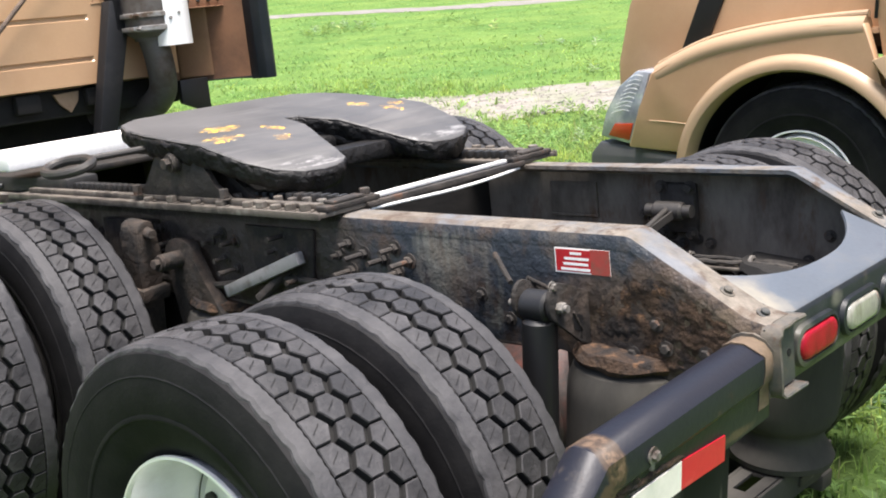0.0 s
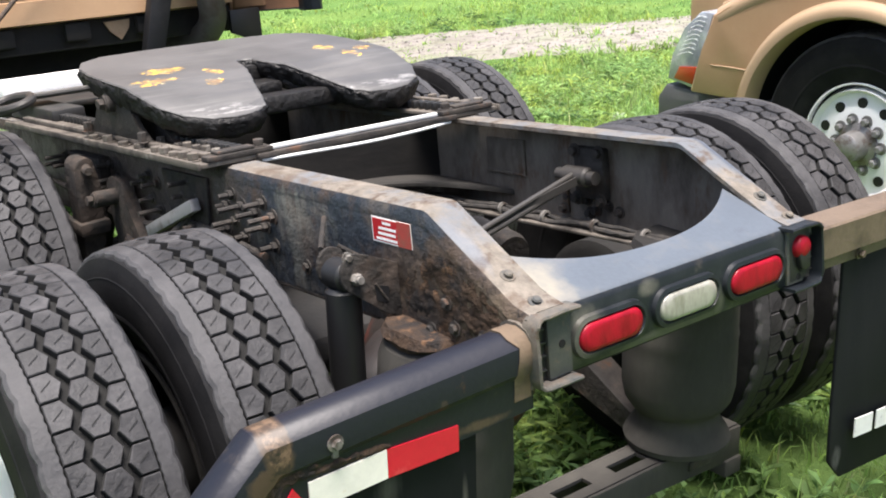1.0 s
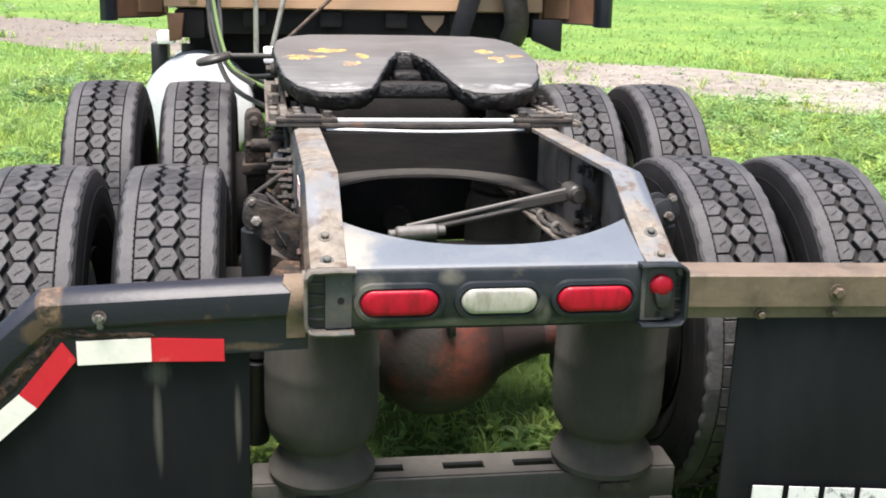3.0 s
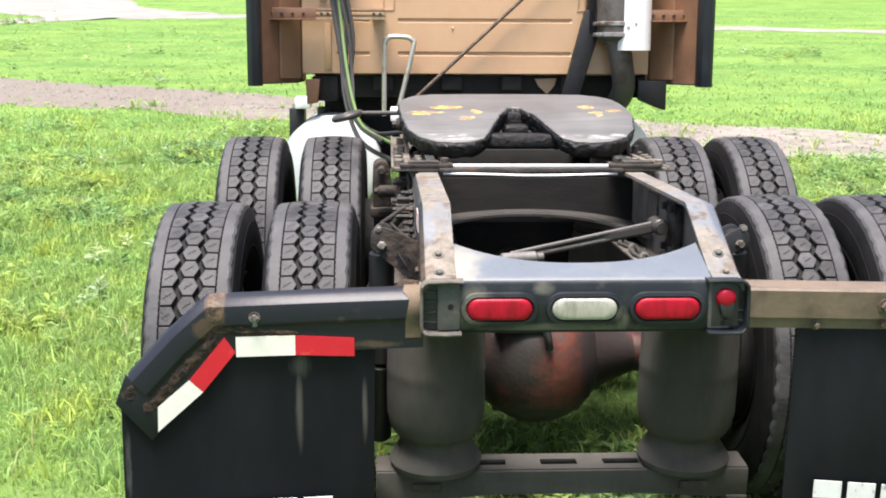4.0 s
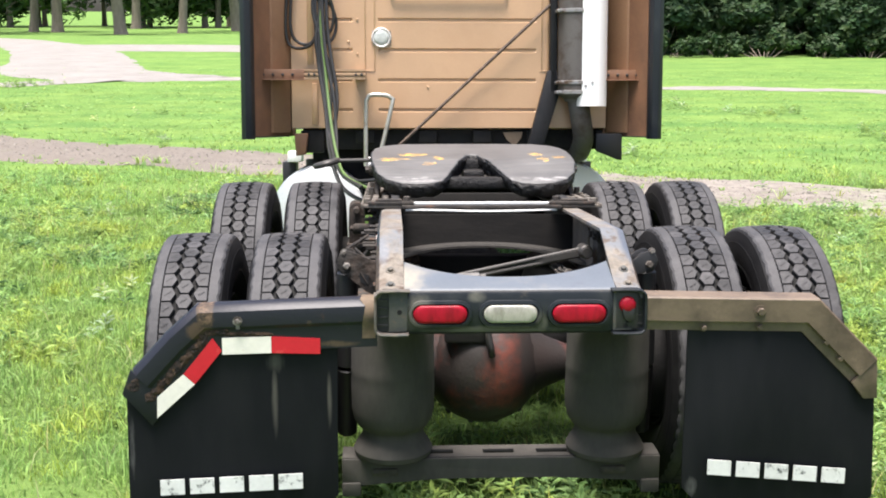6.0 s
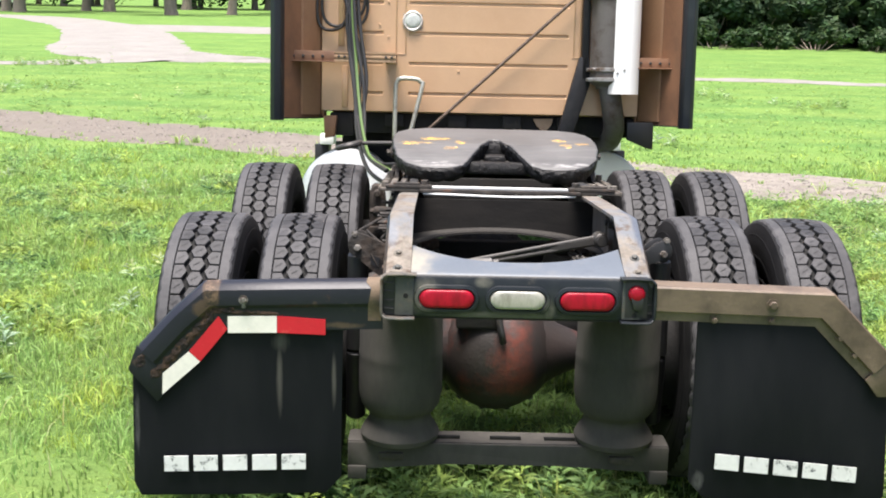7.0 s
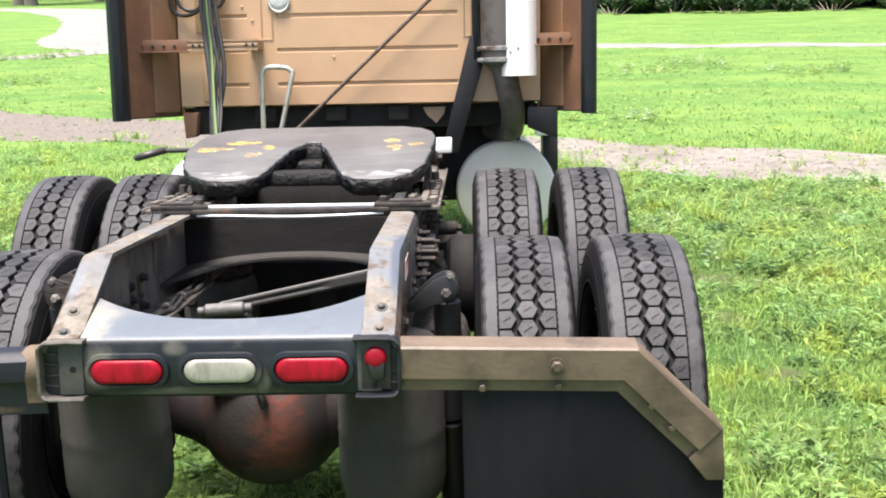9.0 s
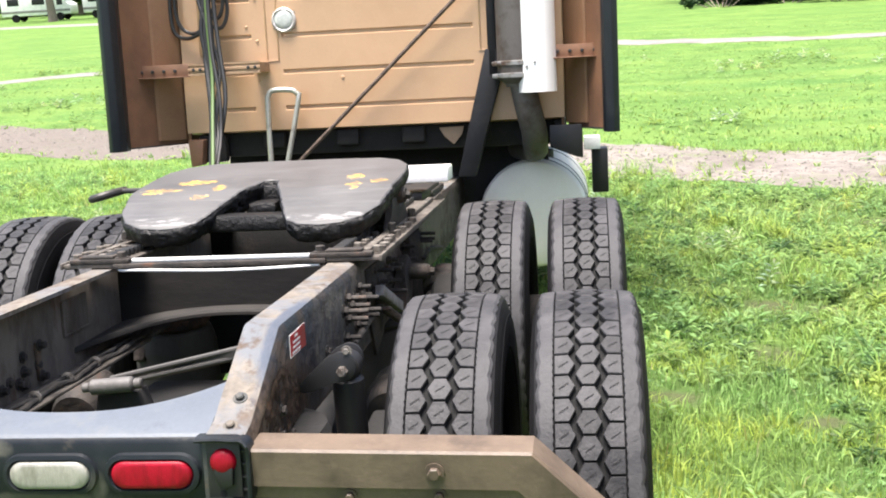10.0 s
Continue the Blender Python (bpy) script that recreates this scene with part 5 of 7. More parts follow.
# pedestals, slide plates with their racks, end bar
for sg in (-1, 1):
    bm = B()
    prism(bm, [(KY - 0.25, 1.155), (KY + 0.3, 1.155), (KY + 0.2, 1.20), (KY + 0.12, 1.29), (KY - 0.08, 1.29), (KY - 0.16, 1.20)], "x", sg * 0.36, sg * 0.385, 0.004)
    prism(bm, [(KY - 0.22, 1.155), (KY + 0.26, 1.155), (KY + 0.18, 1.20), (KY + 0.12, 1.29), (KY - 0.08, 1.29), (KY - 0.14, 1.20)], "x", sg * 0.43, sg * 0.45, 0.004)
    rod(bm, (sg * 0.34, KY + 0.02, 1.265), (sg * 0.475, KY + 0.02, 1.265), 0.028, 18, 0.005)
    bolt(bm, (sg * 0.475, KY + 0.02, 1.265), (sg, 0, 0), 0.017, 0.02)
    for yy in (KY - 0.2, KY + 0.22):
        bolt(bm, (sg * 0.462, yy, 1.165), (0, 0, 1), 0.014, 0.03)
    rough_up(bm, 0.003, 25)
    part("pedestal", bm, M_GRIME, fifth)
    bm = B()
    box(bm, sg * 0.315, sg * 0.492, 1.15, 2.70, 1.136, 1.148, 0.002)
    rough_up(bm, 0.0015, 9)
    slide = part("slide_plate", bm, M_SLIDE, fifth, "rusty slide plate with a toothed rack and bolts")
    bm = B()
    box(bm, sg * 0.4915, sg * 0.500, 1.145, 2.72, 1.134, 1.153, 0.002)
    rough_up(bm, 0.0015, 9)
    part("slide_edge", bm, M_SLIDE, slide)
    bm = B()
    box(bm, sg * 0.43, sg * 0.455, 1.2, 2.66, 1.1482, 1.165, 0.003)
    rough_up(bm, 0.0015, 9)
    part("slide_guide", bm, M_SLIDE, slide)
    bm = B()
    rnd = random.Random(21 + sg)
    for j in range(14):
        y = 1.22 + 0.058 * j
        if KY - 0.3 < y < KY + 0.34 and j % 2:
            continue
        bolt(bm, (sg * 0.475, y, 1.149), (0, 0, 1), 0.016, 0.013 + rnd.random() * 0.010)
        bolt(bm, (sg * 0.40, y + 0.02, 1.149), (0, 0, 1), 0.014, 0.012 + rnd.random() * 0.010)
    part("slide_bolt", bm, M_SLIDE, slide)
    bm = B()
    for j in range(44):
        y = 1.20 + 0.033 * j
        box(bm, sg * 0.340, sg * 0.375, y, y + 0.017, 1.1485, 1.172, 0.003)
    part("rack_tooth", bm, M_DARKSTEEL, slide)
bm = B()
box(bm, -0.30, 0.30, 1.170, 1.186, 1.147, 1.159, 0.003)
rough_up(bm, 0.0012, 14)
endbar = part("end_bar", bm, M_PALESTEEL, fifth, "pale bare steel bar across the slide's end")
bm = B()
tube(bm, [(-0.315, 1.150, 1.128), (-0.20, 1.135, 1.1275), (0.0, 1.130, 1.123), (0.18, 1.134, 1.125), (0.31, 1.150, 1.128)], 0.0045, 8, 4)
part("tie_wire", bm, M_PALESTEEL, endbar, "thin pale rod slung under the bar")
bm = B()
box(bm, -0.33, 0.33, 1.140, 1.162, 1.132, 1.148, 0.003)
for sg in (-1, 1):
    box(bm, sg * 0.28, sg * 0.47, 1.145, 1.185, 1.1485, 1.163, 0.003)
    box(bm, sg * 0.33, sg * 0.44, 1.150, 1.19, 1.163, 1.172, 0.003)
    bolt(bm, (sg * 0.31, 1.17, 1.163), (0, 0, 1), 0.015, 0.02)
part("end_clamp", bm, M_GRIME, fifth)
bm = B()
rod(bm, (-0.40, 1.90, 1.306), (-0.632, 1.955, 1.300), 0.010, 10)
tube(bm, [(-0.683 + 0.054 * math.cos(a), 1.966 + 0.092 * math.sin(a), 1.288 + 0.014 * math.cos(a)) for a in (2 * math.pi * i / 8 for i in range(9))], 0.014, 10, 3)
rod(bm, (-0.40, 1.80, 1.28), (-0.47, 1.79, 1.283), 0.012, 10, 0.003)
part("release_handle", bm, M_ROD, fifth, "dull steel release handle with a loop")
bm = B()
box(bm, -0.50, 0.52, 2.68, 2.85, 1.225, 1.29, 0.008)
cpart("deck_plate", bm, M_WHITE, "white painted deck plate behind the cab")
bm = B()
box(bm, -0.41, 0.41, 2.99, 3.4, 1.135, 1.16, 0.006)
box(bm, -0.40, -0.28, 2.5, 3.3, 1.135, 1.19, 0.01)
box(bm, 0.28, 0.40, 2.72, 3.3, 1.135, 1.18, 0.01)
cpart("deck_frame", bm, M_DARKSTEEL)

# warning sticker on the rail web, its lettering as bars
for sg, ya in ((-1, 0.412), (1, 0.412)):
    bm = B()
    box(bm, sg * 0.4245, sg * 0.4260, ya - 0.070, ya + 0.070, 1.041, 1.095)
    st = cpart("warning_sticker", bm, M_WHITE, "small red and white warning sticker, faded at one end", smooth=0)
    s = 1 if sg < 0 else -1
    bm = B()
    box(bm, sg * 0.4260, sg * 0.4265, ya + s * 0.067, ya - s * 0.022, 1.044, 1.092)
    part("sticker_field", bm, M_STICK, st, smooth=0)
    bm = B()
    box(bm, sg * 0.4260, sg * 0.4265, ya - s * 0.022, ya - s * 0.070, 1.041, 1.095)
    part("sticker_field", bm, M_FADED, st, "faded brownish red end", smooth=0)
    for j, (p, q) in enumerate(((0.000, 0.030), (-0.018, 0.045), (-0.016, 0.048), (-0.020, 0.055))):
        z = 1.084 - 0.0115 * j
        bm = B()
        box(bm, sg * 0.4265, sg * 0.4269, ya + s * p, ya + s * q, z - 0.0028, z + 0.0028)
        part("sticker_bar", bm, M_WHITE, st, smooth=0)

# ---- mudguard brackets and flaps at the tail ----


def swept(bm, path, sec):
    """A section of (y, depth below the path) swept along (x, z) points with mitred corners, ends closed."""
    rings = []
    pts = [Vector(p) for p in path]
    for i, p in enumerate(pts):
        t0 = (pts[i] - pts[i - 1]).normalized() if i else (pts[1] - pts[0]).normalized()
        t1 = (pts[i + 1] - pts[i]).normalized() if i < len(pts) - 1 else t0
        n0, n1 = Vector((-t0.y, t0.x)), Vector((-t1.y, t1.x))
        if n0.y < 0 or (abs(n0.y) < 1e-6 and n0.x > 0):
            n0, n1 = -n0, -n1
        nb = (n0 + n1).normalized()
        k = 1 / max(0.5, nb.dot(n0))
        rings.append([bm.verts.new((p.x - nb.x * k * dd, yy, p.y - nb.y * k * dd)) for yy, dd in sec])
    m_ = len(sec)
    for a, b in zip(rings, rings[1:]):
        for i in range(m_):
            bm.faces.new((a[i], a[(i + 1) % m_], b[(i + 1) % m_], b[i]))
    bm.faces.new(rings[0])
    bm.faces.new(rings[-1][::-1])


# left: dark blue, rounded on top, tall face with reflective tape
bm = B()
lpath = [(-0.425, 0.945), (-0.70, 0.936), (-0.985, 0.925), (-1.085, 0.835), (-1.195, 0.715)]
swept(bm, lpath, [(0.075, 0.03), (0.07, 0.012), (0.055, 0.003), (0.03, 0.0), (0.008, 0.006), (-0.008, 0.022), (-0.012, 0.045), (-0.012, 0.070), (-0.004, 0.082), (-0.004, 0.155), (0.003, 0.157), (0.003, 0.075), (0.06, 0.05)])
lb = part("mudguard_bracket", bm, M_NAVY, truck, "dark blue painted mudguard bracket with rusty bend and reflective tape", smooth=30)
bm = B()
prism(bm, [(-1.195, 0.72), (-1.225, 0.64), (-1.135, 0.535), (-1.08, 0.60)], "y", -0.005, 0.003, 0.001)
part("bracket_tip", bm, M_NAVY, lb)
bm = B()
swept(bm, [(-0.430, 0.9460), (-0.450, 0.9454), (-0.466, 0.9448)], [(0.0765, 0.03), (0.0715, 0.0105), (0.0555, 0.0015), (0.03, -0.0015), (0.007, 0.0045), (-0.0093, 0.0215), (-0.0134, 0.045), (-0.0134, 0.071), (-0.0054, 0.083), (-0.0054, 0.128), (-0.0035, 0.128), (-0.0032, 0.075), (0.06, 0.05)])
for v in bm.verts:
    if v.co.x < -0.46:
        v.co.x += 0.02 * noise.noise(Vector((0, v.co.y * 60, v.co.z * 40)))
part("rusty_collar", bm, M_TAN, lb, "tan rust-stained paint at the frame end", smooth=50)
bm = B()
swept(bm, [(-0.424, 0.9480), (-0.431, 0.9478)], [(0.080, 0.03), (0.074, 0.007), (0.056, -0.003), (0.03, -0.006), (0.005, 0.001), (-0.013, 0.019), (-0.0175, 0.045), (-0.0175, 0.073), (-0.010, 0.086), (-0.008, 0.118), (-0.003, 0.118), (-0.004, 0.075), (0.06, 0.05)])
part("weld_ring", bm, M_LIP, lb, "pale worn flange edge")

def crust_band(p0, p1, width, seed, label):
    """Granular rust standing out of the bracket's face along a line of (x, z), its edges ragged."""
    bm = B()
    p0, p1 = Vector(p0), Vector(p1)
    d = p1 - p0
    side = Vector((-d.y, d.x)).normalized()
    nu = max(6, int(d.length / 0.004))
    grid_ = []
    for i in range(nu + 1):
        row = []
        for j in range(9):
            q = p0 + d * (i / nu)
            half_w = width * (0.5 + 0.35 * noise.noise(Vector((i * 0.23, seed, j > 4)))) * min(1.0, 0.25 + i / 5, 0.25 + (nu - i) / 5)
            q = q + side * half_w * (j - 4) / 4
            n3 = noise.noise(Vector((q.x * 90, q.y * 90, seed))) + 0.6 * noise.noise(Vector((q.x * 220, q.y * 220, seed)))
            h = (0.0035 + 0.004 * n3) * (1 - (abs(j - 4) / 4) ** 3)
            row.append(bm.verts.new((q.x, -0.0042 - max(0.0, h), q.y)))
        grid_.append(row)
    for r0, r1 in zip(grid_, grid_[1:]):
        for j in range(8):
            bm.faces.new((r0[j], r0[j + 1], r1[j + 1], r1[j]))
    part("rust_strip", bm, M_CRUST, lb, label, smooth=40)


crust_band((-0.952, 0.832), (-1.150, 0.615), 0.030, 1.7, "rust flaking along the slanting edge")
crust_band((-0.925, 0.836), (-0.745, 0.832), 0.014, 5.1, "rust flakes above the tape")
crust_band((-1.172, 0.690), (-1.196, 0.650), 0.040, 9.4, "rust patch near the tip")
crust_band((-0.615, 0.872), (-0.640, 0.866), 0.022, 3.3, "small rust spot")
crust_band((-0.945, 0.872), (-0.985, 0.815), 0.034, 7.7, "rust below the bend")
crust_band((-0.885, 0.846), (-0.965, 0.838), 0.024, 12.2, "rust in the corner of the bend")
bm = B()
bolt(bm, (-0.855, -0.012, 0.878), (0, -1, 0), 0.010, 0.012)
rod(bm, (-0.855, -0.010, 0.876), (-0.855, -0.008, 0.852), 0.007, 8)
part("bracket_bolt", bm, M_DULL, lb)
stain(M_NAVY, [((-0.955, 0, 0.905), (0.036, 0, 0.075)), ((-0.975, 0, 0.845), (0.05, 0, 0.04))], (0.050, 0.033, 0.0215), (34, 26, 26), 0.98, 1.22, 0.95, (0.45, 1.2))
stain(M_NAVY, [((-0.955, 0, 0.905), (0.04, 0, 0.075))], (0.125, 0.082, 0.052), (46, 42, 42), 1.44, 1.56, 0.85, (0.5, 1.15))
stain(M_NAVY, [((-0.965, 0, 0.87), (0.05, 0, 0.09))], (0.010, 0.009, 0.0085), (30, 38, 38), 1.50, 1.60, 0.85, (0.5, 1.15))
stain(M_NAVY, [((-1.19, 0, 0.665), (0.05, 0, 0.04)), ((-0.63, 0, 0.868), (0.03, 0, 0.03)), ((-0.90, 0, 0.84), (0.10, 0, 0.02)), ((-0.55, 0, 0.80), (0.16, 0, 0.025))], (0.077, 0.0525, 0.035), (30, 30, 30), 1.25, 1.55, 0.75)


def tape(q, material, lab):
    bm = B()
    prism(bm, q, "y", -0.0075, -0.0045)
    part("tape", bm, material, lb, lab, smooth=0)


tape([(-0.906, 0.822), (-0.906, 0.768), (-0.753, 0.772), (-0.753, 0.826)], M_TAPEW, "white reflective tape")
tape([(-0.752, 0.826), (-0.752, 0.772), (-0.600, 0.768), (-0.600, 0.818)], M_TAPER, "red reflective tape")
tape([(-1.030, 0.705), (-0.995, 0.672), (-0.908, 0.780), (-0.935, 0.822)], M_TAPER, "red reflective tape")
tape([(-1.031, 0.704), (-0.996, 0.671), (-1.118, 0.560), (-1.115, 0.63)], M_TAPEW, "white reflective tape")

# right: brown painted angle section
bm = B()
rpath = [(0.425, 0.948), (0.70, 0.942), (0.987, 0.936), (1.085, 0.838), (1.190, 0.735)]
swept(bm, rpath, [(0.075, 0.006), (0.072, 0.0), (-0.008, 0.0), (-0.013, 0.005), (-0.013, 0.078), (0.005, 0.084), (0.005, 0.112), (0.010, 0.112), (0.010, 0.078), (-0.006, 0.068), (-0.006, 0.010), (0.072, 0.010)])
rb = part("mudguard_bracket", bm, M_BROWNBRK, truck, "brown painted steel mudguard bracket bent down at the end", smooth=30)
bm = B()
prism(bm, [(1.190, 0.737), (1.200, 0.600), (1.155, 0.60), (1.112, 0.655)], "y", -0.008, 0.004, 0.002)
part("bracket_tip", bm, M_BROWNBRK, rb)
for x, z in ((0.795, 0.898), (0.62, 0.842), (0.80, 0.842), (1.02, 0.79), (1.07, 0.735)):
    bm = B()
    bolt(bm, (x, -0.013 if z > 0.85 else 0.004, z), (0, -1, 0), 0.013 if z > 0.85 else 0.009, 0.016)
    part("bracket_bolt", bm, M_BROWNBRK, rb)


M_EMBLEM = mat("worn_white_print", (0.66, 0.66, 0.65), (0.06, 0.065, 0.07), 34, 0.56, 0.66, rough=0.6, bump=0.05)


def flap(pts, label, bars):
    bm = B()
    prism(bm, pts, "y", 0.012, 0.022, 0.003)
    es = [e for e in bm.edges]
    bmesh.ops.subdivide_edges(bm, edges=es, cuts=3, use_grid_fill=True)
    for v in bm.verts:
        v.co.y += 0.012 * noise.noise(Vector((v.co.x * 3, 0, v.co.z * 2))) - 0.03 * max(0, 0.8 - v.co.z) ** 2
    fl = part("mud_flap", bm, M_FLAP, truck, label, smooth=40)
    bm = B()
    for q in bars:
        prism(bm, q, "y", -0.010, -0.007)
    part("emblem_bar", bm, M_EMBLEM, fl, "five worn white emblem shapes", smooth=0)


def emblem(x0, x1, z0, z1, h):
    """Plain worn white bars in a row, in place of the maker's name."""
    out = []
    for i in range(5):
        a, b = i / 5 + 0.018, (i + 1) / 5 - 0.018
        xa, xb = x0 + (x1 - x0) * a, x0 + (x1 - x0) * b
        za, zb = z0 + (z1 - z0) * a, z0 + (z1 - z0) * b
        out.append([(xa, za - h / 2), (xb, zb - h / 2), (xb, zb + h / 2), (xa, za + h / 2)])
    return out


flap([(-0.46, 0.93), (-0.95, 0.915), (-1.16, 0.70), (-1.215, 0.62), (-1.222, 0.255), (-1.20, 0.208), (-0.60, 0.228), (-0.55, 0.285), (-0.55, 0.78), (-0.46, 0.80)],
     "black rubber mud flap with a worn white emblem and pale streak", emblem(-1.127, -0.655, 0.325, 0.343, 0.052))
flap([(0.57, 0.93), (0.96, 0.915), (1.15, 0.71), (1.20, 0.60), (1.215, 0.255), (1.17, 0.204), (0.63, 0.234), (0.575, 0.295)],
     "black rubber mud flap with a worn white emblem", emblem(0.645, 1.122, 0.372, 0.332, 0.052))
stain(M_TAPEW, [((-0.75, 0, 0.842), (0.035, 0, 0.03))], (0.50, 0.36, 0.11), (40, 40, 40), 1.15, 1.5, 0.85, (0.2, 1.2))
stain(M_FLAP, [((-0.748, 0, 0.62), (0.016, 0, 0.20)), ((-0.745, 0, 0.74), (0.04, 0, 0.06)), ((-0.575, 0, 0.62), (0.012, 0, 0.14))], (0.085, 0.08, 0.070), (34, 14, 4), 0.95, 1.55, 0.8)
stain(M_FLAP, [((0.605, 0, 0.30), (0.05, 0, 0.09)), ((-1.205, 0, 0.45), (0.022, 0, 0.25))], (0.10, 0.10, 0.098), (26, 26, 9), 1.25, 1.6, 0.7)

# ---- fuel tanks ----
for sg, ty, tx, tz in ((-1, 3.75, 0.842, 0.905), (1, 4.0, 0.815, 0.915)):
    bm = B()
    a_, b_ = (sg * tx, ty, tz), (sg * tx, 9, tz)
    m2, _ = along(a_, b_)
    lathe(bm, [(0, -0.022), (0.17, -0.016), (0.25, -0.004), (0.281, 0.012), (0.292, 0.035), (0.293, 1.25), (0.27, 1.3), (0, 1.32)], m2, 64)
    tank = cpart("fuel_tank", bm, M_TANK if sg > 0 else M_WHITE, "round pale fuel tank beneath the cab" if sg > 0 else "round white fuel tank beneath the cab")
    for yy in (0.12, 0.36, 0.95):
        bm = B()
        m2, _ = along((sg * tx, ty + yy, tz), b_)
        lathe(bm, [(0.294, 0), (0.297, 0.001), (0.297, 0.011), (0.294, 0.012)], m2, 64)
        part("tank_strap", bm, M_DARKSTEEL, tank)
    bm = B()
    rod(bm, (sg * (tx + 0.06), ty + 0.42, tz + 0.27), (sg * (tx + 0.06), ty + 0.42, tz + 0.325), 0.045, 20, 0.006)
    part("filler_cap", bm, M_DARKSTEEL, tank)
    bm = B()
    box(bm, sg * 1.09, sg * 1.20, 5.62, 5.85, 1.15, 1.235, 0.006)
    step = part("tank_step", bm, M_WHITE, tank, "white step box beside the tank")
    bm = B()
    box(bm, sg * 1.14, sg * 1.25, 5.70, 5.95, 0.85, 1.149, 0.006)
    part("step_bracket", bm, M_BLACK, step)
    bm = B()
    if sg > 0:
        prism(bm, [(0.925, 1.405), (1.09, 1.405), (1.09, 1.235), (1.06, 1.24), (0.925, 1.295)], "y", 3.67, 3.70, 0.006)
    else:
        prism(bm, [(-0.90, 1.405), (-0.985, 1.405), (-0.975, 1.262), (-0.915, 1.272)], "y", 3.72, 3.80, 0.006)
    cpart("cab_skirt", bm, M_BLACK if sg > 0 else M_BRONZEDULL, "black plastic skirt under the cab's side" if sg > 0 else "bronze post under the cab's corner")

# ---- cab ----
PY = 3.79                   # back panel


def cabside(sg):
    """The flared side extender: bronze inside, dark rubber along its edge."""
    bm = B()
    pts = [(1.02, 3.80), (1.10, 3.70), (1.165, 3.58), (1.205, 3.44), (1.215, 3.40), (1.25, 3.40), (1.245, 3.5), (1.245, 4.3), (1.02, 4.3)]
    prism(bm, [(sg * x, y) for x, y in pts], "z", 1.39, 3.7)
    ext = part("side_extender", bm, M_BRONZEDULL, cab, "bronze cab side extender in dull brown, shade put into the colour")
    bm = B()
    prism(bm, [(sg * x, y) for x, y in ((1.198, 3.47), (1.190, 3.40), (1.205, 3.355), (1.24, 3.335), (1.268, 3.36), (1.272, 3.55), (1.258, 3.62), (1.255, 3.42), (1.22, 3.41))], "z", 1.375, 3.7, 0.004)
    part("rubber_edge", bm, M_EDGE, ext, "dark blue-black rubber edge strip")
    bm = B()
    box(bm, sg * 0.985, sg * 1.0, 3.775, 3.80, 1.40, 3.7, 0.003)
    prism(bm, [(sg * 1.06, 3.765), (sg * 1.075, 3.765), (sg * 1.085, 3.735), (sg * 1.07, 3.735)], "z", 1.40, 3.7)
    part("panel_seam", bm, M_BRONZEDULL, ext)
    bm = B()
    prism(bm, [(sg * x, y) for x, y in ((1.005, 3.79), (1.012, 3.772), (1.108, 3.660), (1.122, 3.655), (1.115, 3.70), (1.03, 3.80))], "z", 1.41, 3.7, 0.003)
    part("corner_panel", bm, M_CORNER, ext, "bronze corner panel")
    bm = B()
    prism(bm, [(sg * x, y) for x, y in ((1.03, 3.80), (1.20, 3.45), (1.245, 3.42), (1.245, 4.2), (1.02, 4.2))], "z", 1.383, 1.3895)
    part("lower_lip", bm, M_BLACK, ext)
    return ext


bm = B()
box(bm, -1.03, 1.03, PY, 5.75, 1.43, 3.7, 0.03)
cab = cpart("cab", bm, M_BRONZE, "bronze painted sleeper cab back with pressed ribs")
for sg in (-1, 1):
    cabside(sg)
# pressed back panel: a sheet with grooves
ribz = [1.552 + 0.188 * i for i in range(11)]
SY = PY - 0.016
xs = [-1.0, -0.805, -0.795, -0.625, -0.615, -0.455, -0.445, 0.54, 0.55, 0.665, 0.675, 0.755, 0.765, 1.0]
zs = [1.44]
for z in ribz:
    zs += [z - 0.013, z - 0.006, z + 0.006, z + 0.013]
zs.append(3.66)


def groove(i, j):
    x, k = xs[i], (j - 1) % 4
    row = (j - 1) // 4
    inside = (2 <= i <= 3) or (6 <= i <= 7) or (10 <= i <= 11 and row > 2)
    return 0.011 if inside and 0 < j < len(zs) - 1 and k in (1, 2) else 0.0


bm = B()
grid = [[bm.verts.new((x, SY + groove(i, j), z)) for i, x in enumerate(xs)] for j, z in enumerate(zs)]
for j in range(len(zs) - 1):
    for i in range(len(xs) - 1):
        bm.faces.new((grid[j][i], grid[j][i + 1], grid[j + 1][i + 1], grid[j + 1][i]))
rim_l = [grid[0][i] for i in range(len(xs))] + [grid[j][-1] for j in range(1, len(zs))] + [grid[-1][i] for i in range(len(xs) - 2, -1, -1)] + [grid[j][0] for j in range(len(zs) - 2, 0, -1)]
back = [bm.verts.new((v.co.x, PY + 0.004, v.co.z)) for v in rim_l]
for i in range(len(rim_l)):
    k = (i + 1) % len(rim_l)
    bm.faces.new((rim_l[i], back[i], back[k], rim_l[k]))
part("pressed_panel", bm, M_BRONZE, cab, smooth=20)
bm = B()
for x in (-0.535, -0.475, 0.585, 0.625):
    box(bm, x - 0.004, x + 0.004, SY - 0.004, SY + 0.002, 1.80, 3.6, 0.001)
for x in (-0.505, 0.605):
    box(bm, x - 0.03, x + 0.03, SY - 0.004, SY + 0.002, 1.795, 1.803, 0.001)
for x, z in ((-0.585, 1.905), (-0.585, 1.70), (-0.585, 2.12), (-0.14, 1.698), (-0.64, 1.98)):
    rod(bm, (x, SY - 0.006, z), (x, SY + 0.002, z), 0.008, 12, 0.002)
part("panel_strip", bm, M_BRONZE, cab)
bm = B()
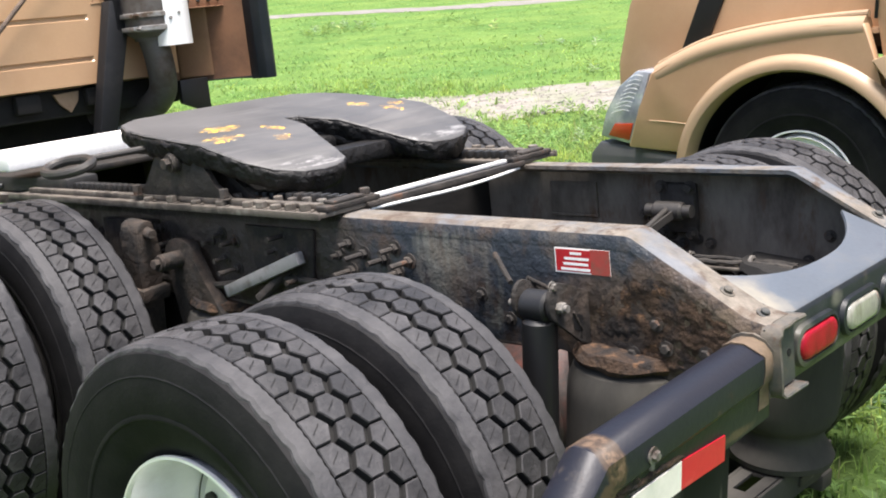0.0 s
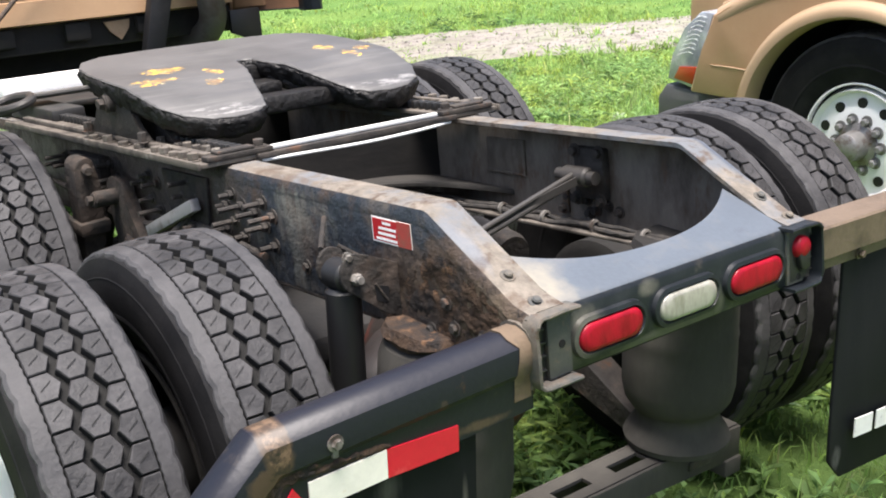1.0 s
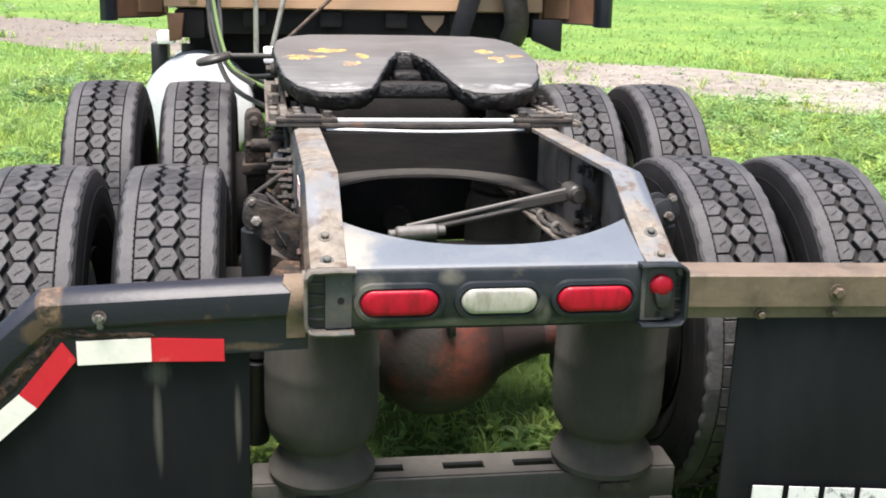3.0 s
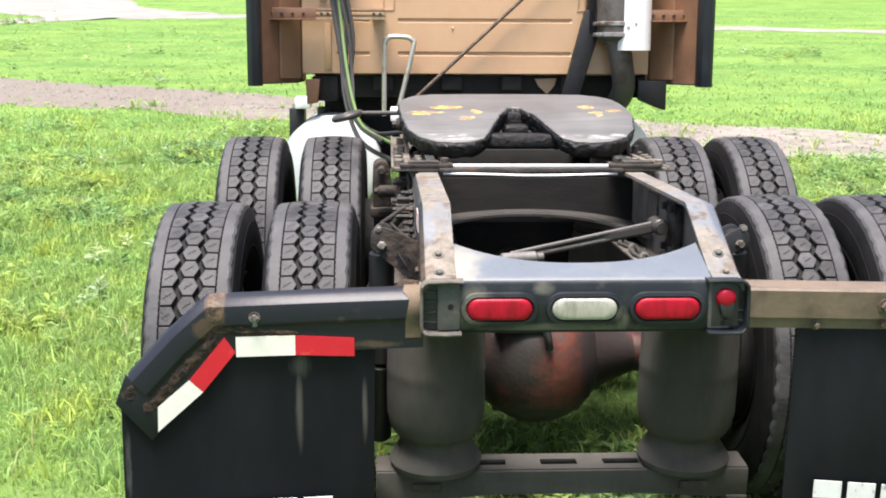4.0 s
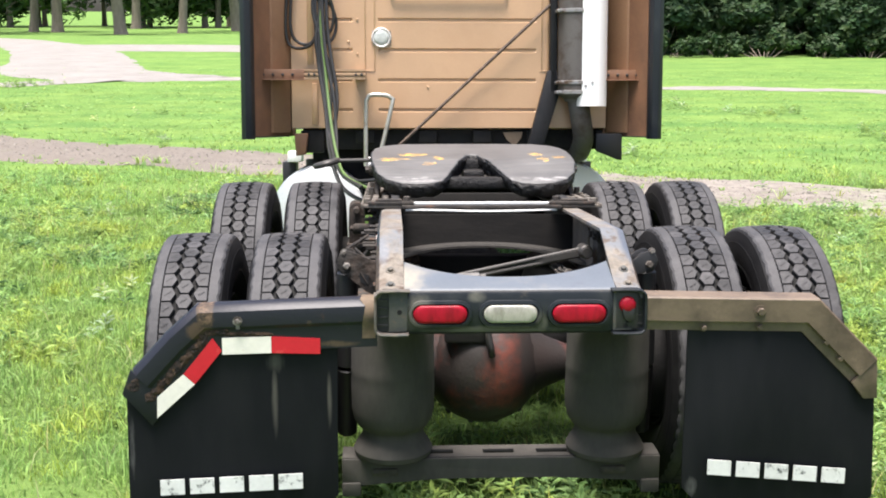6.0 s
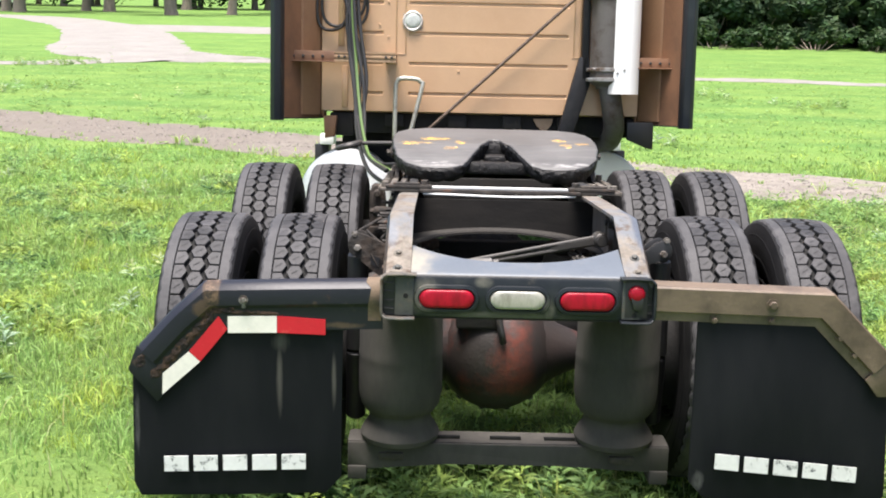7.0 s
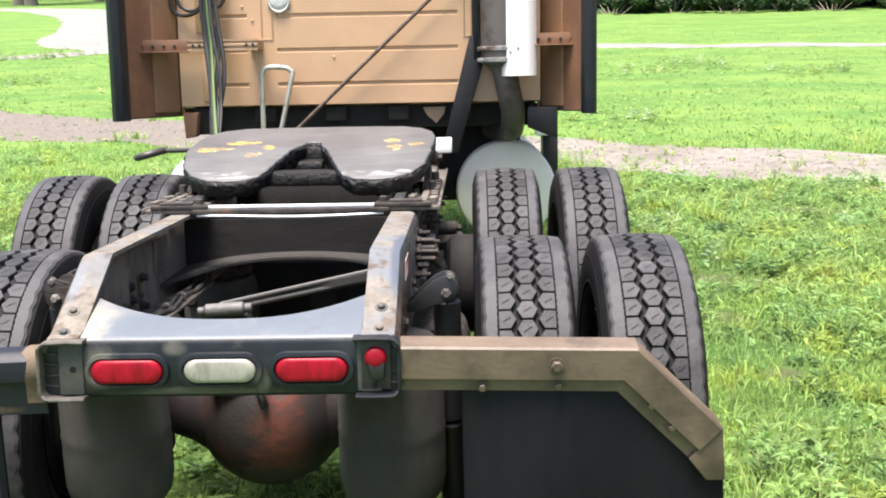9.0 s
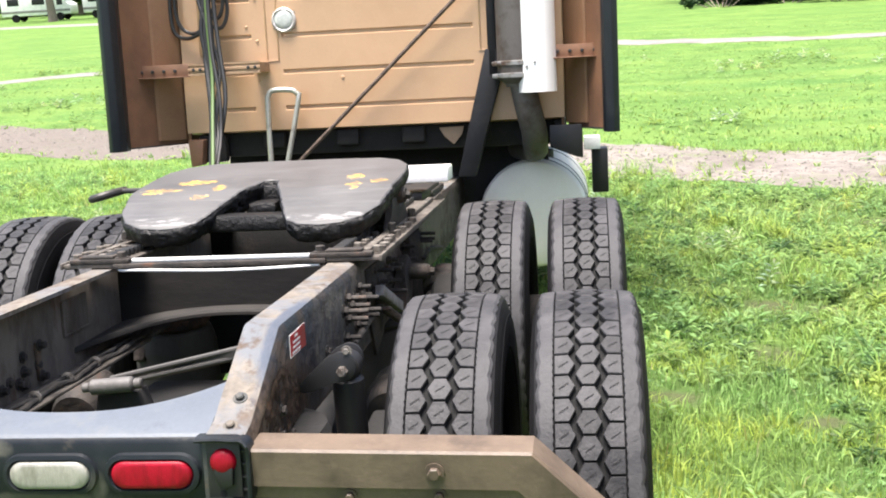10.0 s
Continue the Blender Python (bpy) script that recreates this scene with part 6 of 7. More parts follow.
box(bm, -0.875, -0.835, SY - 0.014, SY + 0.01, 1.46, 1.72, 0.006)
box(bm, -0.90, -0.86, SY - 0.010, SY + 0.01, 1.84, 3.4, 0.006)
part("side_pressing", bm, M_BRONZE, cab)
# lamp, long handle
bm = B()
m2, _ = along((-0.433, SY, 2.005), (-0.433, 0, 2.005))
lathe(bm, [(0.064, 0), (0.064, 0.014), (0.056, 0.022), (0.050, 0.018)], m2, 32)
for a in (0.6, 2.5, 3.8, 5.6):
    rod(bm, (-0.433 + 0.066 * math.cos(a), PY - 0.016, 2.005 + 0.066 * math.sin(a)), (-0.433 + 0.066 * math.cos(a), PY, 2.005 + 0.066 * math.sin(a)), 0.012, 10, 0.003)
wl = part("work_lamp", bm, M_BEZEL, cab, "round work lamp on the cab back")
bm = B()
lathe(bm, [(0.052, 0.012), (0.048, 0.019), (0.025, 0.0215), (0, 0.022)], m2, 32)
part("work_lens", bm, mat("clouded_glass", (0.46, 0.48, 0.45), (0.36, 0.38, 0.36), 30, rough=0.25, bump=0.3, bscale=160, coat=0.3), wl, smooth=60)
bm = B()
tube(bm, [(-0.37, PY, 2.26), (-0.365, PY - 0.035, 2.26), (-0.34, PY - 0.04, 2.26), (0.33, PY - 0.04, 2.26), (0.355, PY - 0.035, 2.26), (0.36, PY, 2.26)], 0.011, 10, 1)
part("grab_rail", bm, M_FLARE, cab)
# brackets from panel to extenders
for sg, x0, x1 in ((-1, 0.53, 1.205), (1, 0.86, 1.205)):
    bm = B()
    box(bm, sg * 0.90, sg * x1, 3.60, 3.606, 1.735, 1.80, 0.002)
    box(bm, sg * 0.90, sg * x1, 3.60, 3.70, 1.795, 1.801, 0.002)
    box(bm, sg * 0.90, sg * x1, 3.57, 3.60, 1.733, 1.739, 0.002)
    rough_up(bm, 0.002, 18)
    br = part("extender_bracket", bm, M_BRONZEDULL, cab, "rusty bracket between cab and side extender")
    if sg < 0:
        bm = B()
        prof = [(1.738, 3.606), (1.738, 3.596), (1.748, 3.596), (1.751, 3.601), (1.760, 3.601), (1.763, 3.594), (1.774, 3.594), (1.777, 3.601), (1.786, 3.601), (1.789, 3.596), (1.799, 3.596), (1.799, 3.606)]
        prism(bm, [(y, z) for z, y in prof], "x", -0.53, -0.91)
        box(bm, -0.53, -0.60, 3.606, PY, 1.742, 1.795, 0.003)
        part("ribbed_arm", bm, M_TANARM, br, "tan ribbed bracket arm", smooth=20)
    for x in (0.555, 0.590, 0.845, 0.88, 0.98, 1.04, 1.10, 1.16):
        if x0 < x < x1:
            bm = B()
            rod(bm, (sg * x, 3.590, 1.768), (sg * x, 3.6, 1.768), 0.009, 12, 0.002)
            part("bracket_bolt", bm, M_DARKSTEEL, br)

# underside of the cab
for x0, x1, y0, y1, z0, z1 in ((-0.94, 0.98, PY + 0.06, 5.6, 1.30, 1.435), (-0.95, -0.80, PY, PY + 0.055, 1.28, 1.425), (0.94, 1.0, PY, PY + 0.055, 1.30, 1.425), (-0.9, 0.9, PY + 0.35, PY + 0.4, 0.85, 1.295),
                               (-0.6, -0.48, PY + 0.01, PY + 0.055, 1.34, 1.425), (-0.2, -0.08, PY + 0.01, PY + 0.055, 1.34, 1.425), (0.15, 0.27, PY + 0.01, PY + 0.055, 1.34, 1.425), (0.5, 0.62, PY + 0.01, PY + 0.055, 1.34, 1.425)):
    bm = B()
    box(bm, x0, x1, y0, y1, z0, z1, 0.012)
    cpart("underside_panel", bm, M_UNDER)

bm = B()
vs_ = [bm.verts.new(p) for p in ((0.345, 3.842, 1.412), (0.475, 3.842, 1.414), (0.462, 3.838, 1.370), (0.420, 3.835, 1.322), (0.372, 3.838, 1.365))]
bm.faces.new(vs_)
for f in bmesh.ops.extrude_face_region(bm, geom=list(bm.faces))["geom"]:
    if isinstance(f, bmesh.types.BMVert):
        f.co.y -= 0.012
rough_up(bm, 0.004, 30)
cpart("torn_pad", bm, M_TANARM, "torn tan insulation hanging under the cab")

# ---- behind the cab: exhaust, strut, hose loop, hoses, stay ----
bm = B()
box(bm, 0.628, 0.672, 3.68, 3.75, 1.66, 3.7, 0.006)
prism(bm, [(0.45, 1.16), (0.54, 1.16), (0.685, 1.64), (0.672, 1.80), (0.615, 1.80)], "y", 3.68, 3.75, 0.006)
strut = cpart("exhaust_mount", bm, M_POST, "dark steel post with a slanting foot, carrying the exhaust")
bm = B()
m2, _ = along((0.785, 3.66, 1.52), (0.785, 3.66, 9))
lathe(bm, [(0, 0.085), (0.066, 0.085), (0.07, 0.10), (0.108, 0.125), (0.11, 0.16), (0.11, 2.18), (0, 2.18)], m2, 36)
pipe = cpart("exhaust_pipe", bm, M_PIPE, "tall grey exhaust pipe with a white heat shield")
bm = B()
tube(bm, [(0.80, 3.66, 1.62), (0.822, 3.66, 1.50), (0.846, 3.70, 1.38), (0.846, 3.79, 1.305), (0.84, 3.90, 1.275), (0.80, 4.06, 1.27), (0.72, 4.2, 1.27)], 0.066, 24, 6)
part("elbow", bm, M_PIPE, pipe)
bm = B()
for z in (1.65, 1.71, 2.15):
    m2, _ = along((0.785, 3.66, z), (0.785, 3.66, 9))
    lathe(bm, [(0.1105, 0), (0.117, 0.003), (0.117, 0.022), (0.1105, 0.025)], m2, 36)
    box(bm, 0.655, 0.70, 3.58, 3.68, z + 0.002, z + 0.022, 0.003)
    bolt(bm, (0.675, 3.58, z + 0.012), (0, -1, 0), 0.009, 0.03)
part("pipe_clamp", bm, M_STEEL, pipe)
bm = B()
arc = [(0.878 + 0.097 * math.cos(a), 3.62 + 0.097 * math.sin(a)) for a in (math.radians(-165 + 150 * i / 14) for i in range(15))]
inner = [(0.878 + 0.093 * math.cos(a), 3.62 + 0.093 * math.sin(a)) for a in (math.radians(-165 + 150 * i / 14) for i in range(15))]
prism(bm, arc + inner[::-1], "z", 1.575, 3.7)
part("heat_shield", bm, M_SHIELD, pipe, "white curved heat shield")
bm = B()
rod(bm, (0.83, 3.54, 1.70), (0.83, 3.53, 1.70), 0.008, 10)
rod(bm, (0.87, 3.528, 1.72), (0.87, 3.519, 1.72), 0.007, 10)
part("shield_rivet", bm, M_STEEL, pipe)

bm = B()
tube(bm, [(-0.535, 3.70, 1.20), (-0.532, 3.70, 1.57), (-0.524, 3.70, 1.62), (-0.50, 3.70, 1.645), (-0.405, 3.70, 1.643), (-0.375, 3.70, 1.625), (-0.368, 3.70, 1.585), (-0.462, 3.70, 1.20)], 0.014, 12, 3)
cpart("hose_loop", bm, mat("weathered_plated_steel", (0.45, 0.45, 0.40), (0.25, 0.22, 0.17), 14, 0.5, 0.66, rough=0.35, metal=0.5, bump=0.15), "dull plated steel loop that holds the hoses")
bm = B()
rod(bm, (-0.485, 3.72, 1.18), (0.675, 3.72, 2.25), 0.0105, 10)
cpart("stay_rod", bm, M_ROPE, "thin rusty rod slanting up behind the cab")
hoses = [
    (M_HOSE, 0.011, [(-0.84, PY - 0.06, 2.6), (-0.845, PY - 0.10, 2.2), (-0.82, 3.60, 1.85), (-0.785, 3.5, 1.55), (-0.745, 3.35, 1.3), (-0.66, 3.1, 1.15), (-0.45, 2.9, 1.16)]),
    (M_HOSE, 0.012, [(-0.87, PY - 0.06, 2.6), (-0.87, PY - 0.11, 2.2), (-0.85, 3.62, 1.85), (-0.80, 3.5, 1.55), (-0.77, 3.35, 1.3), (-0.68, 3.05, 1.10), (-0.50, 2.75, 1.02)]),
    (M_HOSE, 0.012, [(-0.80, PY - 0.06, 2.6), (-0.80, PY - 0.12, 2.15), (-0.775, 3.62, 1.90), (-0.735, 3.55, 1.65), (-0.745, 3.5, 1.48), (-0.79, 3.55, 1.40)]),
    (M_HOSE, 0.010, [(-0.82, PY - 0.08, 2.6), (-0.825, PY - 0.13, 2.2), (-0.80, 3.58, 1.88), (-0.75, 3.50, 1.62), (-0.735, 3.42, 1.42), (-0.70, 3.2, 1.2), (-0.52, 2.95, 1.12)]),
    (M_HOSEG, 0.009, [(-0.83, PY - 0.06, 2.5), (-0.835, PY - 0.14, 2.1), (-0.80, 3.56, 1.75), (-0.765, 3.40, 1.48), (-0.72, 3.22, 1.28), (-0.66, 3.02, 1.17), (-0.50, 2.8, 1.10)]),
    (M_HOSE, 0.010, [(-0.80, PY - 0.05, 2.10), (-0.88, PY - 0.08, 1.96), (-0.99, PY - 0.05, 1.94), (-1.04, PY - 0.05, 2.02), (-1.03, PY - 0.05, 2.3), (-0.98, PY - 0.05, 2.7)]),
    (M_HOSE, 0.010, [(-0.82, PY - 0.05, 2.16), (-0.87, PY - 0.08, 1.98), (-0.96, PY - 0.06, 1.97), (-1.01, PY - 0.06, 2.06), (-1.00, PY - 0.06, 2.3), (-0.96, PY - 0.06, 2.7)]),
    (M_HOSE, 0.010, [(-0.86, PY - 0.10, 2.24), (-0.76, PY - 0.09, 2.20), (-0.725, PY - 0.08, 2.08), (-0.76, PY - 0.09, 1.98), (-0.84, PY - 0.10, 2.0)]),
    (M_HOSE, 0.010, [(-0.88, PY - 0.12, 2.30), (-0.78, PY - 0.11, 2.26), (-0.74, PY - 0.10, 2.14), (-0.77, PY - 0.10, 2.03), (-0.86, PY - 0.12, 2.05)]),
]
hoses = [(mm, r, [(x + (0.028 if q < 5 else 0.012), y, z) for x, y, z in pts]) for q, (mm, r, pts) in enumerate(hoses)]
hr = random.Random(8)
for q in range(4):
    w = hr.uniform(0, 6)
    hoses.append((M_HOSE, 0.0105, [(-0.835 + 0.02 * q + 0.030 * math.sin(w), PY - 0.07, 2.6), (-0.83 + 0.036 * math.sin(w + 1.2), PY - 0.12, 2.2), (-0.815 + 0.036 * math.sin(w + 2.4), PY - 0.16, 1.98),
                                  (-0.775 + 0.03 * math.sin(w + 3.6), 3.60, 1.78), (-0.755 + 0.022 * math.sin(w + 4.6), 3.52, 1.60), (-0.735 + 0.02 * math.sin(w + 5.4), 3.44, 1.42), (-0.68, 3.15, 1.2), (-0.54, 2.9 - 0.05 * q, 1.12)]))
hb = None
for mm, r, pts in hoses:
    bm = B()
    tube(bm, pts, r, 8, 6)
    lab = "green air hose" if mm == M_HOSEG else "black air hose"
    if hb is None:
        hb = cpart("air_hose", bm, mm, lab)
    else:
        part("air_hose", bm, mm, hb, lab)

# ---- second truck, parked alongside ----
truck2 = tagged(new("parked_truck"), "bronze bonneted truck with faded wheel arch, parked alongside on grass", "truck", group="parked trucks")
tagged(truck, group="parked trucks")
T2X, T2Y, T2Z = 2.76, 1.42, 0.49


def nose(bm):
    """Round the front corner in plan."""
    for v in bm.verts:
        if v.co.y > 2.1:
            q = v.co.y - 2.1
            v.co.x += 0.30 * q ** 1.5 * (1 if v.co.x < 3.95 else -1)


arch = [(T2Y + 0.575 * math.cos(a), T2Z + 0.555 * math.sin(a)) for a in (math.radians(d) for d in range(14, 150, 8))]
side = [(2.03, 0.585)] + arch + [(1.02, 0.92), (1.05, 1.05), (1.12, 1.26), (1.3, 1.245), (1.6, 1.20), (1.9, 1.12), (2.14, 1.02), (2.22, 0.985), (2.285, 0.80), (2.35, 0.585)]
bm = B()
prism(bm, side[::-1], "x", T2X, T2X + 0.055, 0.012)
fender = part("wing", bm, M_BRONZE, truck2, "bronze front wing")
bm = B()
flare = []
for d in range(6, 152, 4):
    a = math.radians(d)
    ca, sa = math.cos(a), math.sin(a)
    flare.append([bm.verts.new((x, T2Y + r * ca, T2Z + (r - 0.02) * sa)) for x, r in ((T2X + 0.005, 0.645), (T2X - 0.03, 0.625), (T2X - 0.045, 0.60), (T2X - 0.042, 0.572), (T2X - 0.015, 0.560), (T2X + 0.06, 0.560), (T2X + 0.06, 0.58), (T2X + 0.005, 0.60))])
for a, b in zip(flare, flare[1:]):
    for i in range(8):
        bm.faces.new((a[i], a[(i + 1) % 8], b[(i + 1) % 8], b[i]))
bm.faces.new(flare[0])
bm.faces.new(flare[-1][::-1])
part("arch_flare", bm, M_FLARE, fender, "pale faded wheel arch flare", smooth=50)
bm = B()
lathe(bm, [(0.575, -0.004), (0.58, 0.5), (0.1, 0.52)], Matrix.Translation((T2X + 0.06, T2Y, T2Z)) @ TURN_X, 40)
part("wheel_well", bm, M_BLACK, fender)
# ridge and shoulder along the top of the wing, pale for the highlight
bm = B()
tube(bm, [(T2X + 0.06, 1.13, 1.30), (T2X + 0.06, 1.4, 1.268), (T2X + 0.06, 1.7, 1.215), (T2X + 0.06, 1.95, 1.145), (T2X + 0.06, 2.2, 1.02)], 0.017, 10, 5)
part("wing_ridge", bm, M_FLARE, fender)
bm = B()
tube(bm, [(T2X + 0.055, 1.13, 1.235), (T2X + 0.052, 1.4, 1.21), (T2X + 0.05, 1.7, 1.155), (T2X + 0.05, 1.95, 1.085), (T2X + 0.055, 2.19, 0.965)], 0.058, 14, 5)
part("wing_shoulder", bm, M_FLARE, fender, "rounded shoulder of the wing, highlight in its pale colour", smooth=60)
bm = B()
prism(bm, [(1.06, 1.235), (1.4, 1.21), (1.7, 1.155), (1.95, 1.085), (2.19, 0.965), (2.19, 0.945), (1.95, 1.067), (1.7, 1.135), (1.4, 1.19), (1.06, 1.215)], "x", T2X + 0.05, 3.1)
part("wing_top", bm, M_BRONZE, fender)
bm = B()
tube(bm, [(T2X - 0.001, 2.22, 0.735), (T2X - 0.002, 2.12, 0.738), (T2X - 0.001, 1.98, 0.735)], 0.004, 6, 3)
part("wing_crease", bm, M_FLARE, fender)
# bonnet
bm = B()
prism(bm, [(1.0, 1.10), (1.98, 1.10), (2.06, 0.62), (2.42, 0.60), (2.55, 0.75), (2.56, 1.0), (2.5, 1.30), (2.40, 1.55), (1.0, 1.85)], "x", 2.96, 4.75, 0.05)
bonnet = part("bonnet", bm, M_BRONZE, truck2)
bm = B()
prism(bm, [(2.16, 1.06), (2.02, 1.08), (1.80, 1.66), (1.94, 1.66)], "x", 2.945, 2.97, 0.006)
part("intake_grille", bm, M_BLACK, bonnet, "black slanting bonnet intake")
bm = B()
prism(bm, [(2.52, 0.62), (2.56, 0.62), (2.565, 1.22), (2.535, 1.22)], "x", 3.25, 4.45, 0.01)
part("radiator_grille", bm, M_BLACK, bonnet)
# head lamp
bm = B()
prism(bm, [(2.225, 0.985), (2.33, 0.985), (2.46, 0.89), (2.56, 0.74), (2.60, 0.605), (2.36, 0.59), (2.30, 0.79)], "x", T2X + 0.005, T2X + 0.5, 0.012)
nose(bm)
hl = part("head_lamp", bm, M_HEADLAMP, truck2, "cloudy wrap-round head lamp")
bm = B()
prism(bm, [(2.345, 0.705), (2.48, 0.69), (2.53, 0.62), (2.37, 0.612)], "x", T2X - 0.003, T2X + 0.02, 0.004)
nose(bm)
part("indicator", bm, M_AMBER, hl, "amber indicator lens")
for k in range(9):
    q = k / 8
    bm = B()
    y0, z0 = 2.335 + 0.012 * k, 0.965 - 0.024 * k
    tube(bm, [(T2X + 0.001, y0 - 0.055, z0 - 0.005), (T2X + 0.001, y0 - 0.01, z0 - 0.002), (T2X + 0.002, y0 + 0.03 + 0.045 * q, z0 - 0.018 - 0.012 * q)], 0.0016, 6, 2)
    nose(bm)
    part("lens_rib", bm, M_SHIELD, hl)
bm = B()
prism(bm, [(1.98, 0.36), (1.96, 0.57), (2.60, 0.58), (2.68, 0.50), (2.68, 0.34), (2.59, 0.30)], "x", T2X, 4.97, 0.02)
nose(bm)
part("bumper", bm, M_BUMPER, truck2, "dark grey bumper")
# cab side behind the wing, and the rest of the cab
bm = B()
prism(bm, [(1.10, 1.30), (1.02, 0.94), (0.96, 0.93), (0.86, 0.60), (-1.3, 0.60), (-1.3, 3.2), (0.2, 3.2), (0.75, 1.95), (1.08, 1.80)], "x", T2X + 0.03, 5.0, 0.04)
cab2 = part("cab", bm, M_BRONZE, truck2)
bm = B()
for y in (1.085, 0.35):
    box(bm, T2X + 0.022, T2X + 0.03, y - 0.008, y + 0.008, 1.28 if y > 1 else 0.7, 1.78, 0.002)
part("door_gap", bm, M_BLACK, cab2)
bm = B()
prism(bm, [(T2Y + r * math.cos(a), T2Z + (r - 0.02) * math.sin(a)) for r, a in ((0.665, math.radians(154)), (0.665, math.radians(172)), (0.555, math.radians(172)), (0.555, math.radians(154)))], "x", T2X - 0.05, T2X + 0.2, 0.006)
prism(bm, [(1.07, 1.10), (0.93, 1.16), (0.80, 1.0), (0.70, 0.72), (0.78, 0.70), (0.90, 0.93)], "x", T2X - 0.05, T2X + 0.2, 0.01)
part("step_fairing", bm, M_FLARE, cab2)
bm = B()
box(bm, 3.45, 4.3, -1.2, 2.3, 0.5, 0.75, 0.02)
rod(bm, (2.9, T2Y, T2Z), (4.85, T2Y, T2Z), 0.06, 16)
part("chassis", bm, M_UNDER, truck2)
wheel(truck2, T2X + 0.15, T2Y - 0.015, T2Z - 0.02, -1, 0.09, 0.2)
wheel(truck2, 4.82, T2Y - 0.015, T2Z - 0.02, 1, 0.09, 0.5)
for sx, o in ((T2X + 0.16, -1), (4.82, 1)):
    wheel(truck2, sx, -0.75, T2Z - 0.02, o, 0.09, 0.9)

# ---- trees ----


def leaf_cloud(rnd, centres, count, size):
    """Many small bent leaf clumps round the centres (x, y, z, r)."""
    vs, fs = [], []
    for _ in range(count):
        cx, cy, cz, r = rnd.choice(centres)
        d = Vector((rnd.gauss(0, 1), rnd.gauss(0, 1), rnd.gauss(0, 0.8)))
        d.normalize()
        p = Vector((cx, cy, cz)) + d * r * rnd.uniform(0.45, 1.05)
        s = size * rnd.uniform(0.5, 1.3)
        u = Vector((rnd.gauss(0, 1), rnd.gauss(0, 1), rnd.gauss(0, 0.5))).normalized()
        w = u.cross(d + Vector((0.1, 0.2, 0.3))).normalized()
        i = len(vs)
        vs += [p - u * s, p + w * s * 0.45 + d * s * 0.12, p + u * s, p - w * s * 0.45 + d * s * 0.12]
        fs += [(i, i + 1, i + 2), (i, i + 2, i + 3)]
    return vs, fs


def tree(rnd, height, spread, low, leaves, size, trunk_r, label, leaf=M_LEAF):
    t = tagged(new("tree"), label, "tree", group="trees along the field")
    bm = B()
    lean = Vector((rnd.gauss(0, 0.03), rnd.gauss(0, 0.03), 1))
    top = height * 0.75
    prof = [(trunk_r * 1.5, -0.3), (trunk_r * 1.15, 0.35), (trunk_r, 1.2), (trunk_r * 0.8, top * 0.5), (trunk_r * 0.25, top), (0, top + 0.1)]
    m, _ = along((0, 0, 0), lean)
    lathe(bm, prof, m, 14)
    centres = []
    for k in range(11):
        a = rnd.uniform(0, 2 * math.pi)
        z0 = low + (top - low) * rnd.uniform(0.0, 0.95)
        l = spread * rnd.uniform(0.5, 1.0) * (1 - 0.45 * z0 / height)
        e = lean * z0 + Vector((math.cos(a) * l, math.sin(a) * l, l * rnd.uniform(0.15, 0.6)))
        m, d = along(lean * z0, e)
        lathe(bm, [(trunk_r * 0.35, 0), (trunk_r * 0.2, d * 0.5), (0, d)], m, 7)
        centres.append((e.x, e.y, e.z, spread * rnd.uniform(0.25, 0.45)))
        q = lean * z0 + (e - lean * z0) * 0.55
        centres.append((q.x, q.y, q.z + 0.3, spread * rnd.uniform(0.2, 0.36)))
    rough_up(bm, trunk_r * 0.12, 3)
    part("trunk", bm, M_BARK, t)
    vs, fs = leaf_cloud(rnd, centres, leaves, size)
    me = bpy.data.meshes.new("crown")
    me.from_pydata(vs, [], fs)
    me.materials.append(leaf)
    c = new("crown", me)
    c.parent = t
    return t


def shrub(rnd, w, h, leaves, size, label, leaf=M_LEAF):
    t = tagged(new("shrub"), label, "shrub", group="shrubs at the wood's edge")
    bm = B()
    centres = []
    for k in range(9):
        a, l = rnd.uniform(0, 6.28), rnd.uniform(0.2, 1.0) * w / 2
        e = Vector((math.cos(a) * l, math.sin(a) * l, h * rnd.uniform(0.10, 0.85)))
        m, d = along((e.x * 0.2, e.y * 0.2, -0.1), e)
        lathe(bm, [(0.025, 0), (0.015, d * 0.6), (0, d)], m, 6)
        centres.append((e.x, e.y, e.z, h * rnd.uniform(0.2, 0.36)))
    part("stem", bm, M_BARK, t)
    vs, fs = leaf_cloud(rnd, centres, leaves, size)
    me = bpy.data.meshes.new("foliage")
    me.from_pydata([(v[0], v[1], max(v[2], 0.02)) for v in vs], [], fs)
    me.materials.append(leaf)
    c = new("foliage", me)
    c.parent = t
    return t


rnd = random.Random(77)
wood = [tree(rnd, 15, 4.6, 1.6, 3600, 0.30, 0.26, "tall dark green broadleaf tree in the wood") for _ in range(3)]
lawn = [tree(rnd, 17, 5.2, 4.2, 2200, 0.26, r, "mature broadleaf tree with a bare stout trunk on grass", M_LEAFL) for r in (0.42, 0.33)]
far = [tree(rnd, 15, 5.6, 0.8, 3400, 0.42, 0.3, "distant light green broadleaf tree", M_LEAFL) for _ in range(2)]
low_bush = [shrub(rnd, 2.6, 1.0, 1600, 0.13, "low green scrub in front of the wood", M_LEAFM) for _ in range(2)]
bush = [shrub(rnd, 3.6, 2.3, 2800, 0.20, "dense dark green shrub at the wood's edge") for _ in range(2)]
spots = []
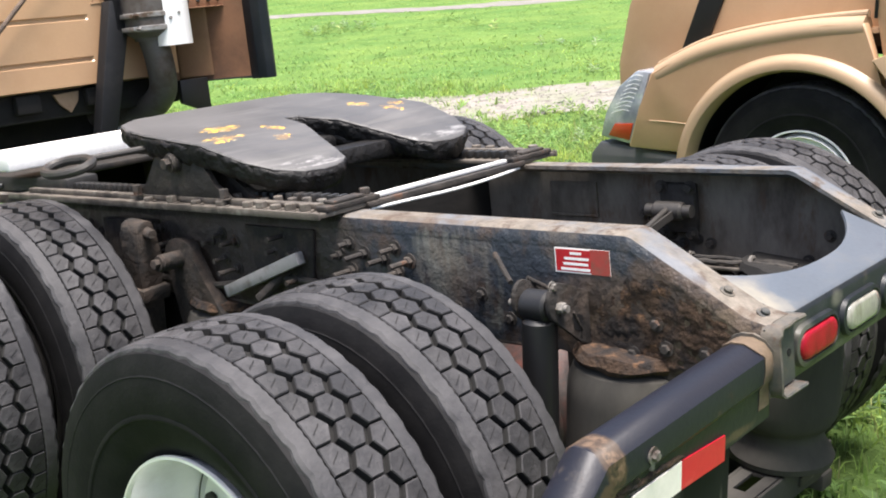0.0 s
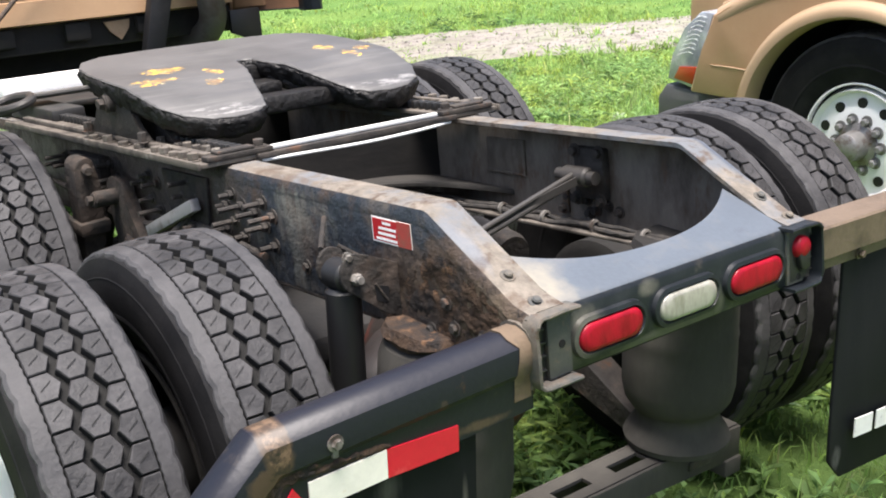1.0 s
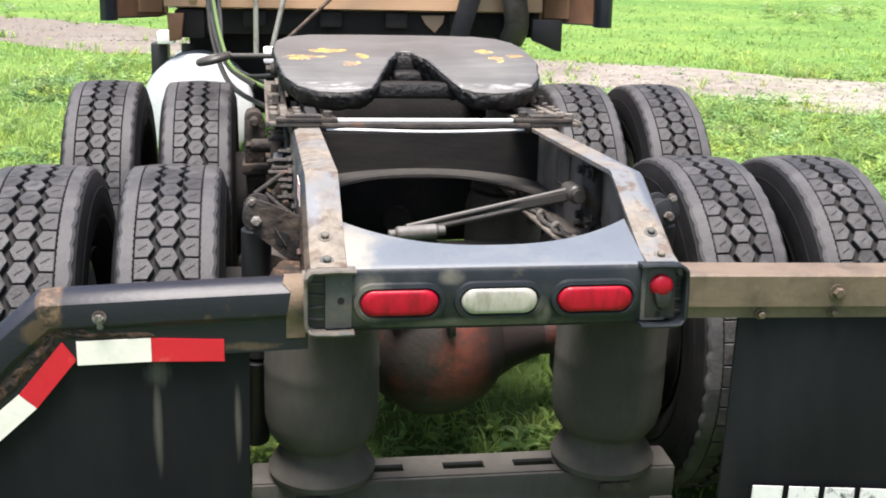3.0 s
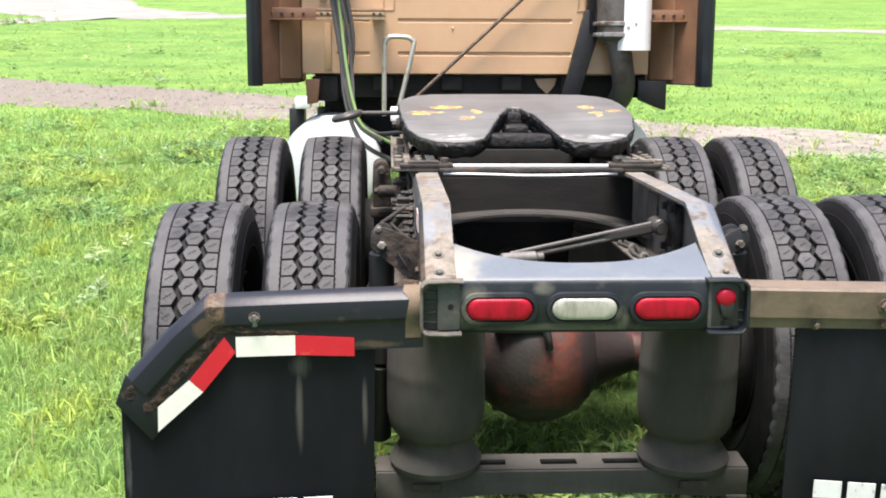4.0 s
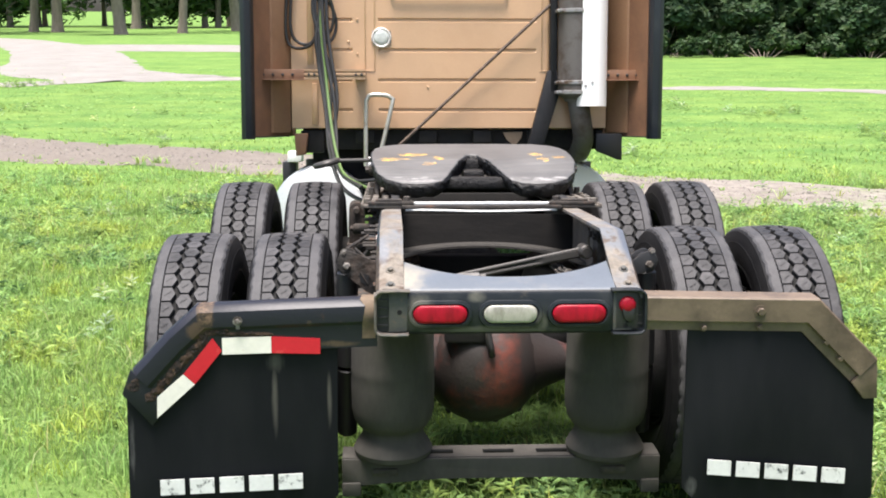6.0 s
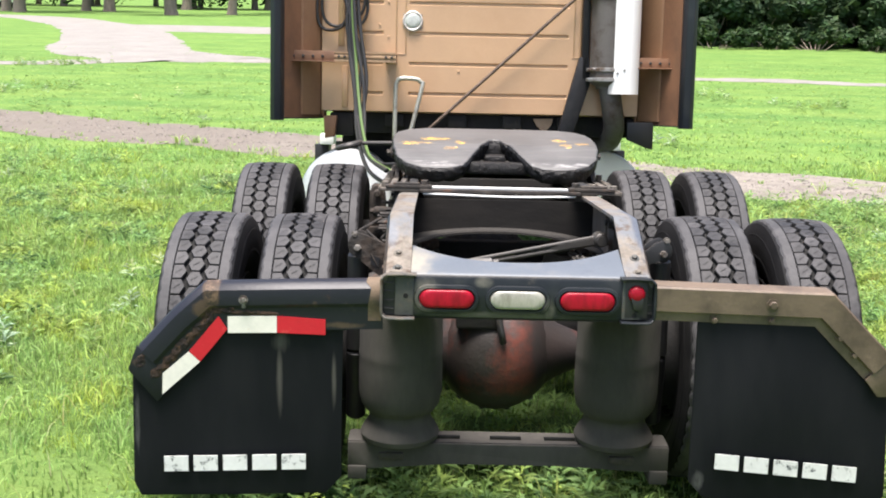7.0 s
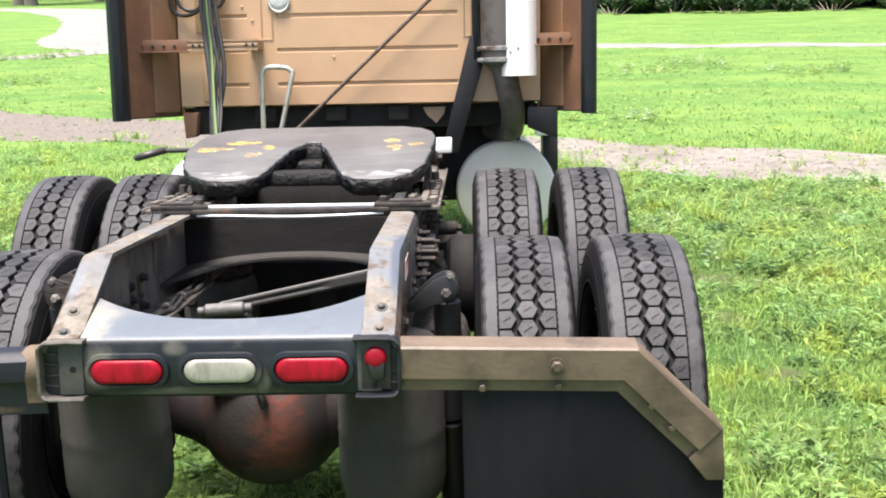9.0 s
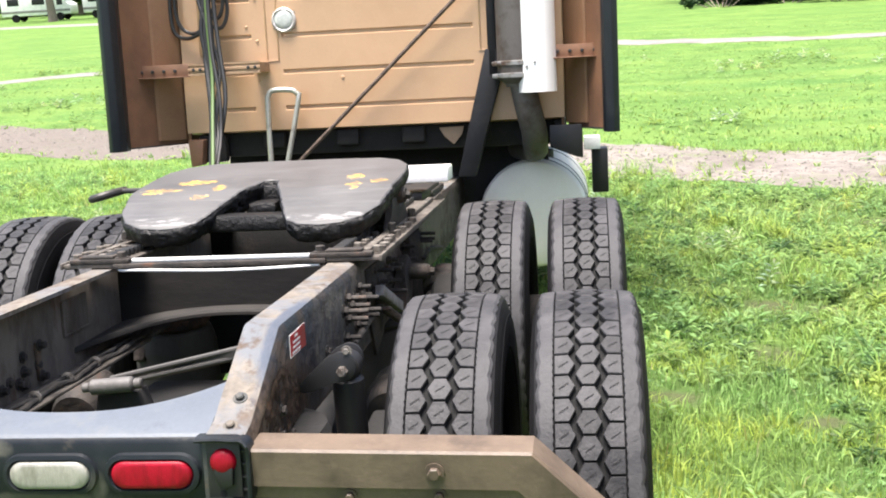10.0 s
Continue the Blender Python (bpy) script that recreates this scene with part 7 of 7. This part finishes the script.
for row in range(3):
    for i in range(13):
        spots.append((9 + i * 4.2 + rnd.uniform(-1.3, 1.3) + row * 2.0, 49 + row * 5.5 + rnd.uniform(-1.5, 1.5) - 0.10 * i))
for j, (x, y) in enumerate(spots):
    m = pose(x, y, -0.05, 0, 0, rnd.uniform(0, 360))
    if j < 3:
        wood[j].matrix_basis = m
    else:
        copy_thing(wood[j % 3], m)
for j in range(24):
    m = pose(7.5 + j * 2.1 + rnd.uniform(-0.6, 0.6), 46.2 + rnd.uniform(-0.9, 0.9) - 0.05 * j, -0.05, 0, 0, rnd.uniform(0, 360))
    if j < 2:
        bush[j].matrix_basis = m
    else:
        copy_thing(bush[j % 2], m)
for j in range(26):
    o = copy_thing(bush[j % 2], pose(8 + j * 2.0 + rnd.uniform(-0.8, 0.8), 49.0 + rnd.uniform(-1, 1) - 0.05 * j, -0.05, 0, 0, rnd.uniform(0, 360)))
    o.scale = (1.4, 1.4, 1.75)
for j, (x, y, k) in enumerate(((-31.5, 83, 0), (-33.6, 86, 1), (-29.6, 93, 1), (-27.4, 92, 0), (-38, 100, 1), (-25, 110, 0), (-20.5, 84, 0), (-17, 90, 1), (-43, 91, 1), (-14, 100, 0), (-52, 110, 1))):
    m = pose(x, y, -0.05, 0, 0, rnd.uniform(0, 360))
    if j < 2:
        lawn[k].matrix_basis = m
    else:
        copy_thing(lawn[k], m)

for j in range(26):
    o = low_bush[j] if j < 2 else copy_thing(low_bush[j % 2], pose(0, 0, 0))
    o.matrix_basis = pose(7.0 + j * 2.0 + rnd.uniform(-0.6, 0.6), 44.3 + rnd.uniform(-0.5, 0.5) - 0.05 * j, -0.05, 0, 0, rnd.uniform(0, 360))
for j in range(26):
    m = pose(-95 + j * 4.6 + rnd.uniform(-2, 2), 118 + rnd.uniform(-5, 5) + abs(j - 13) * 0.5, -0.05, 0, 0, rnd.uniform(0, 360))
    if j < 2:
        far[j].matrix_basis = m
    else:
        copy_thing(far[j % 2], m)
for j in range(26):
    copy_thing(wood[j % 3], pose(-95 + j * 6.4 + rnd.uniform(-2, 2), 128 + rnd.uniform(-8, 8) + abs(j - 13) * 0.6, -0.05, 0, 0, rnd.uniform(0, 360)))

# ---- far camper vans and a log pile ----


def camper(label):
    c = tagged(new("camper_van"), label, "van", group="far vans")
    bm = B()
    prism(bm, [(-3.0, 0.5), (3.1, 0.5), (3.1, 1.3), (2.3, 1.75), (2.7, 2.2), (2.6, 2.9), (-3.0, 2.9)], "y", -1.1, 1.1, 0.08)
    body = part("body", bm, M_WHITE, c)
    for x, z, w, h in ((-1.9, 1.7, 1.0, 0.6), (0.3, 1.7, 1.1, 0.6), (2.15, 1.55, 0.5, 0.5)):
        bm = B()
        box(bm, x - w / 2, x + w / 2, -1.115, -1.09, z - h / 2, z + h / 2, 0.01)
        part("window", bm, M_BLACK, body)
    bm = B()
    box(bm, -2.95, 3.0, -1.112, -1.095, 0.75, 0.95, 0.005)
    part("side_stripe", bm, M_STEEL, body)
    for x in (-1.8, 2.1):
        bm = B()
        rod(bm, (x, -1.12, 0.35), (x, -0.85, 0.35), 0.36, 20, 0.05)
        rod(bm, (x, 0.85, 0.35), (x, 1.12, 0.35), 0.36, 20, 0.05)
        part("wheel_pair", bm, M_RUBBER, c)
    return c


van = camper("white camper van parked far across the grass")
van.matrix_basis = pose(-46.5, 96, 0, 0, 0, 8)
copy_thing(van, pose(-39.5, 97, 0, 0, 0, -6))

# ---- grass ----


def blades(name, rng, n, area, height, width, material, label, keep, bend=0.5, leafy=False, tuft=1):
    x = rng.uniform(area[0], area[1], n)
    y = rng.uniform(area[2], area[3], n)
    ok = keep(x, y, rng)
    x, y = x[ok], y[ok]
    if tuft > 1:
        x = np.repeat(x, tuft) + rng.normal(0, 0.016, len(x) * tuft)
        y = np.repeat(y, tuft) + rng.normal(0, 0.016, len(y) * tuft)
    n = len(x)
    clump = np.sin(x * 2.1 + 1.3 * np.sin(y * 1.7)) * np.cos(y * 2.6 + np.sin(x * 1.1)) * 0.5 + 0.5
    h = height * (0.45 + 0.75 * rng.random(n)) * (0.65 + 0.6 * clump)
    w = width * (0.6 + 0.8 * rng.random(n))
    a = rng.uniform(0, 2 * math.pi, n)
    b = rng.uniform(0, 2 * math.pi, n)
    l = h * bend * rng.random(n) * 1.6
    z = np.array([land(p, q) for p, q in zip(x, y)]) - 0.005
    ux, uy = np.cos(a) * w / 2, np.sin(a) * w / 2
    lx, ly = np.cos(b) * l, np.sin(b) * l
    if leafy:
        s = rng.random(n) * 0.8 + 0.2
        v = np.stack([np.stack([x, y, z + h * 0.5 * s], -1), np.stack([x + lx * 0.5 + ux * 2, y + ly * 0.5 + uy * 2, z + h * 0.85 * s], -1),
                      np.stack([x + lx * 1.1, y + ly * 1.1, z + h * 0.95 * s], -1), np.stack([x + lx * 0.5 - ux * 2, y + ly * 0.5 - uy * 2, z + h * 0.8 * s], -1)], 1)
        k = np.arange(n)[:, None] * 4
        f3 = np.concatenate([k + np.array([[0, 1, 2]]), k + np.array([[0, 2, 3]])])
    else:
        v = np.stack([np.stack([x - ux, y - uy, z], -1), np.stack([x + ux, y + uy, z], -1),
                      np.stack([x + lx * 0.35 + ux * 0.8, y + ly * 0.35 + uy * 0.8, z + h * 0.6], -1),
                      np.stack([x + lx * 0.35 - ux * 0.8, y + ly * 0.35 - uy * 0.8, z + h * 0.6], -1),
                      np.stack([x + lx, y + ly, z + h * (1 - 0.25 * bend)], -1)], 1)
        k = np.arange(n)[:, None] * 5
        f3 = np.concatenate([k + np.array([[0, 1, 2]]), k + np.array([[0, 2, 3]]), k + np.array([[3, 2, 4]])])
    verts = v.reshape(-1, 3)
    me = bpy.data.meshes.new(name)
    me.vertices.add(len(verts))
    me.vertices.foreach_set("co", verts.astype(np.float32).ravel())
    me.loops.add(f3.size)
    me.loops.foreach_set("vertex_index", f3.astype(np.int32).ravel())
    me.polygons.add(len(f3))
    me.polygons.foreach_set("loop_start", np.arange(0, f3.size, 3, dtype=np.int32))
    me.polygons.foreach_set("loop_total", np.full(len(f3), 3, dtype=np.int32))
    me.update()
    me.validate()
    me.materials.append(material)
    return tagged(new(name, me), label, "grass", kind="stuff")


def off_track(x, y, rng):
    d = np.abs(y - (9.75 - 0.47 * x + 0.15 * np.sin(x * 0.35)))
    edge = 0.95 + 0.25 * np.sin(x * 1.9) * np.cos(y * 1.3)
    ok = (d > edge) | (rng.random(len(x)) < 0.035)
    for bx, by, br in BARE:
        ok &= np.hypot((x - bx) / 1.3, y - by) > br * rng.uniform(0.2, 1.3, len(x))
    return ok


def off_far(x, y, rng):
    return off_track(x, y, rng) & (y > 8.0 - 0.47 * x)


def thin_out(x, y, rng, a, b):
    """Fewer and fewer blades from distance a to b round the trucks."""
    d = np.hypot((x - 1.0) * 0.8, y - 3.0)
    return rng.random(len(x)) < np.clip((b - d) / (b - a), 0, 1)


def near_turf(x, y, rng):
    return off_track(x, y, rng) & thin_out(x, y, rng, 5.0, 9.5)


def clumps(x, y, rng):
    p = np.sin(x * 1.7 + 2 * np.cos(y * 0.9)) * np.cos(y * 1.4 + x * 0.6) + 0.5 * np.sin(x * 4.3 + y * 2.2) * np.cos(y * 3.7 - x)
    return near_turf(x, y, rng) & (p + rng.normal(0, 0.25, len(x)) > 0.25)


def on_track(x, y, rng):
    d = np.abs(y - (9.75 - 0.47 * x + 0.15 * np.sin(x * 0.35)))
    strip = (d < 0.25) & (np.sin(x * 1.1) * np.cos(x * 2.7 + 1) + rng.normal(0, 0.3, len(x)) > 0.25) & (x > -2)
    return strip | ((np.abs(d - 0.95) < 0.30) & (np.sin(x * 3.3) * np.cos(x * 5.1 + y) + rng.normal(0, 0.4, len(x)) > 0.2))


def tufts(x, y, rng):
    p = np.sin(x * 2.9 - 1.4 * y) * np.cos(y * 3.3 + x * 1.2) + 0.4 * np.sin(x * 7 + y * 5)
    return near_turf(x, y, rng) & (p + rng.normal(0, 0.2, len(x)) > 0.45)


def leafy_plants(name, rng, n, area, height, length, leaves, material, label, keep):
    """Upright weeds: narrow leaves in a spiral up each stem, arching over at their tips."""
    x, y = rng.uniform(area[0], area[1], n), rng.uniform(area[2], area[3], n)
    ok = keep(x, y, rng)
    x, y = x[ok], y[ok]
    n = len(x)
    z = np.array([land(p, q) for p, q in zip(x, y)])
    h = height * rng.uniform(0.45, 1.25, n)
    lean = rng.normal(0, 0.22, (n, 2))
    turn = rng.uniform(0, 2 * math.pi, n)
    size = rng.uniform(0.7, 1.3, n)
    verts = []
    for k in range(leaves):
        f = 0.15 + 0.85 * k / (leaves - 1)
        a = turn + 2.4 * k + rng.normal(0, 0.3, n)
        l = length * size * (1.15 - 0.55 * f) * rng.uniform(0.75, 1.2, n)
        rise = 0.15 + 0.65 * f + rng.normal(0, 0.15, n)
        w = l * rng.uniform(0.13, 0.19, n)
        bx, by, bz = x + lean[:, 0] * h * f, y + lean[:, 1] * h * f, z + h * f * 0.9
        ca, sa = np.cos(a), np.sin(a)
        mx, my, mz = bx + ca * l * 0.5, by + sa * l * 0.5, bz + l * 0.5 * rise
        tx, ty, tz = bx + ca * l, by + sa * l, bz + l * (rise * 0.75 - 0.12)
        verts.append(np.stack([np.stack([bx, by, bz], -1), np.stack([mx - sa * w, my + ca * w, mz + 0.15 * w], -1), np.stack([tx, ty, tz], -1), np.stack([mx + sa * w, my - ca * w, mz + 0.15 * w], -1)], 1))
    v = np.concatenate(verts)
    k = np.arange(len(v))[:, None] * 4
    f3 = np.concatenate([k + np.array([[0, 1, 2]]), k + np.array([[0, 2, 3]])])
    me = bpy.data.meshes.new(name)
    me.from_pydata(v.reshape(-1, 3).tolist(), [], f3.tolist())
    me.materials.append(material)
    return tagged(new(name, me), label, "weeds", kind="stuff")


def weed_beds(x, y, rng):
    """Irregular beds in which the weeds stand thick."""
    p = np.sin(x * 1.3 + 1.9 * np.cos(y * 0.8)) * np.cos(y * 1.1 + 0.7 * x) + 0.6 * np.sin(x * 3.1 - y * 2.4) * np.cos(y * 2.9 + x * 1.3)
    return near_turf(x, y, rng) & (p + rng.normal(0, 0.35, len(x)) > 0.15)


rng = np.random.default_rng(4)
G = "short bright green grass with clover"
blades("grass", rng, 150000, (-7, 8, -1.8, 10.0), 0.075, 0.0075, M_GRASS, G, near_turf, 0.8)
for area in ((1.15, 4.4, 0.6, 5.2), (-4.6, -1.15, 0.8, 6.4)):
    blades("grass", rng, 36000, area, 0.085, 0.0055, M_GRASS, G, off_track, 0.8)
blades("grass", rng, 6500, (-7, 8, -1.8, 10.0), 0.17, 0.0065, M_GRASS, "coarse grass tufts standing out of the lawn", tufts, 1.0, tuft=13)
blades("grass", rng, 2000, (-7, 8, -1.8, 10.0), 0.15, 0.0075, M_STRAWGREEN, "yellow-green coarse grass tufts", weed_beds, 1.1, tuft=12)
blades("grass", rng, 50000, (-12, 15, 3.0, 16.0), 0.06, 0.016, M_GRASS, G, lambda x, y, r: off_track(x, y, r) & thin_out(x, y, r, 6.0, 13.0), 0.85)
blades("clover_leaves", rng, 150000, (-6.5, 7.5, -1.6, 8.0), 0.065, 0.014, M_WEED, "low clover and weed leaves in the grass", clumps, 0.75, True)
leafy_plants("weeds", rng, 7500, (-6.5, 7.5, -1.4, 9.0), 0.13, 0.075, 11, M_WEED, "leafy green weeds standing in the grass", weed_beds)
leafy_plants("weeds", rng, 1500, (-6.5, 7.5, -1.4, 9.0), 0.15, 0.065, 13, M_PALE, "pale silvery weeds in small clumps",
             lambda x, y, r: near_turf(x, y, r) & (np.sin(x * 3.1 + 1.7 * np.cos(y * 2.3)) * np.cos(y * 3.7 + 1.2 * np.sin(x * 2.1)) + r.normal(0, 0.12, len(x)) > 0.62))
leafy_plants("weeds", rng, 5000, (-6.5, 7.5, -1.4, 9.0), 0.05, 0.085, 8, M_DOCK, "dark broad weed rosettes low in the grass", clumps)
blades("dry_stalks", rng, 9000, (-6.5, 7.5, -1.6, 9.5), 0.14, 0.005, M_STRAW, "pale dry stalks among the grass", near_turf, 0.7)
blades("clover_leaves", rng, 60000, (-24, 28, 4.0, 34.0), 0.05, 0.03, M_FARTURF, "far clover and grass leaves of the field",
       lambda x, y, r: off_track(x, y, r) & (r.random(len(x)) < np.clip((y + 0.4 * np.abs(x) - 4) / 6, 0, 1) * np.clip((36 - y) / 18, 0.15, 1)) & (np.abs(y - np.interp(x, (-22, -12, -7.5, -3, 2, 6, 11, 16, 21), (19, 24, 27.3, 28, 26.6, 25, 23.4, 19.5, 17))) > 1.3), 1.2, True)


def far_beds(x, y, rng):
    """Scattered beds of taller weeds beyond the track."""
    p = np.sin(x * 0.55 + 1.3 * np.cos(y * 0.5)) * np.cos(y * 0.9 + 0.4 * x) + 0.5 * np.sin(x * 1.7 - y * 1.3)
    far_d = y - (9.75 - 0.47 * x)
    return (far_d > 1.3) & (far_d < 13.0) & (p + rng.normal(0, 0.2, len(x)) > 0.75)


leafy_plants("weeds", rng, 9000, (-16, 18, 3.0, 26.0), 0.12, 0.11, 9, M_FARTURF, "taller weeds in beds beyond the track", far_beds)
leafy_plants("weeds", rng, 2200, (-16, 18, 3.0, 26.0), 0.14, 0.12, 9, M_PALE, "pale weeds scattered beyond the track", far_beds)
blades("grass", rng, 7000, (-16, 16, 2.0, 18.0), 0.11, 0.013, M_GRASS, "grass tufts creeping over the dirt track", on_track, 1.0, tuft=9)


def pebbles(rng, n):
    """Loose small stones on the track, each an uneven eight-sided lump."""
    x = rng.uniform(-14, 14, n)
    y = 9.75 - 0.47 * x + 0.15 * np.sin(x * 0.35) + rng.normal(0, 0.42, n)
    z = np.array([land(p, q) for p, q in zip(x, y)]) + 0.012
    r = rng.uniform(0.006, 0.022, n) * rng.uniform(0.5, 1.0, n)
    base = np.array([(1, 0, 0), (0, 1, 0), (-1, 0, 0), (0, -1, 0), (0, 0, 0.7), (0, 0, -0.5)])
    v = np.stack([x, y, z], -1)[:, None, :] + base[None] * r[:, None, None] * rng.uniform(0.7, 1.4, (n, 6, 1))
    k = np.arange(n)[:, None] * 6
    f3 = np.concatenate([k + np.array([t]) for t in ((0, 1, 4), (1, 2, 4), (2, 3, 4), (3, 0, 4), (1, 0, 5), (2, 1, 5), (3, 2, 5), (0, 3, 5))])
    me = bpy.data.meshes.new("pebbles")
    me.from_pydata(v.reshape(-1, 3).tolist(), [], f3.tolist())
    me.materials.append(M_PEBBLE)
    return tagged(new("pebbles", me), "loose grey and brown pebbles on the dirt track", "stones", kind="stuff")


pebbles(rng, 5000)
